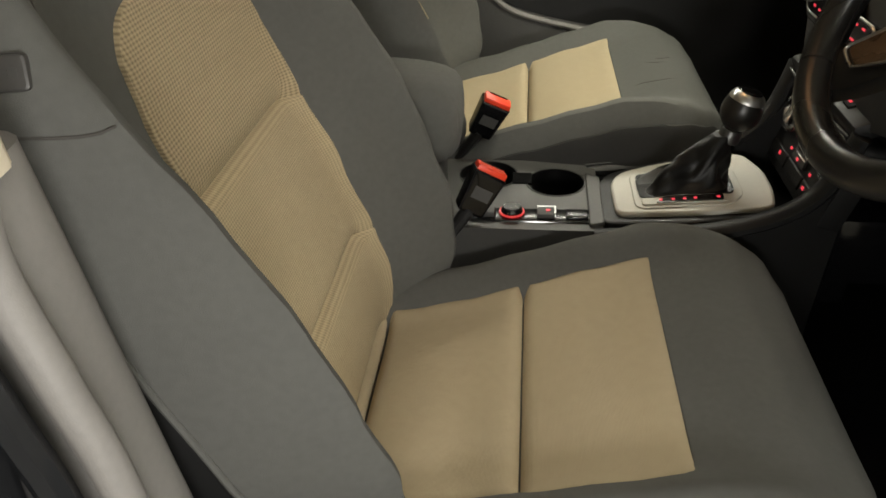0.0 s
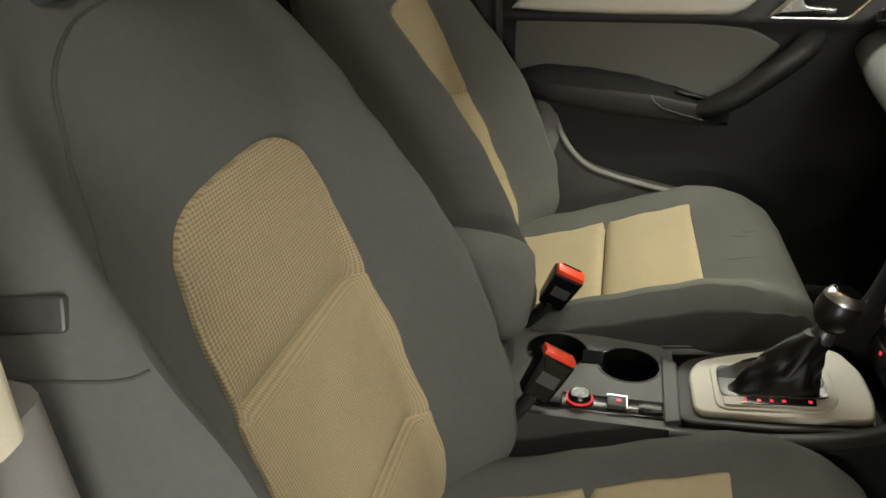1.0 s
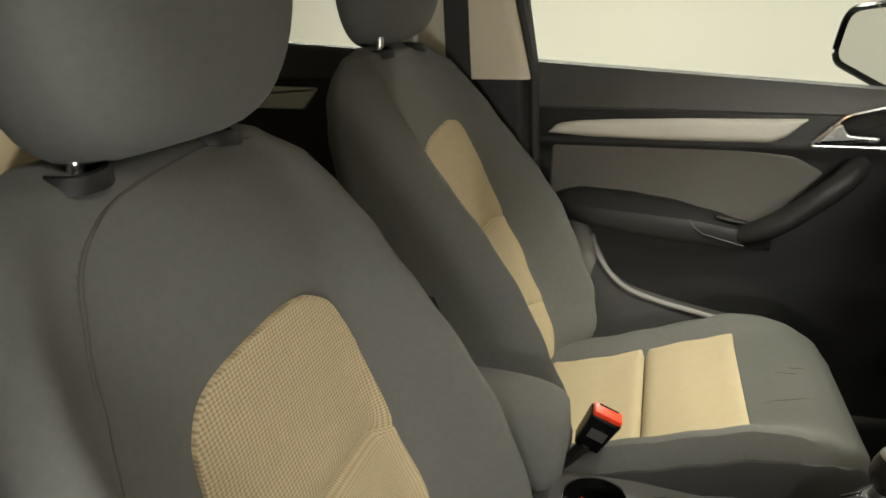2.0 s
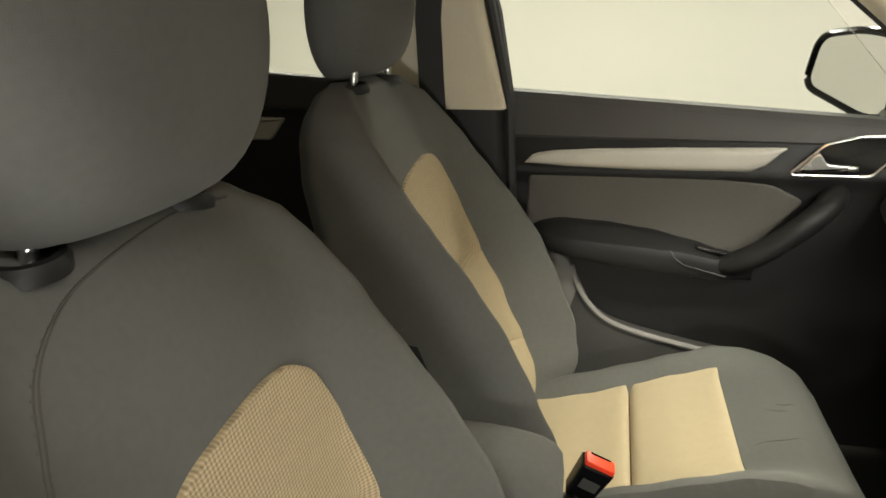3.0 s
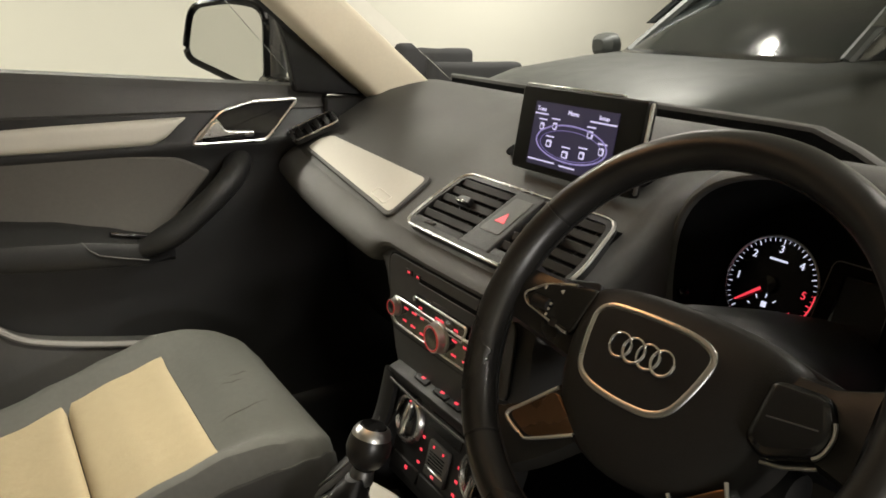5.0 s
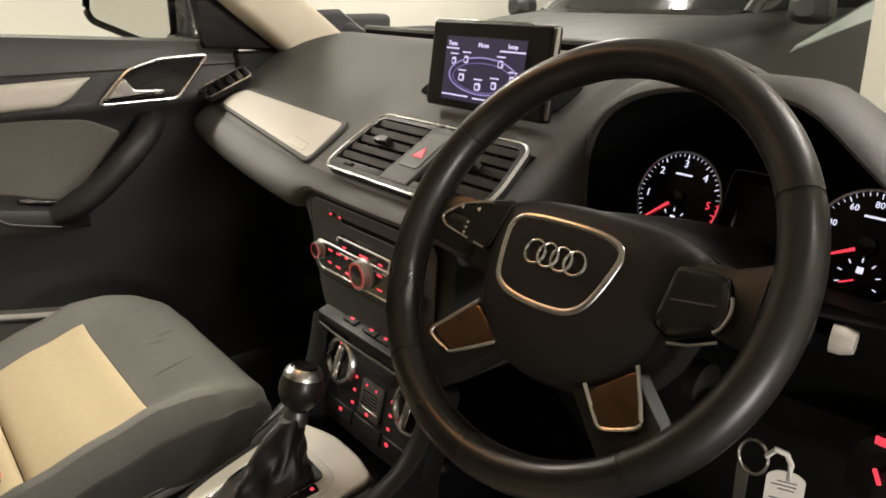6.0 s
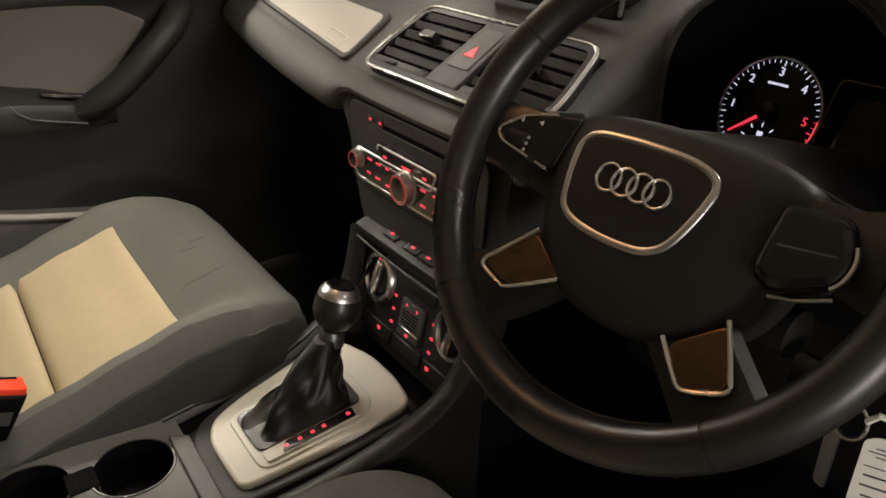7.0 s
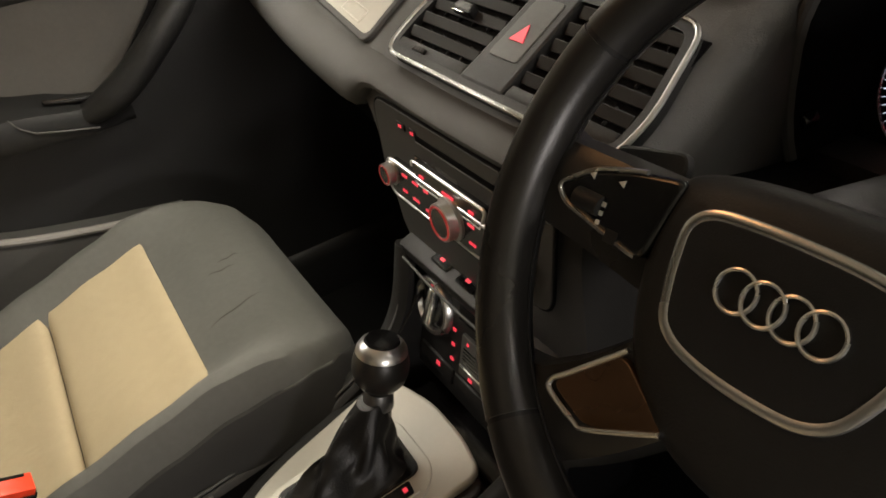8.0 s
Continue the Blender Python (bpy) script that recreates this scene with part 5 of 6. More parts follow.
strip = gear_part("lit_strip", slab(rounded([(-0.040, -0.050), (0.048, -0.051), (0.050, -0.036), (-0.030, -0.036)], 0.003), 0.0012, 0.0003), GEARFACE @ Matrix.Translation((0, 0, 0.0052)), GLOSS_BLACK, None, "black strip with red lit gear marks")
for x in (-0.033, -0.017, -0.002, 0.012, 0.042):
    gear_part("gear_mark", box(0.0042, 0.0050, 0.0008, m=Matrix.Translation((x, -0.0435, 0.0066))), GEARFACE, RED_GLOW, strip)
well_line = rounded([(-0.060, -0.033), (0.066, -0.033), (0.068, 0.038), (-0.060, 0.038)], 0.012, 6)
gear_part("boot_well", slab(well_line, 0.0022, 0.0006), GEARFACE @ Matrix.Translation((0, 0, 0.0035)), GLOSS_BLACK)
# boot: a leather sleeve that gathers up to the shaft in soft folds
rings = []
for i in range(19):
    f = i / 18
    ring = []
    g = f ** 1.3
    rear, front = -0.061 + 0.103 * g, 0.064 + 0.0045 * g
    cx, rx = (rear + front) / 2, (front - rear) / 2
    cy, ry = 0.003 + 0.012 * f, 0.034 - 0.0215 * g
    cz = 0.005 + 0.066 * f ** 1.45
    slack = math.sin(math.pi * min(1, f * 1.05))
    for j in range(60):
        a = 2 * math.pi * j / 60
        c, s_ = math.cos(a), math.sin(a)
        p = 4 - 2 * f
        k = (abs(c) ** p + abs(s_) ** p) ** (-1 / p)
        crease = 0.5 - 0.5 * math.sin(5 * a + 4.5 * f)
        fold = 1 - (0.30 * crease ** 1.6 * slack + 0.12 * slack * (0.5 + 0.5 * math.sin(9 * a - 9 * f)) ** 2) * (1 - 0.5 * f)
        sag = 0.010 * math.sin(3 * a + 7 * f) * slack * max(0.0, 0.6 - 0.4 * c)
        ring.append((cx + rx * c * k * fold, cy + ry * s_ * k * fold, cz + sag))
    rings.append(ring)
gear_part("boot", loft(rings), GEARFACE, BOOT, None, "creased black leather boot")
SHAFT = basis((0.966, 0, -0.26), (0, 1, 0), (0.26, 0, 0.966), (0.449, 0.010, 0.698))
gear_part("shaft_collar", lathe([(0.0, -0.012), (0.014, -0.012), (0.0135, 0.0), (0.012, 0.004), (0.0115, 0.022), (0.0, 0.022)], 20), SHAFT, GLOSS_BLACK)
gear_part("chrome_ring", lathe([(0.0, 0), (0.0150, 0), (0.0152, 0.002), (0.0138, 0.0165), (0.0130, 0.018), (0.0, 0.018)], 24, Matrix.Translation((0, 0, 0.001))), SHAFT, COLLAR, None, "dark satin metal collar")
gear_part("knob", lathe([(0.0, 0.020), (0.0125, 0.0205), (0.0190, 0.0255), (0.0242, 0.033), (0.0268, 0.042), (0.0268, 0.050), (0.0256, 0.057), (0.0238, 0.063), (0.0, 0.063)], 32), SHAFT, LEATHER, None, "black leather knob")
gear_part("knob_cap", lathe([(0.0, 0.062), (0.0242, 0.062), (0.0236, 0.0655), (0.0208, 0.0705), (0.0172, 0.0735), (0.0, 0.0735)], 28), SHAFT, CHROME, None, "polished chrome knob cap")
gear_part("knob_inlay", lathe([(0.0, 0.0732), (0.0169, 0.0732), (0.0150, 0.0758), (0.0, 0.0768)], 24), SHAFT, GLOSS_BLACK)

# ---- armrest ----
arm_rest = thing("centre_console_box", (-0.07, -0.005, 0.60), "padded grey cloth centre armrest between the seats", "armrest")
rings = []
for i in range(17):
    f = i / 16
    a = math.pi * f
    k = max(0.03, math.sin(a)) ** (0.30 if f < 0.5 else 0.38)
    x = -0.074 - 0.150 * math.cos(a) + 0.07
    w, h = 0.072 * k ** 0.5, 0.074 * k
    ring = []
    for j in range(28):
        b = 2 * math.pi * j / 28
        c, s_ = math.cos(b), math.sin(b)
        ring.append((x + 0.01, w * math.copysign(abs(c) ** 0.6, c), 0.128 + 0.014 * f + h * math.copysign(abs(s_) ** 0.75, s_)))
    rings.append(ring)
part("pad", loft(rings), GREY_CLOTH, arm_rest)
part("pad_base", box(0.24, 0.115, 0.10, 0.02, 3, Matrix.Translation((0.01, 0, 0.03))), PLASTIC_MID, arm_rest, "dark plastic armrest base")
part("latch", box(0.010, 0.04, 0.008, 0.002, 1, Matrix.Translation((0.125, -0.015, 0.102))), CHROME, arm_rest, "small chrome latch")


# ---- belt buckles ----
def belt_buckle(at):
    b = thing("belt_buckle", at, "black seat belt buckle with red release button", "belt buckle", "belt buckles")
    bodyline = rounded([(-0.019, -0.062), (0.019, -0.062), (0.024, 0.0), (-0.024, 0.0)], 0.004)
    body = part("housing", slab(bodyline, 0.026, 0.004, basis((1, 0, 0), (0, 0, 1), (0, -1, 0), (0, 0.013, 0))), GLOSS_BLACK, b, "black plastic housing")
    part("paper_label", box(0.026, 0.0008, 0.017, m=Matrix.Translation((0.001, -0.0134, -0.030))), PLASTIC_MID, body, "small grey label")
    part("release_button", box(0.043, 0.022, 0.010, 0.002, 2, Matrix.Translation((0, 0, 0.002))), RED_PLASTIC, b, "bright red release button")
    part("slot", box(0.030, 0.0035, 0.002, m=Matrix.Translation((0, 0.008, 0.0065))), GLOSS_BLACK, b)
    part("stalk", tube([(0, 0, -0.056), (-0.006, 0.002, -0.10), (-0.018, 0.004, -0.15), (-0.030, 0.004, -0.185)], [0.017, 0.015, 0.013, 0.012], 10, False, 0.6), RUBBER, b, "black rubber stalk")
    part("anchor_bracket", box(0.030, 0.004, 0.035, 0.0015, 1, Matrix.Translation((-0.040, 0.004, -0.200)) @ pose(0, 0, 0, 0, 20, 0)), CHROME, b, "bare metal anchor bracket")
    return b


bk = belt_buckle(Matrix.Translation((0.128, 0.128, 0.703)) @ pose(0, 0, 0, 10, 26, 8))
copy_thing(bk, Matrix.Translation((0.128, -0.075, 0.686)) @ pose(0, 0, 0, -8, 30, 10))


# ---- steering wheel ----
RK, YW = radians(33.2), 0.067
wx = Vector((math.sin(YW), -math.cos(YW), 0))
wy = Vector((math.sin(RK) * math.cos(YW), math.sin(RK) * math.sin(YW), math.cos(RK)))
WHEEL = basis(wx, wy, wx.cross(wy), (0.5308, -0.3439, 0.9957))
wheel = thing("steering_wheel", WHEEL, "black leather four-spoke steering wheel with satin chrome accents", "steering wheel")
RIM = 0.1745


def rim_piece(a0, a1, n, r=0.0165):
    pts = [(RIM * math.cos(radians(a0 + (a1 - a0) * k / n)), RIM * math.sin(radians(a0 + (a1 - a0) * k / n)), 0) for k in range(n + 1)]
    rings = []
    for p in pts:
        q = Vector(p).normalized()
        ring = []
        for j in range(16):
            b = 2 * math.pi * j / 16
            ring.append(Vector(p) + q * r * 0.95 * math.cos(b) + Vector((0, 0, 1)) * r * 1.12 * math.sin(b))
        rings.append(ring)
    return loft(rings)


# leather lengths, sewn end to end
JOINTS = (28, 152, 228, 312)
for k, a in enumerate(JOINTS):
    b = JOINTS[(k + 1) % 4] + (360 if k == 3 else 0)
    part("rim_cover", rim_piece(a + 0.5, b - 0.5, max(24, (b - a) // 2)), LEATHER, wheel, "stitched black leather rim")
    part("rim_joint", rim_piece(a - 0.6, a + 0.6, 2, 0.0158), PLASTIC, wheel)
part("rim_stitch", tube([((RIM - 0.0158) * math.cos(2 * math.pi * k / 90), (RIM - 0.0158) * math.sin(2 * math.pi * k / 90), -0.004) for k in range(90)], 0.0009, 5, True), PLASTIC, wheel)
# domed airbag cover: rounded shield, widest at the top
rings = []
cover = [(-0.082, 0.014), (-0.066, 0.029), (-0.02, 0.036), (0.045, 0.036), (0.092, 0.030), (0.111, 0.016), (0.108, -0.026), (0.094, -0.070), (0.060, -0.100), (0.014, -0.109), (-0.032, -0.100), (-0.066, -0.070), (-0.081, -0.026)]
line = [(v.x, v.y) for v in smooth_line([(x, y, 0) for x, y in cover], 5, True)]
for f, h in ((0.97, -0.060), (1.0, -0.030), (1.005, -0.012), (1.0, -0.004), (0.975, 0.001), (0.92, 0.0055), (0.82, 0.009), (0.62, 0.0112), (0.35, 0.0122), (0.02, 0.0124)):
    rings.append([((x - 0.014) * f + 0.024, (y + 0.030) * f - 0.030, h) for x, y in line])
part("airbag_cover", loft(rings), COVER, wheel, "domed black airbag cover")
badge = [(-0.047, 0.004), (-0.038, 0.0125), (-0.018, 0.0152), (0.0085, 0.016), (0.035, 0.0152), (0.054, 0.0115), (0.0632, 0.004), (0.0625, -0.008), (0.0565, -0.028), (0.0485, -0.0435), (0.0365, -0.0515), (0.020, -0.0540), (-0.004, -0.0540), (-0.026, -0.0505), (-0.0390, -0.0425), (-0.0440, -0.028), (-0.0470, -0.010)]
shield = [(v.x, v.y) for v in smooth_line([(x, y, 0) for x, y in badge], 4, True)]
part("badge_field", slab([(x, y) for x, y in shield], 0.005, 0.001, Matrix.Translation((0, 0, 0.0088))), PLASTIC, wheel, "dark grey badge field")
part("badge_frame", tube([(x, y, 0.0128) for x, y in shield], 0.0030, 10, True, 0.6), CHROME, wheel, "satin chrome badge frame")
for k in range(4):
    cx = 0.0082 - 0.0204 + 0.0136 * k
    part("badge_ring", tube([(cx + 0.0099 * math.cos(2 * math.pi * j / 28), -0.0138 + 0.0099 * math.sin(2 * math.pi * j / 28), 0.0148 + 0.0004 * (k % 2)) for j in range(28)], 0.0012, 8, True), CHROME, wheel, "chrome ring")


def spoke(points, w0, w1, thick, name="spoke"):
    """A flat spoke from the hub out to the rim."""
    P = smooth_line(points, 6)
    rings = []
    for k, p in enumerate(P):
        f = k / (len(P) - 1)
        t = (P[min(k + 1, len(P) - 1)] - P[max(k - 1, 0)]).normalized()
        s_ = Vector((0, 0, 1)).cross(t).normalized()
        w = w0 + (w1 - w0) * f + 0.012 * max(0, f - 0.75) * 4
        rings.append([p + s_ * w * c + Vector((0, 0, 1)) * thick * d for c, d in ((-1, -0.6), (-0.85, 0.7), (-0.5, 1), (0.5, 1), (0.85, 0.7), (1, -0.6), (0.6, -1), (-0.6, -1))])
    return part(name, loft(rings), LEATHER, wheel, "black leather spoke")


for side in (-1, 1):
    # upper spokes with their key panels
    spoke([(side * 0.06, -0.012, -0.012), (side * 0.11, -0.008, -0.008), (side * 0.172, -0.004, -0.002)], 0.034, 0.026, 0.012)
    keys = [(-0.060, 0.0225), (-0.092, 0.0165), (-0.118, 0.0085), (-0.1375, -0.0065), (-0.128, -0.0145), (-0.068, -0.0245)]
    if side > 0:
        keys = [(0.106, 0.010), (0.146, 0.0125), (0.1585, -0.010), (0.155, -0.028), (0.120, -0.044), (0.104, -0.036)]
    keys = rounded(keys if side < 0 else keys[::-1], 0.008, 4)
    panel = part("key_panel", slab(keys, 0.014 if side < 0 else 0.024, 0.003 if side < 0 else 0.007, Matrix.Translation((0, 0, -0.006 if side < 0 else -0.009)), seg=3), GLOSS_BLACK, wheel, "gloss black key panel")
    top = 0.008 if side < 0 else 0.015
    part("panel_edge", tube([(x, y, top - 0.001) for x, y in keys if (x < -0.072 or x > 0.150)], 0.0016, 6), CHROME, panel, "thin chrome edge")
    if side > 0:
        part("panel_edge", tube([(0.152, -0.0335, 0.004), (0.134, -0.042, 0.004), (0.118, -0.0455, 0.003)], 0.0013, 6), CHROME, panel, "thin chrome lower line")
        part("key_split", box(0.034, 0.0012, 0.0006, m=Matrix.Translation((0.131, -0.014, top)) @ pose(0, 0, 0, 0, 0, 8)), PLASTIC_MID, panel)
    else:
        part("roller", tube([(-0.121, -0.008, top - 0.001), (-0.103, -0.008, top - 0.001)], 0.006, 12), PLASTIC, panel, "ribbed black roller")
        part("key_mark", box(0.008, 0.007, 0.0006, m=Matrix.Translation((-0.090, -0.020, top + 0.0002))), PLASTIC, panel)
    for x, y in ((0.096, 0.008), (0.116, 0.006)) if side < 0 else ():
        part("key_mark", slab([(side * x - 0.002, y), (side * x + 0.002, y - 0.002), (side * x + 0.002, y + 0.002)], 0.0006, 0, Matrix.Translation((0, 0, top))), SILVER, panel)
    for k in range(3 if side < 0 else 0):
        part("key_mark", box(0.0025, 0.0025, 0.0006, m=Matrix.Translation((side * 0.1015, -0.006 - 0.005 * k, top + 0.0002))), SILVER, panel)
    # shift paddle behind
    part("shift_paddle", slab(rounded([(side * 0.085, 0.018), (side * 0.135, 0.012), (side * 0.138, 0.024), (side * 0.09, 0.034)][:: side], 0.008), 0.006, 0.002, Matrix.Translation((0, 0, -0.035))), PLASTIC, wheel, "black shift paddle")
    # lower spokes with chrome-framed inlays, open towards the hub
    spoke([(0.014 + side * 0.040, -0.065, -0.010), (0.018 + side * 0.084, -0.108, -0.010), (0.018 + side * 0.122, -0.138, -0.003)], 0.030, 0.031, 0.010)
    if side < 0:
        inl = [(-0.018, -0.094), (-0.056, -0.070), (-0.091, -0.107), (-0.061, -0.1165)]
        edge = [(-0.054, -0.067), (-0.082, -0.0965), (-0.0905, -0.1050), (-0.0890, -0.1115), (-0.068, -0.1175), (-0.058, -0.1165), (-0.020, -0.0945)]
    else:
        inl = [(0.108, -0.070), (0.076, -0.099), (0.097, -0.1195), (0.124, -0.1075)]
        edge = [(0.072, -0.095), (0.090, -0.114), (0.099, -0.1190), (0.118, -0.1115), (0.1245, -0.106), (0.1215, -0.097), (0.106, -0.068)]
    inlay = part("spoke_inlay", slab(rounded(inl, 0.008, 4), 0.004, 0.001, Matrix.Translation((0, 0, 0.0015))), INLAY, wheel, "dark metallic spoke inlay")
    part("inlay_edge", tube([(p.x, p.y, 0.0060) for p in smooth_line([(x, y, 0) for x, y in edge], 5)], 0.0017, 8), CHROME, inlay, "satin chrome edge")

for o in wheel.children:
    if not o.name.startswith("rim"):
        o.location = (-0.016, 0.0075, -0.009)

# ---- steering column, stalks and keys ----
column = thing("steering_column", (0.66, -0.334, 0.93), "black steering column cover with stalks", "steering column")
part("column_cover", loft([[(x * 1.0 - 0.66, -0.0 + w * math.cos(2 * math.pi * k / 24), z - 0.93 + h * math.sin(2 * math.pi * k / 24)) for k in range(24)] for x, z, w, h in ((0.575, 0.965, 0.045, 0.045), (0.60, 0.955, 0.062, 0.060), (0.70, 0.925, 0.070, 0.065), (0.80, 0.90, 0.070, 0.06))]), PLASTIC, column)
for side in (1, -1):
    tip = part("stalk", tube([(-0.05, side * 0.055, 0.028), (-0.055, side * 0.11, 0.034), (-0.051, side * 0.171, 0.034)], [0.008, 0.009, 0.010], 10), PLASTIC, column, "black control stalk")
    part("stalk_tip", tube([(-0.045, side * 0.183, 0.033), (-0.043, side * 0.190, 0.033), (-0.041, side * 0.198, 0.033)], [0.0125, 0.0130, 0.010], 12, False, 0.8), SILVER if side < 0 else PLASTIC, tip, "pale grey stalk tip" if side < 0 else "black stalk tip")
part("ignition_lock", lathe([(0.0, 0.0), (0.020, 0.0), (0.020, 0.012), (0.012, 0.016), (0.0, 0.016)], 20, basis((0, 0, 1), (1, 0, 0), (0, -1, 0), (-0.03, -0.072, -0.055))), PLASTIC, column, "black ignition lock")

key_set = thing("key_set", (0.608, -0.478, 0.862), "car key on a steel ring with a white paper tag", "keys")
part("key_ring", tube([(0.002 * math.sin(a), 0.012 * math.cos(a), -0.016 + 0.014 * math.sin(a)) for a in [2 * math.pi * k / 28 for k in range(28)]], 0.0014, 8, True), CHROME, key_set, "steel split ring")
part("key_head", slab(rounded([(-0.014, -0.008), (0.014, -0.008), (0.016, 0.020), (-0.016, 0.020)], 0.007), 0.010, 0.003, basis((0, 1, 0), (0.3, 0, 0.954), (0.954, 0, -0.3), (-0.004, 0.032, -0.004))), GLOSS_BLACK, key_set, "black key head")
part("spare_key", slab(rounded([(-0.005, -0.055), (0.005, -0.055), (0.006, 0.0), (-0.006, 0.0)], 0.003), 0.003, 0.001, basis((0.3, 0.954, 0), (0, 0, 1), (0.954, -0.3, 0), (0.004, 0.010, -0.030))), CHROME, key_set, "steel key blade")
TAGM = basis((0.42, -0.907, 0), (0, 0, 1), (-0.907, -0.42, 0), (0.004, -0.026, 0.014))
part("tag_strap", tube([TAGM @ Vector(p) for p in ((-0.016, -0.022, 0.0), (-0.010, -0.013, 0.002), (-0.002, -0.015, 0.002), (0.002, -0.024, 0.001), (0.002, -0.038, 0.0))], 0.0024, 6), WHITE_TAG, key_set, "white paper strap")
tag = part("paper_tag", slab(rounded([(-0.014, -0.100), (0.014, -0.100), (0.014, -0.036), (0.007, -0.031), (-0.007, -0.031), (-0.014, -0.036)], 0.003), 0.001, 0.0, TAGM), WHITE_TAG, key_set, "white paper tag with handwriting")
for y, w in ((-0.040, 0.014), (-0.0435, 0.018), (-0.047, 0.012), (-0.056, 0.020), (-0.064, 0.016), (-0.073, 0.018), (-0.082, 0.015), (-0.091, 0.017)):
    part("writing_bar", box(w, 0.0014 if y < -0.056 else 0.0007, 0.0004, m=TAGM @ Matrix.Translation((0.001 * math.sin(y * 900), y, 0.0012))), INK, tag)


# ---- passenger door ----
DOOR_Y = 0.69
door = thing("passenger_door", (0.28, DOOR_Y, 0.42), "passenger door with black and grey panel, silver strip and clear window", "door")
D_INV = Matrix.Translation((0.28, DOOR_Y, 0.42)).inverted()
INNER = basis((1, 0, 0), (0, 0, 1), (0, -1, 0), (0, DOOR_Y, 0))


def door_part(name, bm, m, mat, parent=None, label=""):
    bm.transform(D_INV @ m)
    return part(name, bm, mat, parent or door, label)


def door_face(z):
    """How far the panel stands in from the door's plane."""
    top = step(0.98, 1.15, z)
    return 0.006 - 0.028 * top + 0.012 * math.exp(-((z - 1.005) / 0.018) ** 2)


# main panel, with the belt rolling outward at the window sill
rings = []
zs = [0.42, 0.46, 0.52, 0.60, 0.68, 0.76, 0.84, 0.90, 0.94, 0.97, 0.985, 0.995, 1.005, 1.015, 1.03, 1.05, 1.07, 1.09, 1.11, 1.125, 1.137, 1.146, 1.152]
for i in range(33):
    x = -0.075 + 0.80 * i / 32
    slope = -0.072 * (x + 0.075)
    ring = []
    for z in zs:
        zz = z + slope * step(1.04, 1.15, z)
        ring.append((x, DOOR_Y - door_face(z), zz))
    ring += [(x, DOOR_Y + 0.035, 1.156 + slope), (x, DOOR_Y + 0.05, 1.15 + slope), (x, DOOR_Y + 0.05, 0.42)]
    rings.append(ring)
door_part("door_panel", loft(rings), Matrix(), PLASTIC, None, "black moulded door panel")
# soft grey pad along the window sill
rings = []
for i in range(33):
    x = -0.073 + 0.796 * i / 32
    slope = -0.072 * (x + 0.075)
    ring = []
    for z in [1.064, 1.068, 1.075, 1.09, 1.11, 1.125, 1.137, 1.146, 1.152]:
        out = 0.0035 if z > 1.066 else 0.0
        ring.append((x, DOOR_Y - door_face(z) - out, z + slope * step(1.04, 1.15, z) + out * 0.4))
    rings.append(ring + [(x, DOOR_Y + 0.034, 1.158 + slope), (x, DOOR_Y + 0.034, 1.10)])
door_part("sill_pad", loft(rings), Matrix(), DASH, None, "soft dark grey sill pad")
# silver strip
rings = []
for i in range(41):
    x = -0.042 + 0.479 * i / 40
    top = curve_at([(-0.042, 1.0185), (-0.030, 1.031), (-0.015, 1.0365), (0.02, 1.0415), (0.10, 1.046), (0.25, 1.051), (0.437, 1.0545)], x)
    low = curve_at([(-0.042, 1.0165), (0.05, 1.011), (0.18, 1.008), (0.375, 1.009), (0.395, 1.017), (0.437, 1.0525)], x)
    mid, half = (top + low) / 2, max(0.0006, (top - low) / 2)
    deep = 0.010 * min(1, half / 0.008)
    ring = [(x, DOOR_Y - 0.004, low)]
    for k in range(11):
        u = -1 + 2 * k / 10
        ring.append((x, DOOR_Y - 0.014 - deep * (1 - abs(u) ** 5), mid + half * u))
    ring.append((x, DOOR_Y - 0.004, top))
    rings.append(ring)
door_part("silver_strip", loft(rings), Matrix(), SILVER, None, "pale silver trim strip")
# cloth card
card = rounded([(-0.040, 0.86), (0.24, 0.84), (0.385, 0.85), (0.478, 0.955), (0.42, 0.985), (0.32, 0.997), (-0.035, 0.997)], 0.012, 4)
door_part("cloth_card", slab(card, 0.013, 0.005), INNER, material("door_cloth", (0.078, 0.074, 0.066), 0.9, vary=0.1, bump=0.4, bump_scale=800), None, "dark grey cloth card")
# armrest: a pad that rises to the door, with a full front edge
rings = []
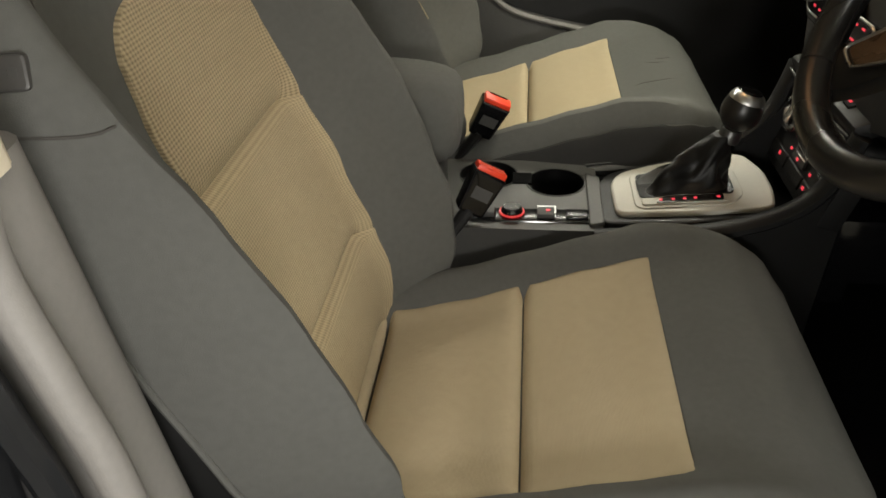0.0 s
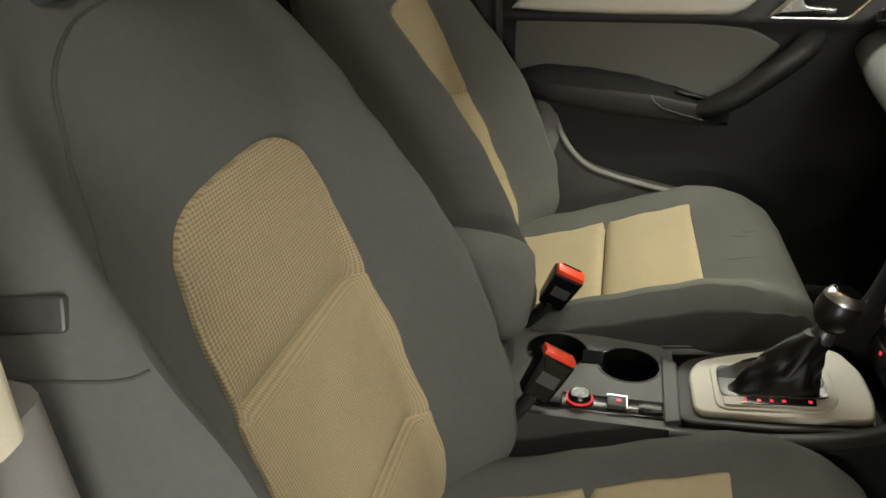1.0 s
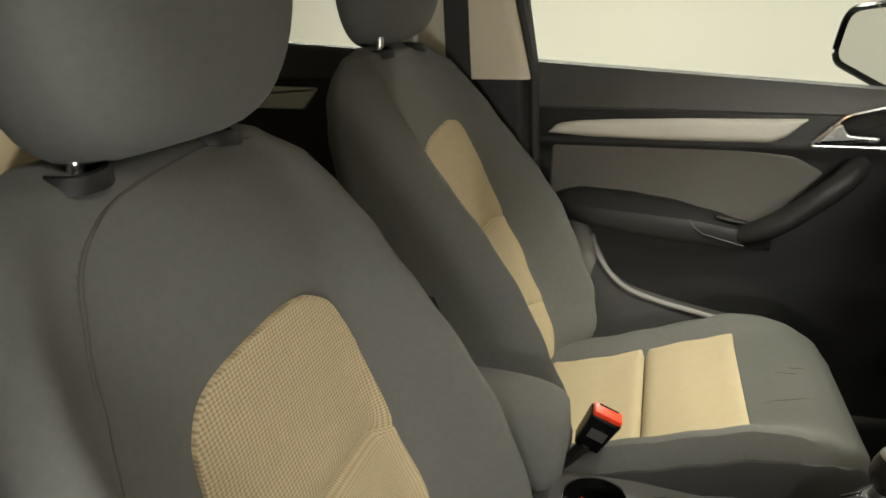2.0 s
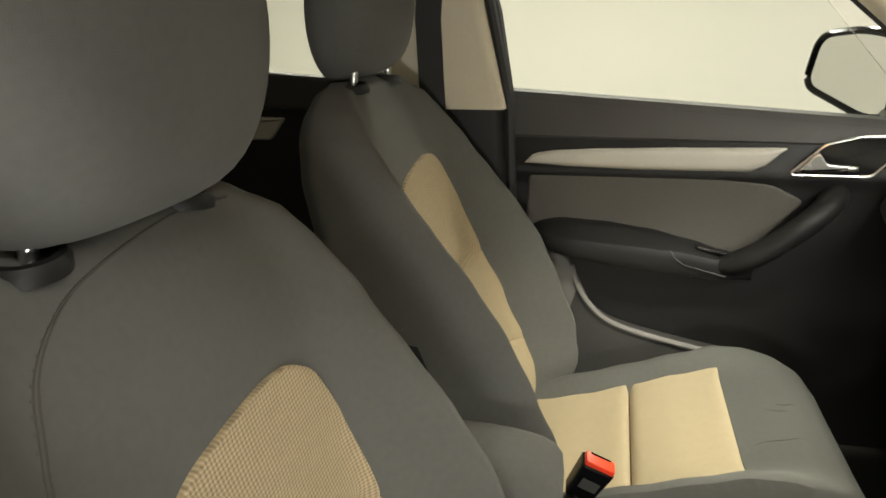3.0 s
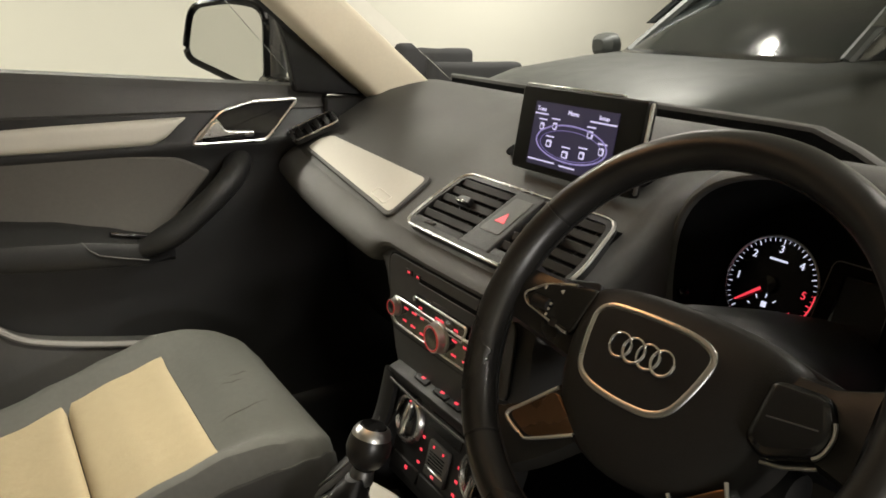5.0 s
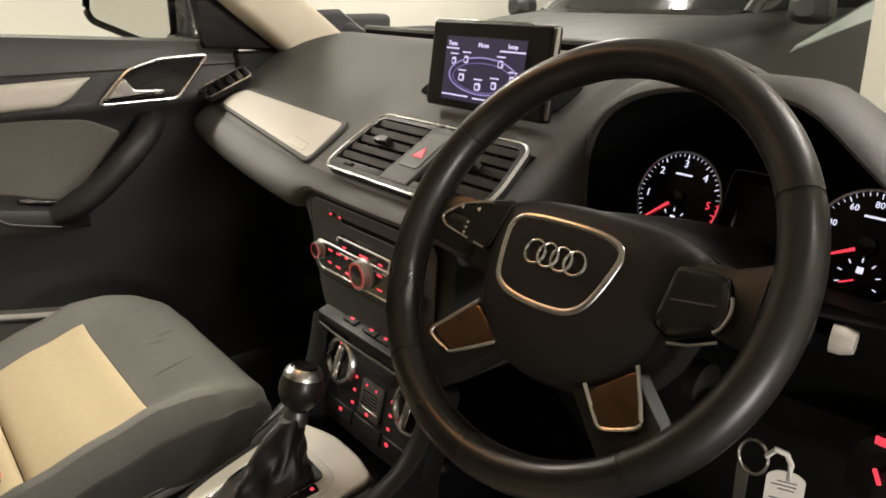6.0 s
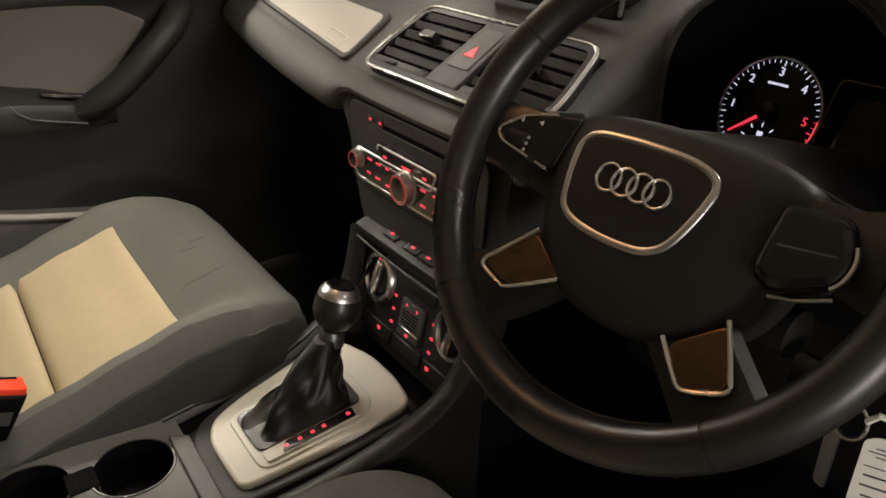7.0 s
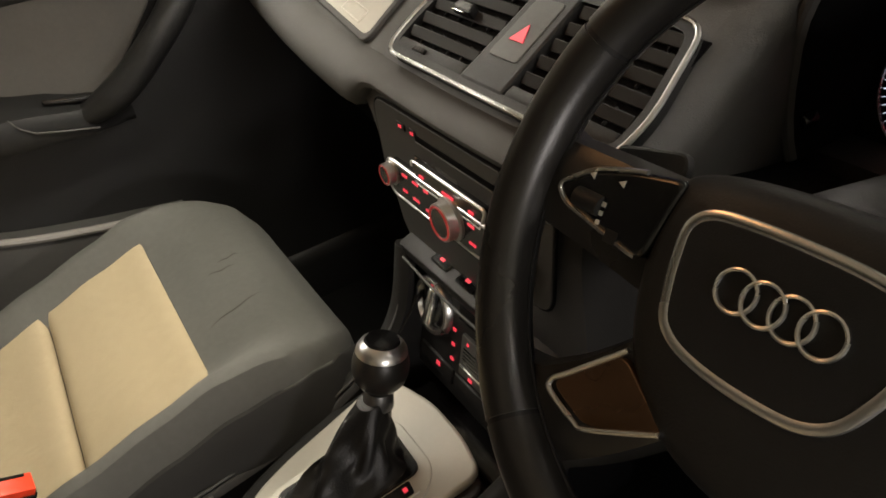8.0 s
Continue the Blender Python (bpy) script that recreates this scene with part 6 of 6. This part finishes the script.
for i in range(29):
    f = i / 28
    x = -0.030 + 0.43 * f ** 1.15
    back = curve_at([(-0.030, 0.884), (-0.015, 0.900), (0.029, 0.909), (0.113, 0.905), (0.197, 0.894), (0.283, 0.874), (0.337, 0.857), (0.40, 0.842)], x)
    front = curve_at([(-0.030, 0.880), (-0.018, 0.886), (0.047, 0.880), (0.149, 0.873), (0.243, 0.866), (0.337, 0.848), (0.40, 0.834)], x)
    low = curve_at([(-0.030, 0.872), (-0.009, 0.856), (0.06, 0.838), (0.163, 0.823), (0.238, 0.816), (0.40, 0.800)], x)
    out = curve_at([(-0.030, 0.012), (-0.018, 0.046), (0.01, 0.062), (0.06, 0.070), (0.24, 0.072), (0.33, 0.060), (0.40, 0.016)], x)
    half = (front - low) / 2
    ring = [(x, DOOR_Y + 0.02, back), (x, DOOR_Y - 0.012, back), (x, DOOR_Y - 0.012 - (out - 0.012) * 0.42, back * 0.55 + front * 0.45 + 0.0035)]
    for k in range(9):
        a = math.pi / 2 - math.pi * k / 8
        bulge = abs(math.cos(a)) ** 0.7
        ring.append((x, DOOR_Y - out * 0.86 - out * 0.14 * bulge, low + half + half * math.sin(a)))
    ring += [(x, DOOR_Y - 0.012, low - 0.004), (x, DOOR_Y + 0.02, low - 0.004)]
    rings.append(ring)
rest = door_part("armrest", loft(rings), Matrix(), PLASTIC, None, "black padded armrest")
# Paler tube paints the highlight along the armrest's crease.
door_part("armrest_line", tube([(0.241, DOOR_Y - 0.0655, 0.8655), (0.250, DOOR_Y - 0.0725, 0.852), (0.266, DOOR_Y - 0.0722, 0.840), (0.305, DOOR_Y - 0.0665, 0.828), (0.345, DOOR_Y - 0.0580, 0.816)], 0.0013, 6), Matrix(), PLASTIC_MID, rest)
sw = door_part("window_switch", box(0.075, 0.030, 0.006, 0.002, 2, Matrix.Translation((0.325, DOOR_Y - 0.034, 0.8585)) @ pose(0, 0, 0, -10, 12, 0)), Matrix(), GLOSS_BLACK, rest, "black window switch")
door_part("switch_lamp", box(0.003, 0.002, 0.002, m=Matrix.Translation((0.300, DOOR_Y - 0.040, 0.8665))), Matrix(), RED_GLOW, sw, "small lit mark")
# grab handle sweeping up from the armrest
hl = smooth_line([(0.300, DOOR_Y - 0.034, 0.832), (0.348, DOOR_Y - 0.046, 0.838), (0.40, DOOR_Y - 0.062, 0.866), (0.455, DOOR_Y - 0.070, 0.912), (0.490, DOOR_Y - 0.060, 0.940), (0.514, DOOR_Y - 0.036, 0.957), (0.530, DOOR_Y + 0.0, 0.966)], 6)
door_part("grab_handle", tube(hl, [(0.025 - 0.003 * math.sin(math.pi * k / (len(hl) - 1))) * (0.5 + 0.5 * step(0.0, 0.3, k / (len(hl) - 1))) for k in range(len(hl))], 14, False, 1.1, (0, 1, 0)), Matrix(), PLASTIC, None, "black grab handle")
# release lever in its chrome-framed cup
cup = rounded([(0.443, 1.006), (0.583, 1.006), (0.648, 1.080), (0.560, 1.078), (0.500, 1.062)], 0.012, 5)
door_part("lever_cup", slab(cup, 0.016, 0.003), INNER, GLOSS_BLACK, None, "black lever cup")
door_part("cup_frame", tube([(x, z, 0.0155) for x, z in cup], 0.0034, 8, True), INNER, CHROME, None, "satin chrome cup frame")
lever = rounded([(0.452, 1.013), (0.556, 1.016), (0.560, 1.026), (0.505, 1.030), (0.492, 1.050), (0.482, 1.046)], 0.005, 4)
door_part("release_lever", slab(lever, 0.012, 0.004, seg=3), INNER @ Matrix.Translation((0, 0, 0.014)), CHROME, None, "satin chrome release lever")
# map pocket with its pale lip, and lower panel
lip = smooth_line([(0.055, DOOR_Y - 0.012, 0.808), (0.066, DOOR_Y - 0.020, 0.776), (0.090, DOOR_Y - 0.030, 0.738), (0.130, DOOR_Y - 0.040, 0.705), (0.19, DOOR_Y - 0.045, 0.685), (0.29, DOOR_Y - 0.047, 0.663), (0.42, DOOR_Y - 0.045, 0.640)], 6)
door_part("pocket_lip", tube(lip, 0.0062, 8), Matrix(), PILLAR_GREY, None, "pale grey pocket lip")
rings = []
for p in lip:
    rings.append([(p.x, p.y, p.z), (p.x - 0.004, DOOR_Y - 0.05, 0.45), (p.x, DOOR_Y + 0.01, 0.45), (p.x, DOOR_Y - 0.002, p.z)])
door_part("map_pocket", loft(rings), Matrix(), PLASTIC_MID, None, "grey map pocket")
door_part("rear_corner", slab(rounded([(-0.055, 0.55), (0.07, 0.55), (0.10, 0.72), (0.06, 0.80), (0.045, 0.83), (-0.045, 0.85)], 0.02), 0.022, 0.006), INNER, material("door_grey", (0.17, 0.165, 0.155), 0.6, bump=0.2), None, "grey lower door corner")
# window: glass, frame and the black corner by the mirror
gl = door_part("window_glass", slab([(-0.07, 1.14), (0.68, 1.085), (0.35, 1.46), (-0.13, 1.48)], 0.004), basis((1, 0, 0), (0, 0.0, 1), (0, -1, 0), (0, DOOR_Y + 0.02, 0)), CLEAR, None, "clear side window")
gl.visible_shadow = False
door_part("frame_rear", tube([(-0.076, DOOR_Y - 0.008, 1.13), (-0.10, DOOR_Y - 0.030, 1.30), (-0.14, DOOR_Y - 0.07, 1.47)], 0.013, 8), Matrix(), RUBBER, None, "black window frame")
door_part("frame_top", tube([(0.66, DOOR_Y + 0.0, 1.20), (0.55, DOOR_Y - 0.02, 1.29), (0.34, DOOR_Y - 0.065, 1.455), (-0.14, DOOR_Y - 0.07, 1.47)], 0.013, 8), Matrix(), RUBBER, None, "black window frame")
door_part("corner_cover", slab(rounded([(0.650, 1.09), (0.83, 1.075), (0.80, 1.12), (0.60, 1.29), (0.632, 1.18)], 0.006), 0.02, 0.004), basis((1, 0, 0), (0, 0, 1), (0, -1, 0), (0, DOOR_Y + 0.018, 0)), GLOSS_BLACK, None, "black mirror corner cover")

# ---- wing mirror outside ----
wing = thing("wing_mirror", (0.60, 0.90, 1.10), "dark wing mirror with gloss black rim", "wing mirror")
MF = basis((0.49, -0.872, 0), (0, 0, 1), (-0.872, -0.49, 0), (-0.005, 0.02, 0.075))
mline = rounded([(-0.120, -0.035), (0.045, -0.085), (0.105, -0.082), (0.110, 0.070), (0.02, 0.082), (-0.090, 0.070)], 0.035, 6)
rings = []
for f, d in ((1.0, 0.004), (1.06, 0.0), (1.08, -0.015), (1.04, -0.05), (0.85, -0.085), (0.4, -0.105), (0.02, -0.108)):
    rings.append([MF @ Vector((x * f, y * f, d)) for x, y in mline])
part("housing", loft(rings), DARK_PAINT, wing, "dark painted mirror housing")
part("mirror_glass", slab([(x * 0.93, y * 0.93) for x, y in mline], 0.003, 0, MF @ Matrix.Translation((0, 0, 0.004))), MIRROR, wing, "mirror glass")
part("mirror_rim", tube([MF @ Vector((x * 1.02, y * 1.02, 0.006)) for x, y in mline], 0.008, 8, True), GLOSS_BLACK, wing, "gloss black mirror rim")
part("mirror_arm", box(0.06, 0.14, 0.035, 0.012, 2, Matrix.Translation((0.06, -0.10, -0.005))), DARK_PAINT, wing)

# ---- rear door seen past the seats ----
rear = thing("rear_door", (-0.65, 0.69, 0.42), "rear door with black panel, silver strip and clear window", "door")
R_INV = Matrix.Translation((-0.65, 0.69, 0.42)).inverted()


def rear_part(name, bm, m, mat, label=""):
    bm.transform(R_INV @ m)
    return part(name, bm, mat, rear, label)


rear_part("door_panel", slab([(-1.25, 0.42), (-0.265, 0.42), (-0.265, 1.165), (-0.6, 1.19), (-1.25, 1.22)], 0.05, 0.012), basis((1, 0, 0), (0, 0, 1), (0, -1, 0), (0, 0.72, 0)), PLASTIC, "black rear door panel")
rear_part("silver_strip", slab(rounded([(-0.98, 1.055), (-0.575, 1.052), (-0.540, 1.099), (-0.93, 1.105)], 0.008), 0.014, 0.005), basis((1, 0, 0), (0, 0, 1), (0, -1, 0), (0, 0.675, 0)), SILVER, "pale silver trim strip")
rg = rear_part("window_glass", slab([(-1.2, 1.20), (-0.27, 1.15), (-0.27, 1.47), (-1.2, 1.46)], 0.004), basis((1, 0, 0), (0, 0, 1), (0, -1, 0), (0, 0.705, 0)), CLEAR, "clear rear side window")
rg.visible_shadow = False

rear_part("sill_pad", slab([(-1.24, 1.115), (-0.27, 1.115), (-0.27, 1.170), (-0.6, 1.194), (-1.24, 1.222)], 0.018, 0.008), basis((1, 0, 0), (0, 0, 1), (0, -1, 0), (0, 0.680, 0)), DASH, "soft dark grey sill pad")

# ---- rear bench seat ----
rear_bench = thing("rear_seat", (-0.95, 0, 0.36), "grey cloth rear bench seat with beige inserts", "car seat")
REAR_IN = Matrix.Translation((0.95, 0, -0.36))


def rear_cushion(x0, x1, z0, z1, y0, y1, bevel):
    """A padded block between two corners, tipped back with the bench."""
    bm = box(x1 - x0, y1 - y0, z1 - z0, bevel, 4, Matrix.Translation(((x0 + x1) / 2, (y0 + y1) / 2, (z0 + z1) / 2)))
    for v in bm.verts:
        v.co.x -= 0.32 * max(0.0, v.co.z - 0.58)
    bm.transform(REAR_IN)
    return bm


part("bench_cushion", rear_cushion(-1.10, -0.62, 0.36, 0.56, -0.62, 0.62, 0.05), GREY_CLOTH, rear_bench)
part("bench_back", rear_cushion(-1.12, -0.97, 0.50, 1.09, -0.62, 0.62, 0.045), GREY_CLOTH, rear_bench)
for y in (0.33, -0.33):
    part("back_panel", rear_cushion(-1.0, -0.962, 0.60, 1.055, y - 0.19, y + 0.19, 0.014), BEIGE_BACK, rear_bench, "beige cloth back insert")

# ---- belt over the centre pillar ----
belt = thing("seat_belt", (-0.2, 0.63, 1.2), "black seat belt hanging from the centre pillar", "seat belt")
part("webbing", loft([[(x + 0.2, y - 0.63, z - 1.2), (x + 0.248, y - 0.63, z - 1.2), (x + 0.248, y - 0.628, z - 1.2), (x + 0.2, y - 0.628, z - 1.2)] for x, y, z in ((-0.222, 0.560, 1.40), (-0.236, 0.585, 1.29), (-0.234, 0.593, 1.18), (-0.230, 0.600, 1.08), (-0.215, 0.612, 0.80), (-0.20, 0.63, 0.45))]), RUBBER, belt, "black woven webbing")
part("belt_guide", box(0.07, 0.025, 0.05, 0.01, 2, Matrix.Translation((-0.04, -0.02, 0.17))), CREAM, belt, "cream belt guide")


# ---- outside: the parked car alongside the bay ahead, bench by the wall, ceiling tubes ----
HEAD = Vector((-1.0, 0.02, 0)).normalized()
SIDE = Vector((0, 0, 1)).cross(HEAD)
AHEAD = basis(HEAD * 1.06, SIDE * 1.06, (0, 0, 1.06), (4.05, 2.25, 0))
parked = thing("parked_car", AHEAD, "dark grey car parked facing the other way", "car")


def hull(sections, n=20):
    """Cross sections (x, half width, low, high, crown) lofted along the car."""
    rings = []
    for x, w, lo, hi, p in sections:
        ring = []
        for j in range(n * 2):
            a = 2 * math.pi * j / (n * 2)
            c, s_ = math.cos(a), math.sin(a)
            ring.append((x, w * math.copysign(abs(c) ** (2 / p), c), (lo + hi) / 2 + (hi - lo) / 2 * math.copysign(abs(s_) ** (2 / p), s_)))
        rings.append(ring)
    return loft(rings)


part("body", hull([(1.55, 0.55, 0.35, 0.62, 4), (1.50, 0.72, 0.28, 0.74, 5), (1.35, 0.84, 0.25, 0.84, 6), (1.0, 0.89, 0.22, 0.93, 7), (0.5, 0.90, 0.22, 0.985, 8), (0.15, 0.90, 0.22, 1.01, 9), (-0.5, 0.90, 0.22, 1.00, 10), (-2.2, 0.88, 0.24, 0.99, 10), (-2.7, 0.80, 0.35, 0.95, 6)]), PAINT, parked, "dark grey painted body")
part("cabin", hull([(0.22, 0.70, 0.93, 1.00, 5), (0.0, 0.72, 0.93, 1.14, 5), (-0.45, 0.68, 0.93, 1.40, 5), (-0.9, 0.64, 0.93, 1.48, 5), (-1.8, 0.62, 0.93, 1.46, 5), (-2.5, 0.60, 0.93, 1.10, 5)]), TINTED, parked, "dark glazed cabin")
part("roof", hull([(-0.62, 0.60, 1.44, 1.475, 4), (-0.95, 0.63, 1.45, 1.50, 4), (-1.75, 0.61, 1.44, 1.485, 4), (-1.95, 0.58, 1.42, 1.44, 4)]), PAINT, parked, "dark grey roof")
for side in (1, -1):
    part("pillar", tube([(0.16, side * 0.70, 0.99), (-0.35, side * 0.655, 1.34), (-0.62, side * 0.60, 1.46)], 0.035, 8), PAINT, parked)
    part("door_glass", slab([(-1.9, 1.02), (0.02, 1.02), (-0.45, 1.36), (-1.7, 1.40)], 0.01, 0, basis((1, 0, 0), (0, -side * 0.15, 0.99), (0, side, 0.15), (0, side * 0.865, 0.15))), TINTED, parked, "dark side window")
    m = part("mirror", hull([(-0.06, 0.06, 0.98, 1.06, 3), (0.0, 0.11, 0.95, 1.10, 3), (0.05, 0.10, 0.96, 1.09, 3), (0.09, 0.05, 0.99, 1.06, 3)]), PAINT, parked, "dark door mirror", Matrix.Translation((0.08, side * 0.98, 0)))
    part("headlight", hull([(1.15, 0.05, 0.70, 0.80, 3), (1.38, 0.13, 0.64, 0.80, 3), (1.48, 0.10, 0.64, 0.76, 3)]), CHROME, parked, "headlight", Matrix.Translation((0, side * 0.68, 0)))
    for x in (0.85, -1.75):
        w = part("wheel", lathe([(0, -0.1), (0.24, -0.1), (0.33, -0.09), (0.335, 0), (0.33, 0.09), (0.24, 0.1), (0, 0.1)], 28, basis((1, 0, 0), (0, 0, 1), (0, -1, 0), (x, side * 0.80, 0.335))), RUBBER, parked)
# Added band; its pale blue colour and ripples imitate a reflection.
part("reflection_band", slab([(0.10, 0.825), (-0.80, 0.965), (-0.80, 1.075), (0.06, 0.856)], 0.02, 0.004, basis((1, 0, 0), (0, 0, 1), (0, -1, 0), (0, 0.885, 0)) @ Matrix.Diagonal((1, 1, -1, 1))), material("rippled_reflection", (0.62, 0.72, 0.76), 0.14, 0.85, vary=0.35, scale=9, bump=0.3, bump_scale=14), parked, "pale rippled band imitating a reflection on the car's side")
part("scuttle", hull([(0.30, 0.66, 0.985, 1.0, 4), (0.20, 0.70, 0.985, 1.02, 4), (0.10, 0.70, 0.985, 1.03, 4)]), GLOSS_BLACK, parked, "black wiper tray")

bench = thing("bench", (2.95, 3.6, 0), "dark grey upholstered bench by the wall", "bench")
BENCH = material("bench_cloth", (0.04, 0.04, 0.042), 0.85, vary=0.15)
part("back_cushion", box(0.58, 0.14, 0.60, 0.04, 3, Matrix.Translation((-0.10, 0.16, 0.75))), BENCH, bench)
part("back_cushion", box(0.74, 0.14, 0.52, 0.04, 3, Matrix.Translation((0.13, 0.0, 0.71))), BENCH, bench)
part("seat_base", box(1.1, 0.55, 0.45, 0.04, 3, Matrix.Translation((0.05, -0.05, 0.225))), PLASTIC, bench)


def ceiling_light(at, along):
    c = thing("ceiling_light", at, "long tube light fitting on the ceiling", "ceiling light", "ceiling tubes")
    part("fitting", box(1.5 if along else 0.12, 0.12 if along else 1.5, 0.05, 0.01, 1, Matrix.Translation((0, 0, 0.03))), CEILING, c)
    part("tube", tube([(-0.72, 0, -0.012), (0.72, 0, -0.012)] if along else [(0, -0.72, -0.012), (0, 0.72, -0.012)], 0.013, 10), LAMP_GLOW, c, "lit glass tube")
    return c


# Assumed fittings, all out of view, set near the tube lamps.
for x, y, along in ((1.5, -2.0, True), (0.6, 2.6, True), (2.5, -0.9, False), (6.6, -0.9, False), (4.0, 3.2, True)):
    ceiling_light((x, y, 2.74), along)
